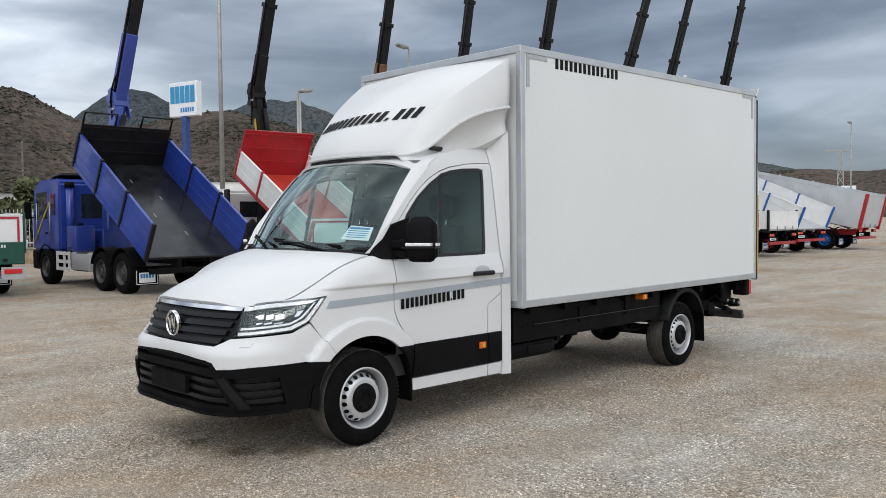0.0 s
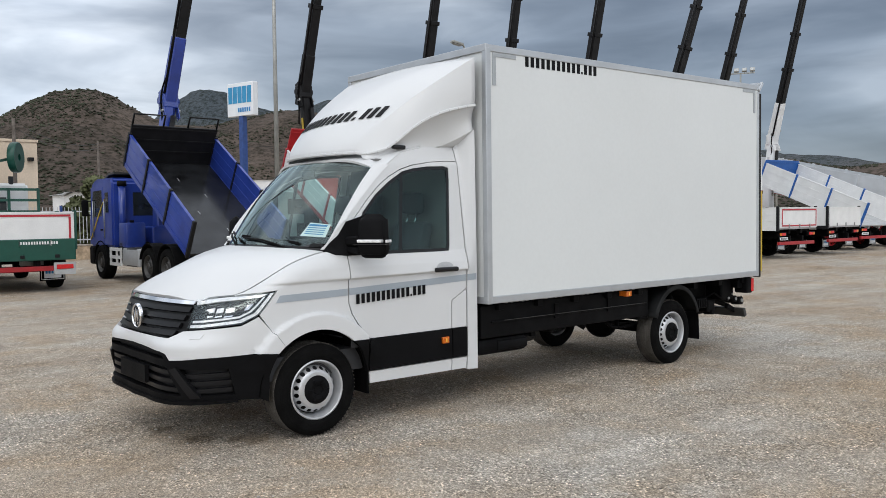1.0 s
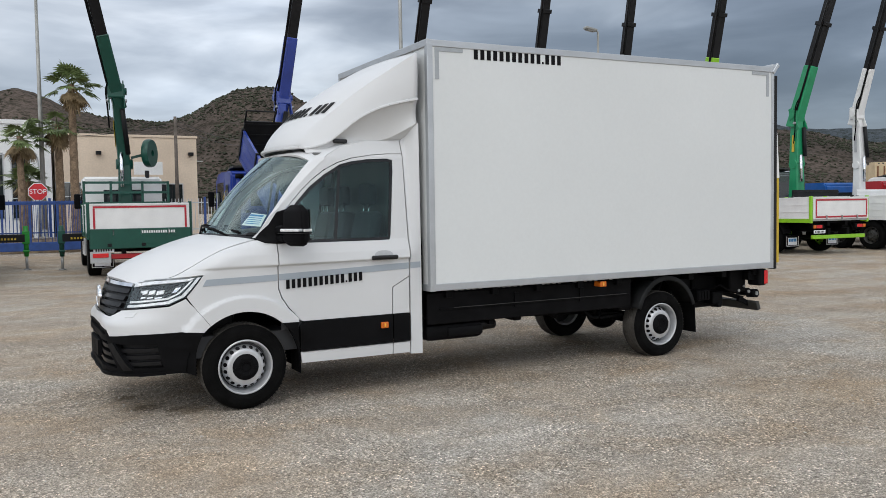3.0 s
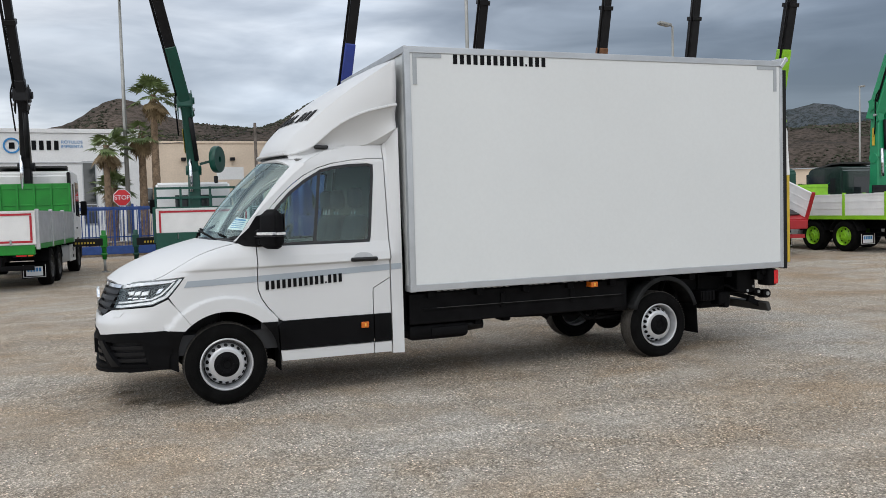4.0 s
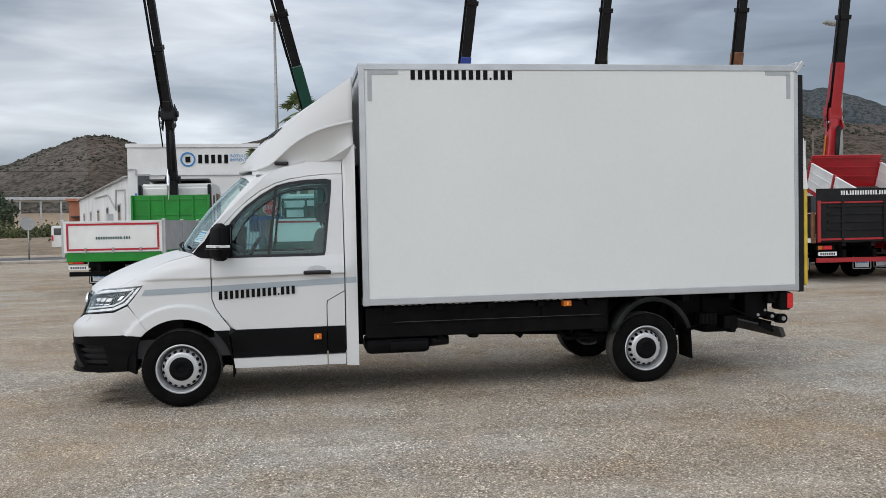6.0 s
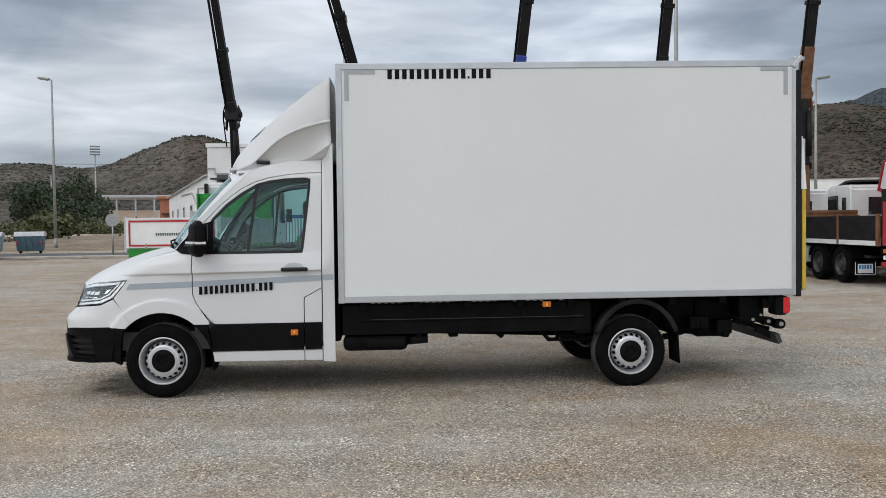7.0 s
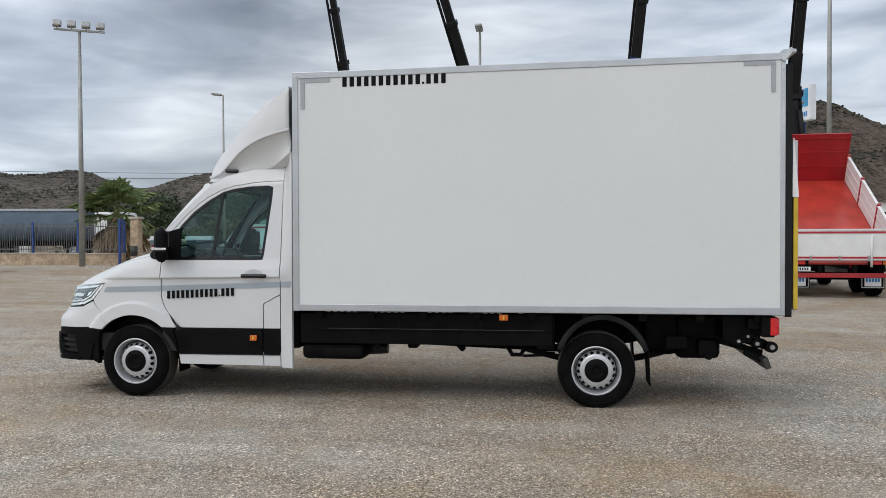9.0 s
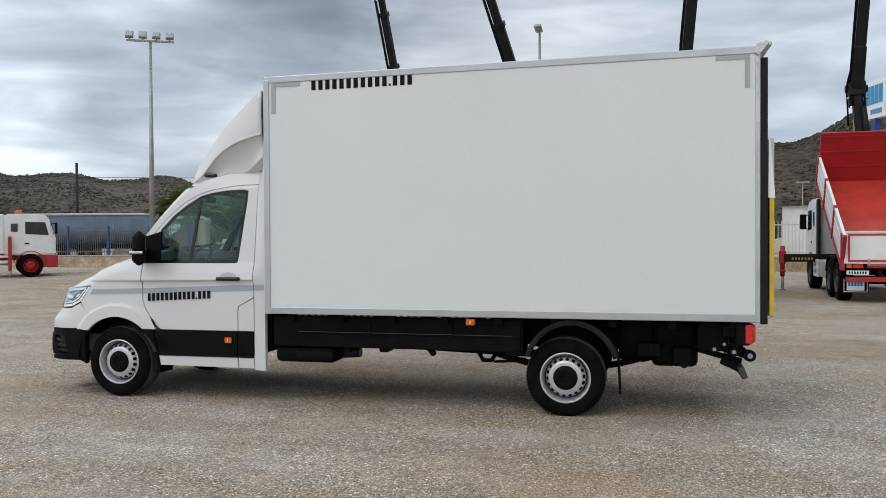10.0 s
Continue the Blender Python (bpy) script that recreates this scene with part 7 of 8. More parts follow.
# tipper trailer on the road beyond the fence
tk = thing("tipper_trailer", "blue-grey half-round tipper trailer behind a white tractor on the road", "trailer", pose(-31.1, 41.8, 0.02, 0, 0, 12), group="vehicles on the road")
TUBM = mat("blue_grey_tub_paint", (0.13, 0.18, 0.24), 0.4, var=0.15, scale=1.5, fine=0.05, bscale=20)
bm = bmesh.new()
tub = [(1.2 * math.cos(radians(t)), 2.15 + 1.05 * math.sin(radians(t))) for t in range(180, 361, 15)]
tub = [(-1.22, 3.15)] + tub + [(1.22, 3.15)]
grid(bm, [[(xx + (0.35 if xx < 0 else 0.0) * max(0.0, zz - 1.2) * -0.3, yy, zz) for yy, zz in tub] for xx in (-4.9, -2.4, 0.0, 2.4, 4.6)])
for xx in (-4.9, 4.6):
    bm.faces.new([bm.verts.new((xx - (0.105 * max(0.0, zz - 1.2) if xx < 0 else 0.0), yy, zz)) for yy, zz in tub])
part("tub", close(bm), TUBM, tk, "half-round steel tub", smooth=40)
for sg in (-1, 1):
    part("top_rail", B(-5.1, 4.65, sg * 1.24 - 0.06, sg * 1.24 + 0.06, 3.08, 3.22, 0.02), GREYM, tk)
for xx in (-4.75, -1.6, 1.5, 4.45):
    part("tub_rib", xf(lathe(bmesh.new(), [(1.22, -0.05), (1.27, -0.05), (1.27, 0.05), (1.22, 0.05)], 24), Matrix.Translation((xx, 0, 2.15)) @ Matrix.Rotation(radians(90), 4, 'Z') @ Matrix.Diagonal((1, 1, 0.86, 1))), TUBM, tk)
part("tarpaulin_roll", B(4.2, 4.9, -1.15, 1.15, 3.2, 3.55, 0.1), BLACKM, tk, "rolled black tarpaulin")
part("trailer_frame", B(-4.8, 4.6, -0.5, 0.5, 0.82, 1.12, 0.02), DARK, tk)
for xx, sides in ((-4.0, 1), (-2.65, 1), (-1.3, 1), (3.9, 1), (6.6, 1)):
    for sg in (-1, 1):
        w = lorry_wheel(tk, 0, 0, sg, STEEL)
        w.matrix_basis = pose(xx, sg * 1.15, 0.5, 0, 0, 180 if sg > 0 else 0)
bm = B(5.2, 7.3, -1.2, 1.2, 0.85, 3.0, 0.15)
cb = part("tractor_cab", bm, WHITEPL, tk, "white tractor cab", smooth=35)
for sg in (-1, 1):
    part("cab_window", B(6.05, 6.95, sg * 1.21 - 0.006, sg * 1.21 + 0.006, 1.95, 2.65, 0.003), BGLASS, cb)
part("windscreen", B(7.295, 7.31, -1.0, 1.0, 1.85, 2.75, 0.003), BGLASS, cb)
part("bumper", B(7.0, 7.4, -1.2, 1.2, 0.4, 0.9, 0.05), BLUEP, cb)
part("fifth_wheel_frame", B(3.0, 7.0, -0.5, 0.5, 0.6, 0.95), DARK, tk)


# ---- fence, gate and road ----
def fence(x0, y0, x1, y1, name, step=2.6, white=False):
    """Steel palings on a low stone wall."""
    d = Vector((x1 - x0, y1 - y0, 0))
    n = max(1, int(d.length / step))
    d /= n
    ang = math.degrees(math.atan2(d.y, d.x))
    wl = thing("boundary_wall", "low tan stone wall under the fence", "wall", kind="structure")
    bm = bmesh.new()
    beam(bm, (x0, y0, 0.28), (x1, y1, 0.28), 0.30, 0.60, 0.02)
    wall = part("stone_base", bm, STONE, wl)
    bm = bmesh.new()
    beam(bm, (x0, y0, 0.60), (x1, y1, 0.60), 0.36, 0.06, 0.01)
    part("coping", bm, CONC, wl)
    fe = thing("fence", "steel paling fence with blue posts" if not white else "light steel paling fence", "fence")
    fe.matrix_basis = pose(x0, y0, 0.62, 0, 0, ang)
    L = d.length
    for k in range(n + 1):
        part("post", B(L * k - 0.05, L * k + 0.05, -0.05, 0.05, 0, 1.62, 0.008), FENCEB, fe, "blue steel post")
    for zz in (0.18, 1.35):
        part("rail", B(0, L * n, -0.02, 0.02, zz, zz + 0.05), FENCEW if white else FENCEG if name == "west" else FENCEB, fe)
    bm = bmesh.new()
    for k in range(int(L * n / 0.14)):
        xx = 0.07 + 0.14 * k
        box(bm, xx - 0.012, xx + 0.012, -0.012, 0.012, 0.05, 1.55)
    pal = part("paling", bm, FENCEW if white else FENCEG if name == "west" else FENCEB, fe, "thin upright palings")
    pal["kind"] = "stuff"


fence(-60, 33.5, -17.9, 31.3, "west")
fence(-6.2, 30.4, 3.5, 30.2, "mid", white=False)
fence(3.5, 30.2, 12.5, 29.5, "mid_east", white=True)
fence(12.5, 29.5, 26.0, 29.0, "east", white=False)
gp = thing("gate_pillar", "tan stone gate pillar with a flat cap", "pillar", pose(-17.3, 31.4, 0))
part("shaft", B(-0.22, 0.22, -0.22, 0.22, 0, 2.35, 0.02), STONE, gp)
part("cap", B(-0.28, 0.28, -0.28, 0.28, 2.35, 2.48, 0.03), CONC, gp)
gt = thing("gate_leaf", "blue steel gate leaf standing open", "gate", pose(-18.0, 31.0, 0, 0, 0, 100))
for x in (0, 0.5):
    part("gate_stile", B(x - 0.06, x + 0.06, -0.06, 0.06, 0.05, 2.35, 0.01), FENCEB, gt)
part("gate_rail", B(0, 0.5, -0.03, 0.03, 2.2, 2.3), FENCEB, gt)
gt = thing("sliding_gate", "long blue sliding gate in front of the wall", "gate", pose(-4.5, 29.6, 0.06))
part("bottom_rail", B(0, 8.0, -0.06, 0.06, 0.05, 0.4, 0.02), FENCEB, gt, "solid blue kick plate")
part("top_rail", B(0, 8.0, -0.04, 0.04, 1.95, 2.05, 0.01), FENCEB, gt)
for k in range(9):
    part("stile", B(k - 0.04, k + 0.04, -0.04, 0.04, 0.3, 2.0, 0.006), FENCEB, gt)
bm = bmesh.new()
for k in range(62):
    box(bm, 0.07 + 0.127 * k, 0.09 + 0.127 * k, -0.015, 0.015, 0.4, 1.98)
pp = part("gate_bar", bm, FENCEB, gt)
pp["kind"] = "stuff"
bm = B(-90, 60, 37.5, 46.2, 0.004, 0.02)
tagged(part("road", bm, ASPH), "grey asphalt road beyond the yard", "road", kind="structure")
bm = B(-90, 60, 36.3, 37.45, 0.0, 0.14, 0.03)
tagged(part("pavement", bm, CONC), "pale concrete pavement with a kerb", "pavement", kind="structure")


# ---- lamp posts, sign, stop sign ----
def lamp_post(x, y, h, head=1, turn=0.0, label="tall grey street lamp with a curved head"):
    lp = thing("street_lamp", label, "lamp", pose(x, y, 0, 0, 0, turn), "street lamps")
    bm = cyl(bmesh.new(), (0, 0, 0), (0, 0, h), 0.12, 0.06, n=12)
    cyl(bm, (0, 0, 0), (0, 0, 0.9), 0.15, 0.13, n=12)
    part("pole", bm, POLEM, lp)
    if head:
        bm = bmesh.new()
        beam(bm, (0, 0, h), (0.35, 0, h + 0.08), 0.06, 0.06)
        part("arm", bm, POLEM, lp)
        bm = B(-0.40, 0.40, -0.18, 0.18, -0.07, 0.09, 0.05, pose(0.55, 0, h + 0.10, 0, -8, 0))
        part("lamp_head", bm, POLEM, lp, "flat lamp head", smooth=35)
        part("diffuser", B(-0.28, 0.28, -0.14, 0.14, -0.10, -0.065, 0.01, pose(0.55, 0, h + 0.10, 0, -8, 0)), GALV, lp)
    return lp


def flood_mast(x, y, h, turn=0.0):
    lp = thing("floodlight_mast", "tall grey mast carrying four floodlights", "lamp", pose(x, y, 0, 0, 0, turn), "floodlight masts")
    part("pole", cyl(bmesh.new(), (0, 0, 0), (0, 0, h), 0.15, 0.07, n=12), POLEM, lp)
    part("cross_arm", B(-1.15, 1.15, -0.05, 0.05, h - 0.05, h + 0.05, 0.01), POLEM, lp)
    for xx in (-1.0, -0.35, 0.3, 0.95):
        fl = part("floodlight", B(-0.20, 0.20, -0.10, 0.10, -0.17, 0.17, 0.03, pose(xx, -0.08, h + 0.27, -25, 0, 0)), POLEM, lp, "square floodlight")
        part("lens", B(-0.16, 0.16, -0.115, -0.10, -0.13, 0.13, 0.005, pose(xx, -0.08, h + 0.27, -25, 0, 0)), GALV, fl)
        part("yoke", B(xx - 0.03, xx + 0.03, -0.03, 0.03, h + 0.03, h + 0.2), POLEM, fl)


lamp_post(0.2, 33.4, 11.7, turn=-90)
lamp_post(23.3, 33.5, 8.8, turn=0)
lamp_post(29.4, 30.9, 11.6, turn=180)
lamp_post(29.1, 41.6, 10.4, turn=10)
lamp_post(-22.1, 54.2, 12.5, turn=180)
lamp_post(65.4, 49.8, 12.0, turn=20)
lamp_post(63.7, 31.7, 12.0, turn=160)
lamp_post(82, 40, 10.2, turn=10)
lamp_post(100, 31, 12.3, turn=180)
lamp_post(15.2, 27.7, 17.0, head=0, label="tall bare grey mast behind the lorries")
flood_mast(-19.2, 29.6, 11.6, turn=28)
flood_mast(63, 33, 13.6, turn=-60)
sp = thing("street_lamp", "small distant double street lamp", "lamp", pose(40, 190, 0), "street lamps")
part("pole", cyl(bmesh.new(), (0, 0, 0), (0, 0, 13), 0.14, 0.07, n=8), POLEM, sp)
part("lamp_head", B(-1.4, 1.4, -0.2, 0.2, 12.9, 13.2, 0.05), POLEM, sp)

sg = thing("totem_sign", "white lit sign box on a blue pole", "sign", pose(14.8, 30.2, 0, 0, 0, -75))
part("pole", B(-0.14, 0.14, -0.14, 0.14, 0, 6.6, 0.02), FENCEB, sg, "square blue pole")
cs = part("sign_box", B(-0.90, 0.90, -0.16, 0.16, 6.45, 8.02, 0.03), PAPER, sg, "white sign face with blue bars")
for i in range(5):
    part("blue_bar", B(-0.80 + 0.325 * i, -0.52 + 0.325 * i, -0.174, -0.162, 7.06, 7.84), SIGNB, cs)
for i in range(6):
    part("small_bar", B(-0.14 + 0.15 * i, -0.04 + 0.15 * i, -0.174, -0.162, 6.64, 6.84), BLUEINK, cs)

st = thing("stop_sign", "red octagonal stop sign on a thin post", "sign", pose(-0.12, 31.0, 0))
part("post", cyl(bmesh.new(), (0, 0, 0), (0, 0, 2.9), 0.03, n=8), GALV, st)
bm = cyl(bmesh.new(), (0, -0.03, 2.52), (0, -0.05, 2.52), 0.36, n=8)
xf(bm, Matrix.Translation((0, 0, 2.52)) @ Matrix.Rotation(radians(22.5), 4, 'Y') @ Matrix.Translation((0, 0, -2.52)))
pl8 = part("plate", bm, SIGNRED, st)
bm = cyl(bmesh.new(), (0, -0.026, 2.52), (0, -0.032, 2.52), 0.39, n=8)
xf(bm, Matrix.Translation((0, 0, 2.52)) @ Matrix.Rotation(radians(22.5), 4, 'Y') @ Matrix.Translation((0, 0, -2.52)))
part("white_rim", bm, PAPER, st)
words("STOP", 0.27, PAPER, pl8, Matrix.Translation((0, -0.058, 2.52)) @ Matrix.Rotation(radians(90), 4, 'X'))


# ---- buildings ----
def wall_window(parent, x, z0, z1, w, y, glassmat=BGLASS):
    wd = part("window", B(x - w / 2 - 0.06, x + w / 2 + 0.06, y - 0.05, y + 0.1, z0 - 0.06, z1 + 0.06, 0.01), GREYM, parent, "tall dark window")
    part("pane", B(x - w / 2, x + w / 2, y - 0.06, y - 0.045, z0, z1), glassmat, wd)
    part("mullion", B(x - w / 2, x + w / 2, y - 0.075, y - 0.055, z0 + (z1 - z0) * 0.30, z0 + (z1 - z0) * 0.30 + 0.06), GREYM, wd)
    return wd


bd = thing("workshop_building", "white rendered workshop with tall dark windows", "building", pose(-9.3, 46.0, 0, 0, 0, 1))
part("wall", B(0, 10.6, 0, 12, 0, 6.75, 0.02), WALLW, bd)
part("parapet", B(-0.08, 10.68, -0.08, 12.08, 6.75, 7.0, 0.02), WALLW, bd)
for x, w in ((0.95, 0.70), (7.72, 0.66), (8.90, 0.75)):
    wall_window(bd, x, 1.35, 5.05, w, 0)
wall_window(bd, 3.6, 0.1, 3.0, 1.3, 0)
# round mark and nameplate bars
bm = lathe(bmesh.new(), [(0.36, 0), (0.36, -0.03), (0.46, -0.03), (0.46, 0)], 28)
part("round_mark", close(xf(bm, pose(3.65, -0.02, 6.0))), BLUEINK, bd, "blue ring mark")
part("mark_core", B(3.50, 3.80, -0.04, -0.01, 5.82, 6.18, 0.02), LETTER, bd)
letter_bars("name_bars", (4.2, -0.004, 5.75), (1, 0, 0), (0, 0, 1), 2.0, 0.55, LETTER, bd, groups=(5,), out=0.03, label="black company name as bars")
words("RÓTULOS\nIMPRENTA", 0.26, BLUEINK, bd, Matrix.Translation((6.85, -0.02, 6.08)) @ Matrix.Rotation(radians(90), 4, 'X'), label="blue lettering on the wall")
part("small_mark", B(0.4, 0.9, -0.03, 0.0, 3.4, 3.9, 0.02), BLUEINK, bd)
pipe = bmesh.new()
tube(pipe, [(0.0, -0.06, 5.4), (0.5, -0.06, 5.4), (0.5, -0.06, 5.0), (9.8, -0.06, 5.0), (9.9, -0.06, 4.6), (9.9, -0.06, 0.2)], 0.04, 6)
part("drain_pipe", pipe, GREYM, bd)
# long side wing going back from the corner
wg = thing("workshop_wing", "long white workshop wing with small windows and pipes", "building", pose(-9.4, 46.4, 0, 0, 0, 107.3))
part("wall", B(0, 44, -10, 0, 0, 5.0, 0.02), WALLW, wg)
rf = bmesh.new()
rows = [[(-0.2, 0.25, 5.0), (44.2, 0.25, 5.0)], [(-0.2, -5, 5.7), (44.2, -5, 5.7)], [(-0.2, -10.25, 5.0), (44.2, -10.25, 5.0)]]
grid(rf, rows)
ro = part("roof", close(rf), GREYM, wg, "low grey sheet roof")
so = ro.modifiers.new("thick", 'SOLIDIFY')
so.thickness = 0.08
for k in range(5):
    wd = part("window", B(4 + 8 * k, 5.6 + 8 * k, -0.05, 0.06, 2.2, 3.4, 0.01), GREYM, wg)
    part("pane", B(4.1 + 8 * k, 5.5 + 8 * k, 0.062, 0.07, 2.3, 3.3), BGLASS, wd)
tb = bmesh.new()
tube(tb, [(1.0, 0.08, 0.5), (1.0, 0.08, 4.2), (6, 0.08, 4.4), (6.4, 0.08, 3.0), (12, 0.08, 4.3), (24, 0.08, 4.5)], 0.05, 6)
part("pipe_run", tb, GREYM, wg)
part("air_unit", B(9.0, 9.9, 0.0, 0.4, 2.0, 2.8, 0.03), GREYM, wg)
rb = thing("terracotta_house", "small terracotta building with a dark awning", "building", pose(-24.5, 92, 0, 0, 0, 10))
part("wall", B(0, 6, 0, 8, 0, 5.0, 0.02), BRICKR, rb)
part("roof", B(-0.3, 6.3, -0.3, 8.3, 5.0, 5.3, 0.03), BRICKR, rb)
aw = bmesh.new()
beam(aw, (0.3, -1.0, 3.2), (5.7, -1.0, 3.2), 2.0, 0.15)
part("awning", aw, DGREY, rb)
wall_window(rb, 2.0, 1.0, 2.5, 1.0, 0)

bg = thing("beige_warehouse", "beige rendered warehouse with barred windows", "building", pose(1.5, 46.6, 0, 0, 0, -1))
part("wall", B(0, 8.2, 0, 14, 0, 6.2, 0.02), WALLB, bg)
part("coping", B(-0.06, 8.26, -0.06, 14.06, 6.2, 6.35, 0.01), WALLB, bg)
for x, z0, z1, w in ((1.0, 2.2, 3.4, 1.9), (3.6, 1.4, 3.3, 1.7), (6.4, 1.4, 3.3, 1.7)):
    wd = wall_window(bg, x, z0, z1, w, 0)
    for i in range(7):
        part("bar", B(x - w / 2 + w * (i + 0.5) / 7 - 0.012, x - w / 2 + w * (i + 0.5) / 7 + 0.012, -0.10, -0.08, z0, z1), BLACKM, wd)
for x in (2.4, 5.4, 7.8):
    part("wall_lamp", B(x - 0.15, x + 0.15, -0.35, 0, 5.1, 5.3, 0.02), BLACKM, bg)
part("plaster_patch", B(4.4, 6.1, -0.012, 0.0, 3.9, 4.7, 0.003), WALLW, bg)


def shed(x, y, w, d, h, turn, wallm, label, pitch=1.0, wins=0):
    s = thing("warehouse", label, "building", pose(x, y, 0, 0, 0, turn), "distant sheds")
    part("wall", B(0, w, 0, d, 0, h, 0.02), wallm, s)
    bm = bmesh.new()
    grid(bm, [[(-0.3, -0.3, h), (w + 0.3, -0.3, h)], [(-0.3, d / 2, h + pitch), (w + 0.3, d / 2, h + pitch)], [(-0.3, d + 0.3, h), (w + 0.3, d + 0.3, h)]])
    for xx in (-0.3, w + 0.3):
        bm.faces.new([bm.verts.new(p) for p in ((xx, -0.3, h), (xx, d / 2, h + pitch), (xx, d + 0.3, h))])
    part("roof", bm, GREYM, s, "pale sheet roof")
    for k in range(wins):
        xx = w * (k + 0.5) / wins
        wd = part("window", B(xx - 0.7, xx + 0.7, -0.05, 0.05, h * 0.35, h * 0.62, 0.01), GREYM, s)
        part("pane", B(xx - 0.6, xx + 0.6, -0.06, -0.045, h * 0.38, h * 0.6), BGLASS, wd)
    return s


shed(16, 62, 16, 12, 3.8, -12, WALLW, "low white shed with a pale roof", wins=3, pitch=0.2)
shed(53.4, 111, 26, 10, 7.4, -27, WALLW, "row of white terraced houses at the foot of the hill", wins=11, pitch=0.15)
shed(41.2, 77.9, 16.4, 9, 4.1, -29, WALLB, "low beige works building", wins=4, pitch=0.1)
shed(56.6, 67.6, 22, 10, 4.75, -43, WALLB, "long low beige warehouse", wins=0, pitch=0.25)
shed(20, 70, 14, 10, 4.0, 5, WALLW, "white shed behind the fence", pitch=0.2, wins=2)
shed(-44.9, 67.0, 7.2, 8, 3.75, 30, WALLB, "low beige house behind the palm", wins=0, pitch=0.1)
# white half-round store
gh = thing("vaulted_store", "white half-round store behind the fence", "building", pose(-39.0, 52.0, 0, 0, 0, 33))
bm = cyl(bmesh.new(), (0, 0, 1.9), (0, 6, 1.9), 1.35, n=28)
for v in bm.verts:
    if v.co.z < 1.9:
        v.co.z = 0
part("shell", bm, WALLW, gh, smooth=40)
part("door", B(-0.6, 0.6, -0.03, 0.02, 0, 2.2, 0.01), DGREY, gh)

# cream silo block with its stair tower
sb = thing("silo_block", "cream ribbed silo block with a small stair tower", "building", pose(204.5, 132.9, 0, 0, 0, -33), "distant sheds")
part("wall", B(0, 9.6, 0, 8, 0, 11.0, 0.05), CREAM, sb)
part("stair_tower", B(4.6, 8.0, 0.5, 4, 11.0, 13.2, 0.05), CREAM, sb)
part("head_house", B(0.2, 4.4, 0.5, 4, 11.0, 11.7, 0.05), CREAM, sb)
for k in range(6):
    part("rib", B(0.6 + 1.65 * k, 0.9 + 1.65 * k, -0.25, 0.05, 0, 10.6), BROWN, sb)
for k in range(3):
    part("vent", B(1.0 + 1.1 * k, 1.4 + 1.1 * k, 0.42, 0.55, 11.2, 11.5), DGREY, sb)
# lattice pylon and the white board below it
py = thing("lattice_pylon", "grey lattice power pylon with a single cross arm", "pylon", pose(137.1, 45.7, 0, 0, 0, -70))
for sx2 in (-1, 1):
    for sy2 in (-1, 1):
        bm = bmesh.new()
        beam(bm, (0.75 * sx2, 0.75 * sy2, 0), (0.22 * sx2, 0.22 * sy2, 11.8), 0.14, 0.14)
        part("leg", bm, POLEM, py)
for k in range(8):
    z0, z1 = 1.2 + 1.3 * k, 2.5 + 1.3 * k
    a0, a1 = 0.75 - 0.045 * z0, 0.75 - 0.045 * z1
    bm = bmesh.new()
    for q in (-1, 1):
        beam(bm, (-a0, q * a0, z0), (a1, q * a1, z1), 0.09, 0.09)
        beam(bm, (a0, q * a0, z0), (-a1, q * a1, z1), 0.09, 0.09)
    part("bracing", bm, POLEM, py)
part("cross_arm", B(-2.3, 1.2, -0.15, 0.15, 11.7, 11.95, 0.02), POLEM, py)
wb = thing("site_board", "white board on two posts beyond the yard", "sign", pose(110.5, 35.0, 0, 0, 0, -70))
part("board", B(-0.9, 0.9, -0.05, 0.05, 3.4, 5.3, 0.02), PAPER, wb)
for sx2 in (-0.8, 0.8):
    part("post", B(sx2 - 0.06, sx2 + 0.06, 0.05, 0.17, 0, 5.2), GALV, wb)
for k in range(3):
    part("text_bar", B(-0.6, 0.5 - 0.2 * k, -0.062, -0.05, 4.75 - 0.4 * k, 4.9 - 0.4 * k), BLUEINK, wb)

# grandstand roof and floodlight towers of a sports ground
gs = thing("grandstand", "pale grandstand with a thin roof on columns", "building", pose(-39.2, 114.2, 0, 0, 0, 15))
part("terrace", B(0, 13.5, 2, 8, 0, 4.2, 0.1), WALLB, gs)
part("roof", B(-0.4, 14, 0, 9, 6.0, 6.4, 0.05), GREYM, gs)
for k in range(6):
    part("column", B(k * 2.6 - 0.12, k * 2.6 + 0.12, 0.4, 0.64, 0, 6.1), GREYM, gs)
for x, y, h, turn in ((-71.2, 209, 20.4, 20), (-84.3, 214.5, 16.0, 72)):
    tw = thing("stadium_light", "tall stadium floodlight tower", "lamp", pose(x, y, 0, 0, 0, turn), "stadium lights")
    part("tower", cyl(bmesh.new(), (0, 0, 0), (0, 0, h), 0.26, 0.16, n=8), POLEM, tw)
    bm = bmesh.new()
    for r in range(4):
        box(bm, -1.15, 1.15, -0.1, 0.1, h - 0.2 + r * 0.68, h - 0.1 + r * 0.68)
        for c in range(5):
            box(bm, -1.1 + c * 0.48, -0.8 + c * 0.48, -0.35, -0.1, h - 0.1 + r * 0.68, h + 0.14 + r * 0.68, 0.03)
    part("lamp_rack", bm, DGREY, tw)

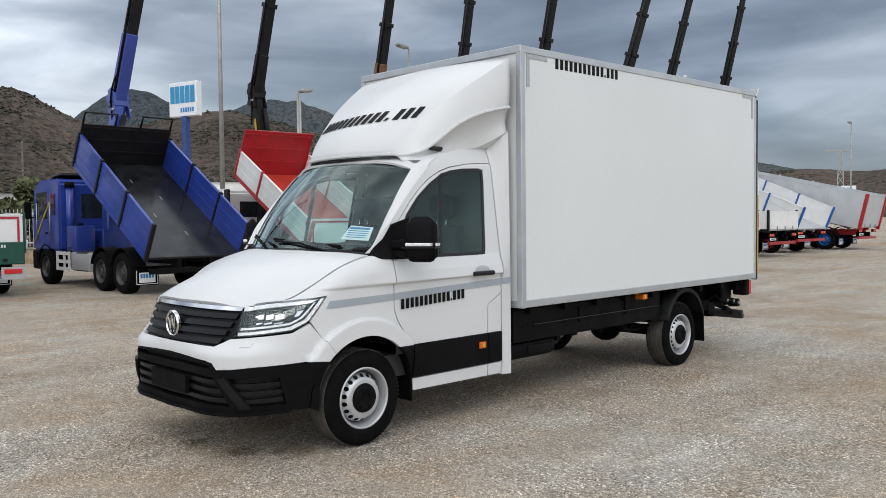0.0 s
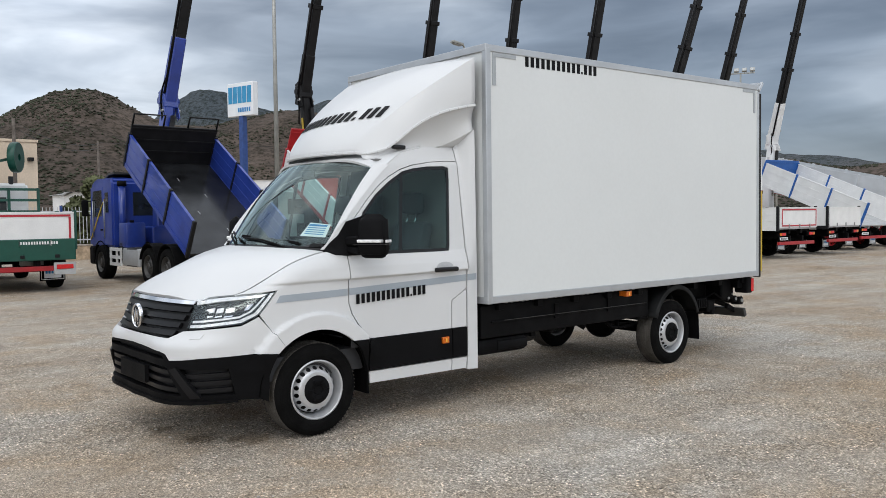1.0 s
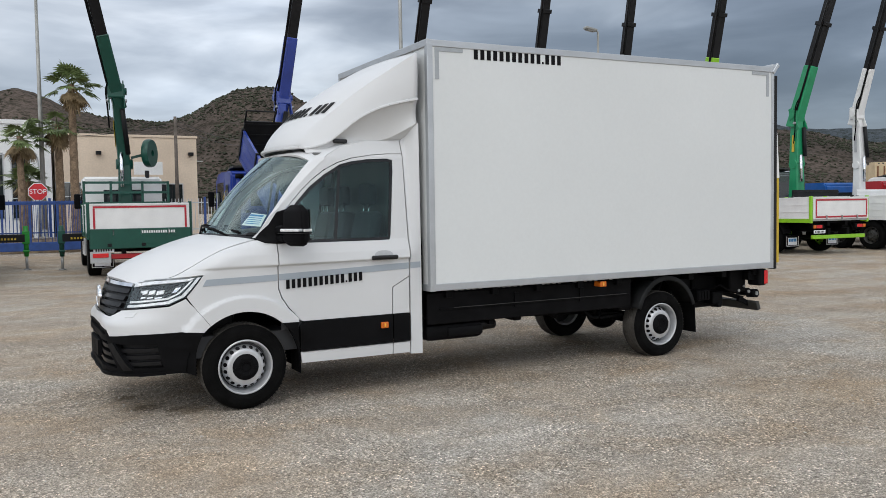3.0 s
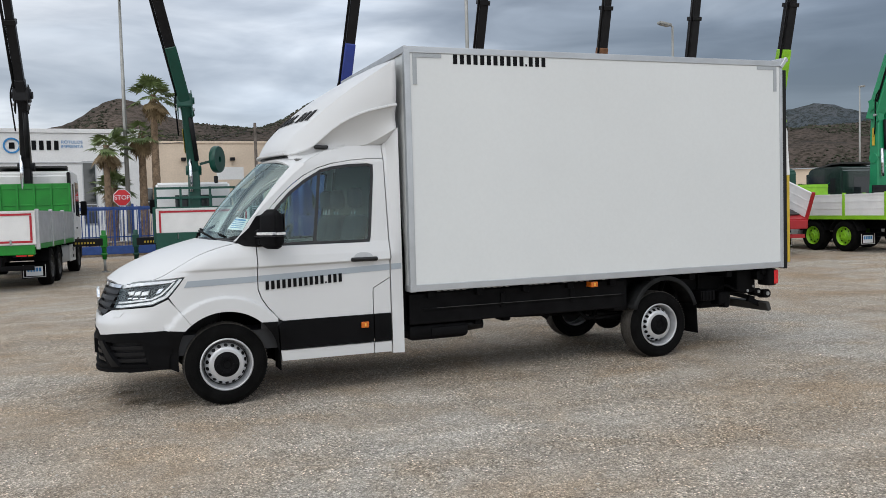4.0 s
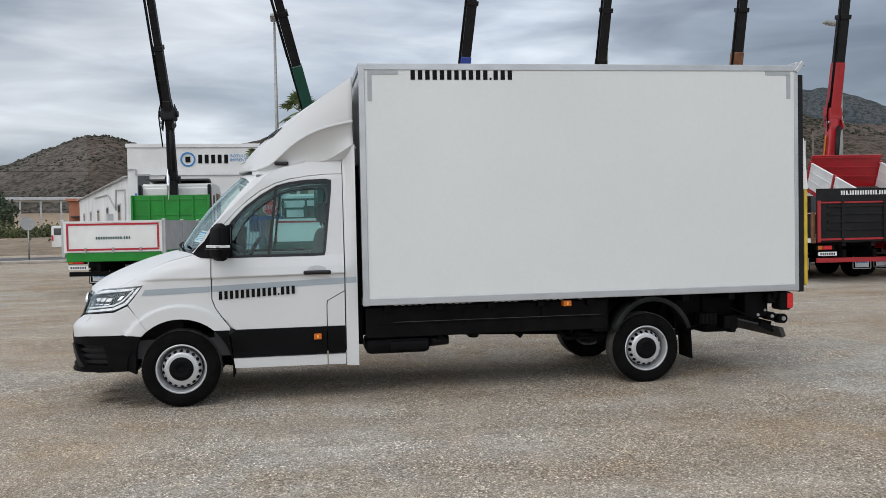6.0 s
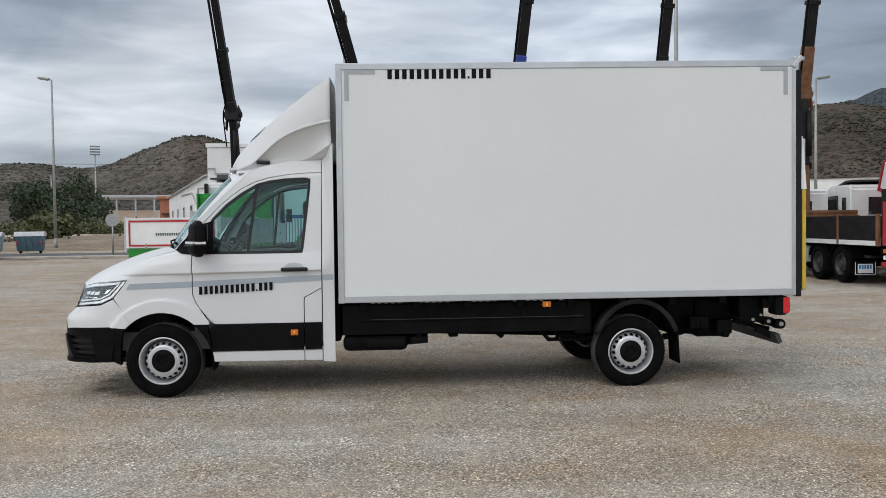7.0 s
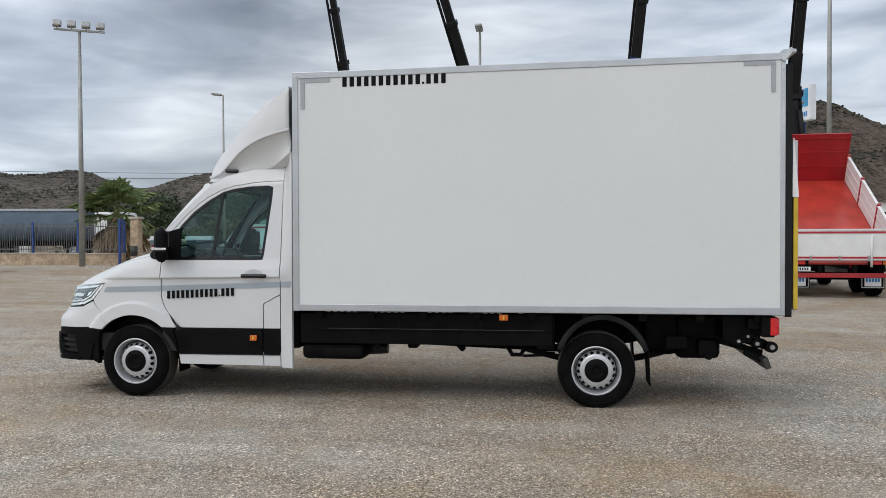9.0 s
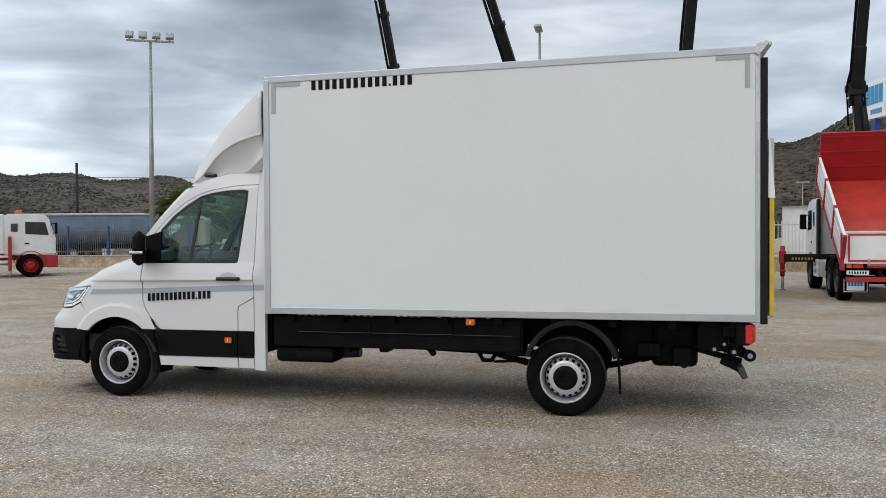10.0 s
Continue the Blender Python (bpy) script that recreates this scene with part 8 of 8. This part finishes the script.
# ---- poles and cables ----
for x, y, h in ((8.2, 45.2, 7.4), (22, 75, 9.0), (46, 58, 9)):
    tp = thing("utility_pole", "dark weathered utility pole", "pole", pose(x, y, 0), "utility poles")
    part("shaft", cyl(bmesh.new(), (0, 0, 0), (0, 0, h), 0.13, 0.09, n=8), WOODP, tp)
    part("crosspiece", B(-0.5, 0.5, -0.05, 0.05, h - 0.5, h - 0.4), WOODP, tp)

tp = thing("utility_pole", "plain dark tarred wooden pole", "pole", pose(-36.4, 46.5, 0), "utility poles")
part("shaft", cyl(bmesh.new(), (0, 0, 0), (0, 0, 7.25), 0.13, 0.10, n=10), TAR, tp)


def cable(p, q, sag, name="overhead_cable"):
    bm = bmesh.new()
    P = [Vector(p).lerp(Vector(q), k / 12) - Vector((0, 0, 4 * sag * (k / 12) * (1 - k / 12))) for k in range(13)]
    tube(bm, [tuple(v) for v in P], 0.018, 5)
    tagged(part(name, bm, WIRE), "thin black overhead cable between poles", "cable", "overhead cables")


cable((8.2, 45.2, 7.2), (22, 75, 8.8), 0.6)
cable((8.2, 45.2, 6.9), (22, 75, 8.4), 0.7)
cable((8.2, 45.2, 7.0), (-0.8, 46.4, 6.2), 0.4)
cable((-62, 40, 6.9), (-9, 69, 7.4), 0.5)
cable((-62, 40.6, 6.6), (-9, 69.6, 6.9), 0.5)
cable((22, 75, 8.9), (46, 58, 8.9), 0.5)
cable((46, 58, 8.7), (96, 62, 8), 0.6)


# ---- palms, trees, scrub ----
def fan_palm(x, y, h, crown=1.3, seed=0, dead=10, fresh=26, trunk_r=0.17, blade=0.040):
    rnd = random.Random(seed)
    pm = thing("palm_tree", "fan palm with a ragged green crown and dry skirt", "palm", pose(x, y, 0, 0, 0, rnd.uniform(0, 360)), "palm trees")
    bm = bmesh.new()
    n = 14
    prof = []
    for k in range(int(h * 5) + 1):
        zz = h * k / int(h * 5)
        rr = trunk_r * (1.25 - 0.45 * min(1, zz / h)) + (0.015 if k % 2 else 0) + 0.1 * max(0, 1 - zz / 0.5)
        prof.append((rr, zz))
    lathe(bm, prof, n, axis="z")
    for v in bm.verts:
        v.co.x += 0.10 * math.sin(v.co.z * 0.4) + rnd.uniform(-0.012, 0.012)
    part("trunk", bm, BARK, pm, "tapered ringed trunk", smooth=50)

    def frond(bm, az, el, ln, droop):
        d = Vector((math.cos(az) * math.cos(el), math.sin(az) * math.cos(el), math.sin(el)))
        s = Vector((-math.sin(az), math.cos(az), 0))
        base = Vector((0, 0, h - 0.1))
        c = base + d * ln * 0.55
        beam(bm, base, c, 0.03, 0.02)
        up = s.cross(d)
        k = 15
        for i in range(k):
            t = (i / (k - 1) - 0.5) * radians(200)
            ray = (d * math.cos(t) + s * math.sin(t)).normalized()
            r = ln * 0.55 * (0.75 + 0.25 * math.cos(t)) * rnd.uniform(0.85, 1.1)
            w = blade * ln
            side2 = ray.cross(up).normalized() * w
            p1 = c + ray * r * 0.55 + Vector((0, 0, -droop * 0.15))
            p2 = c + ray * r + Vector((0, 0, -droop * (0.45 + 0.2 * rnd.random()) * r))
            v = [bm.verts.new(q) for q in (c, p1 + side2, p2, p1 - side2)]
            bm.faces.new((v[0], v[1], v[2]))
            bm.faces.new((v[0], v[2], v[3]))

    bm = bmesh.new()
    for i in range(fresh):
        frond(bm, rnd.uniform(0, 6.283), rnd.uniform(-0.35, 1.35), crown * rnd.uniform(0.85, 1.15), 0.7)
    part("crown", bm, PALML, pm, "green fan fronds")
    bm = bmesh.new()
    for i in range(dead):
        frond(bm, rnd.uniform(0, 6.283), rnd.uniform(-1.35, -0.6), crown * rnd.uniform(0.6, 0.9), 0.9)
    part("dry_skirt", bm, PALMD, pm, "hanging dry fronds")


fan_palm(1.45, 32.8, 7.3, 1.2, 3, fresh=22, dead=30)
fan_palm(0.9, 33.6, 5.6, 1.15, 4, fresh=18, dead=30)
fan_palm(-0.6, 33.2, 5.0, 1.15, 5, fresh=20, dead=24, trunk_r=0.14)
fan_palm(-0.4, 34.5, 3.2, 1.05, 6, fresh=26, dead=10, trunk_r=0.14)
fan_palm(-20.7, 35.7, 2.75, 2.6, 7, fresh=26, dead=34, trunk_r=0.30, blade=0.055)


def tree(x, y, h, w, seed, material=LEAF, label="dark rounded tree with dense foliage"):
    rnd = random.Random(seed)
    tr = thing("tree", label, "tree", pose(x, y, 0), "trees beyond the road")
    bm = cyl(bmesh.new(), (0, 0, 0), (0.1, 0, h * 0.5), 0.22, 0.12, n=8)
    tips = []
    for i in range(7):
        a1 = rnd.uniform(0, 6.283)
        q = (math.cos(a1) * w * rnd.uniform(0.3, 0.8), math.sin(a1) * w * rnd.uniform(0.3, 0.8), h * rnd.uniform(0.22, 0.80))
        cyl(bm, (0.06, 0, h * 0.3), q, 0.08, 0.03, n=6)
        tips.append(Vector(q))
    tips.append(Vector((0, 0, h * 0.85)))
    part("trunk", bm, BARK, tr)
    bm = bmesh.new()
    for tpt in tips:
        for i in range(620):
            o = Vector((rnd.gauss(0, 1), rnd.gauss(0, 1), rnd.gauss(0, 0.75)))
            o *= w * 0.42 * (rnd.random() ** 0.4) / max(0.6, o.length)
            p = tpt + o
            s = rnd.uniform(0.08, 0.22)
            u = Vector((rnd.uniform(-1, 1), rnd.uniform(-1, 1), rnd.uniform(-1, 1))).normalized()
            v2 = u.orthogonal().normalized()
            vs = [bm.verts.new(p + u * s * a1 + v2 * s * b1) for a1, b1 in ((-1, -0.6), (1, -0.5), (0.7, 0.6), (-0.8, 0.5))]
            bm.faces.new(vs)
    part("crown", bm, material, tr)


for i, (x, y, h, w) in enumerate(((-40, 96, 7.0, 4.2), (-34, 92, 7.6, 4.6), (-47, 93, 6.4, 4.0), (-54, 92, 5.6, 3.6), (-44, 70, 4, 3))):
    tree(x, y, h, w, 20 + i)
tree(-27.5, 66, 2.6, 2.4, 41, BUSH, "olive green rounded shrub")
tree(10.1, 36.9, 3.7, 1.7, 43, BUSH, "yellow-green roadside bush behind the fence")


def scrub(name, x0, x1, y0, y1, n, seed, s0=0.35, s1=0.9, z=None, material=BUSH, label="low olive scrub on the bank", leaf=0.16, per=34):
    rnd = random.Random(seed)
    bm = bmesh.new()
    for i in range(n):
        x, y = rnd.uniform(x0, x1), rnd.uniform(y0, y1)
        zz = z(x, y) if z else 0.0
        s = rnd.uniform(s0, s1)
        for k in range(per):
            o = Vector((rnd.gauss(0, 0.5), rnd.gauss(0, 0.5), abs(rnd.gauss(0, 0.45)))) * s
            u = Vector((rnd.uniform(-1, 1), rnd.uniform(-1, 1), rnd.uniform(-1, 1))).normalized()
            v2 = u.orthogonal().normalized()
            q = s * leaf
            p = Vector((x, y, zz)) + o
            bm.faces.new([bm.verts.new(p + u * q * a1 + v2 * q * b1) for a1, b1 in ((-1, -0.6), (1, -0.5), (0.6, 0.7), (-0.8, 0.5))])
    tagged(part(name, bm, material), label, "scrub", kind="stuff")


scrub("roadside_scrub", -75, -16, 60, 88, 420, 1)
scrub("roadside_scrub", -80, -30, 48, 60, 50, 2)
scrub("hedge", -40, -19, 66.0, 69.5, 260, 4, s0=0.6, s1=1.1, z=lambda x, y: 1.15, leaf=0.11, per=60, label="uneven olive green hedge along the bank")
# dry earth bank beyond the road
bm = bmesh.new()
rows = []
for j in range(9):
    rows.append([(x, 50 + 5.5 * j, 1.3 * math.sin(math.pi * min(1, j / 7)) * (0.7 + 0.5 * noise.noise(Vector((x * 0.08, j, 0)))) - (0.2 if j in (0, 8) else 0)) for x in range(-90, -13, 3)])
grid(bm, rows)
BANKM = mat("dry_earth_bank", (0.21, 0.16, 0.11), 0.95, var=0.3, scale=0.5, bump=0.4, bscale=3, fine=0.2)
tagged(part("earth_bank", bm, BANKM, smooth=True), "dry brown earth bank with scrub", "bank", kind="structure")

# rubbish containers by the road
for x, y, tint in ((-21.05, 47.3, BINB), (-23.95, 47.8, BINL)):
    bn = thing("waste_container", "faded blue wheeled waste container with a grey lid", "container", pose(x, y, 0.02, 0, 0, 12), "roadside waste containers")
    bm = B(-0.85, 0.85, -0.5, 0.5, 0.15, 1.15, 0.05)
    for v in bm.verts:
        if v.co.z < 0.6:
            v.co.x *= 0.88
            v.co.y *= 0.85
    bd2 = part("body", bm, tint, bn, smooth=35)
    for k in range(4):
        part("rib", B(-0.6 + 0.36 * k, -0.55 + 0.36 * k, -0.53, -0.47, 0.3, 1.05, 0.01), tint, bd2)
    bm = cyl(bmesh.new(), (-0.9, 0, 1.12), (0.9, 0, 1.12), 0.55, n=20)
    for v in bm.verts:
        v.co.z = 1.12 + max(0.0, v.co.z - 1.12) * 0.55
    part("lid", bm, GREYM, bn, "grey curved lid", smooth=40)
    for sx2 in (-1, 1):
        part("reflector", B(sx2 * 0.7 - 0.06, sx2 * 0.7 + 0.06, -0.52, -0.505, 0.60, 0.8), REDRIM, bn)
        part("castor", cyl(bmesh.new(), (sx2 * 0.6, -0.06, 0.09), (sx2 * 0.6, 0.06, 0.09), 0.09, n=10), RUBBER, bn)
lb2 = thing("litter_bin", "small dark litter bin on a post by the wall", "bin", pose(-16.9, 30.6, 0))
part("post", cyl(bmesh.new(), (0, 0, 0), (0, 0, 1.0), 0.03, n=8), POLEM, lb2)
part("bucket", cyl(bmesh.new(), (0.0, -0.2, 0.5), (0.0, -0.2, 1.0), 0.17, 0.2, n=14), DGREY, lb2)
rs = thing("round_road_sign", "grey back of a round road sign", "sign", pose(-12.9, 38.2, 0))
part("post", cyl(bmesh.new(), (0, 0, 0), (0, 0, 2.0), 0.04, n=8), GALV, rs)
part("disc", cyl(bmesh.new(), (0, -0.05, 2.05), (0, -0.03, 2.05), 0.36, n=24), GALV, rs)
# parked cars far off
for x, y, paintm, turn in ((-16.6, 59.6, WHITEPL, -78), (-68, 86, REDP, 60)):
    cr = thing("parked_car", "small van parked beyond the gate", "car", pose(x, y, 0.02, 0, 0, turn), "parked cars")
    bm = bmesh.new()
    prof = [(-2.3, 0.35), (-2.35, 0.95), (-1.75, 1.15), (-1.15, 1.95), (2.1, 2.02), (2.3, 1.2), (2.35, 0.35)]
    grid(bm, [[(x2, sgn2 * 0.85, z2) for x2, z2 in prof] for sgn2 in (-1, 1)])
    bm.verts.ensure_lookup_table()
    bm.faces.new([bm.verts[i] for i in range(7)])
    bm.faces.new([bm.verts[i] for i in range(7, 14)][::-1])
    close(bm)
    bmesh.ops.bevel(bm, geom=bm.edges[:], offset=0.07, segments=2, affect='EDGES')
    bdy = part("body", bm, paintm, cr, smooth=35)
    part("rear_glass", B(2.16, 2.28, -0.68, 0.68, 1.3, 1.82, 0.01), BGLASS, bdy)
    for sgn2 in (-1, 1):
        part("side_glass", B(-0.9, 1.9, sgn2 * 0.855 - 0.006, sgn2 * 0.855 + 0.006, 1.2, 1.75, 0.003), BGLASS, bdy)
        part("tail_lamp", B(2.28, 2.36, sgn2 * 0.78 - 0.06, sgn2 * 0.78 + 0.06, 0.9, 1.3, 0.01), REDLENS, cr)
        for xx in (-1.35, 1.35):
            part("wheel", cyl(bmesh.new(), (xx, sgn2 * 0.7, 0.31), (xx, sgn2 * 0.88, 0.31), 0.31, n=18), TYRE, cr)


# ---- hills ----
def ridge(az, peaks, base):
    e = base + sum(h * math.exp(-((az - a0) / w) ** 2) for a0, h, w in peaks)
    return e * (1 + 0.012 * noise.noise(Vector((az * 0.9, base, 5))) + 0.010 * noise.noise(Vector((az * 2.6, base, 9))))


def hills(name, label, peaks, base, r0, r1, material, seed, az0=-75, az1=100, rough=1.0, step=0.3):
    """A range of hills by bearing: each peak a bearing, a height in degrees and a breadth."""
    bm = bmesh.new()
    rows = []
    nr = 34
    for j in range(nr + 3):
        u = j / nr
        r = r0 + (r1 - r0) * u
        row = []
        for i in range(int((az1 - az0) / step) + 1):
            az = az0 + step * i
            el = ridge(az, peaks, base)
            top = math.tan(radians(el)) * r1 + 1.6
            t = min(1.0, u)
            z = top * (0.65 * t + 0.35 * t * t * (3 - 2 * t))
            if u > 1:
                z = top * (1 - 2.2 * (u - 1))
            x, y = 2 + r * math.sin(radians(az)), -8 + r * math.cos(radians(az))
            q = Vector((x, y, seed * 40.0))
            gul = abs(noise.noise(q * (9.0 / r1))) * 0.5 + abs(noise.noise(q * (24.0 / r1))) * 0.30 + noise.noise(q * (90.0 / r1)) * 0.06
            z += rough * top * (gul - 0.22) * t * (1.12 - t) * 1.5 + rough * top * 0.02 * noise.noise(q * (160.0 / r1)) * t
            row.append((x, y, z - 0.5 * (1 - t)))
        rows.append(row)
    grid(bm, rows, flip=True)
    ob = part(name, bm, material, smooth=True)
    tagged(ob, label, "hill", kind="structure")
    return rows


def hill_shrubs(name, rows, n, seed, label, s0=0.4, s1=1.2, material=None):
    """Dark shrubs strewn over a hillside, thicker along the crest and in hollows."""
    rnd = random.Random(seed)
    vs, fs = [], []
    for _ in range(n):
        j = min(len(rows) - 4, int((len(rows) - 3) * rnd.random() ** 0.75))
        i = rnd.randrange(len(rows[0]) - 1)
        a1, b1, c1 = Vector(rows[j][i]), Vector(rows[j][i + 1]), Vector(rows[j + 1][i])
        c = a1 + (b1 - a1) * rnd.random() + (c1 - a1) * rnd.random()
        if noise.noise(c * 0.02) < rnd.uniform(-0.15, 0.45):
            continue
        s = rnd.uniform(s0, s1)
        k = len(vs)
        for dx, dy, dz in ((1, 0, 0.25), (0, 1, 0.25), (-1, 0, 0.3), (0, -1, 0.2), (0, 0, 1), (0, 0, -0.4)):
            vs.append((c.x + s * dx * rnd.uniform(0.7, 1.3), c.y + s * dy * rnd.uniform(0.7, 1.3), c.z + s * dz * rnd.uniform(0.7, 1.2)))
        for f in ((0, 1, 4), (1, 2, 4), (2, 3, 4), (3, 0, 4), (1, 0, 5), (2, 1, 5), (3, 2, 5), (0, 3, 5)):
            fs.append(tuple(k + q for q in f))
    me = bpy.data.meshes.new(name)
    me.from_pydata(vs, [], fs)
    me.materials.append(material or SHRUB)
    tagged(new(name, me), label, "scrub", kind="stuff")


SHRUB = mat("dark_hill_shrub", (0.046, 0.050, 0.034), 0.9, var=0.5, scale=0.05, spec=0.1)
# crest heights in degrees above the plain, every 3.2 degrees of bearing
CREST = (1.93, 0.95, 1.6, 0.9, 1.74, 0.3, 1.37, 1.36, 1.16, 2.31, 3.06, 1.96, 2.55, 2.4, 4.4, 2.87, 2.79, 2.49, 4.06, 4.62,
         2.92, 2.75, 3.41, 3.74, 3.18, 2.56, 2.3, 1.89, 1.73, 1.86, 1.71, 0.91, 1.28, 1.0, 0.4, 0.7, 0.3, 0.8, 1.0, 1.0)
FRONT = [(-44.0 + 3.2 * k, h, 2.6) for k, h in enumerate(CREST)] + [(-54, 1.5, 8), (-70, 1.2, 9), (93, 0.9, 8)]
# paler, greyer hill and shrub colours carry painted haze for the western part
HILLF = terrain_mat("haze_greyed_hillside", (0.072, 0.062, 0.056), (0.108, 0.092, 0.081), (0.148, 0.126, 0.110), 0.012)
SHRUBF = mat("haze_greyed_hill_shrub", (0.070, 0.072, 0.058), 0.9, var=0.5, scale=0.05, spec=0.1)
slope = hills("hills", "dry brown scrub-covered hills", FRONT, 2.0, 380, 600, HILL, 1, az0=-13.2, rough=0.42)
hill_shrubs("hill_shrubs", slope, 44000, 11, "dark shrubs strewn over the dry hills")
slope = hills("hills", "dry hills beyond the road, greyed by haze in their colour", FRONT, 2.0, 380, 600, HILLF, 1, az0=-75, az1=-13.2, rough=0.55)
hill_shrubs("hill_shrubs", slope, 26000, 12, "shrubs on the western hills, greyed by haze in their colour", s0=0.35, s1=1.0, material=SHRUBF)
hills("mountain", "mountain range under low cloud, cloud shade painted dark blue", [(14, 3.2, 6), (24, 6.5, 5), (33, 5.9, 5), (40, 3.4, 5), (47, 3.6, 4.5), (54, 2.25, 4.5), (60, 2.1, 4.5), (66, 1.4, 3.5)], 1.5, 1800, 2300, MOUNT, 2, rough=0.6)
# distance haze is put into this mountain's pale base colour
HAZE = terrain_mat("haze_tinted_mountain", (0.20, 0.23, 0.26), (0.24, 0.265, 0.29), (0.27, 0.29, 0.31), 0.004)
hills("far_mountain", "far mountain behind the hills, haze painted into its pale colour", [(-28.3, 2.2, 2.4)], 0.6, 2400, 2800, HAZE, 3, rough=0.4)
rt = thing("hill_tower", "small square stone tower on the hill crest", "tower", pose(-328.8, 480.5, 0, 0, 0, 35))
part("shaft", B(-2.3, 2.3, -2.3, 2.3, 20.0, 40.0, 0.1), HILL, rt)
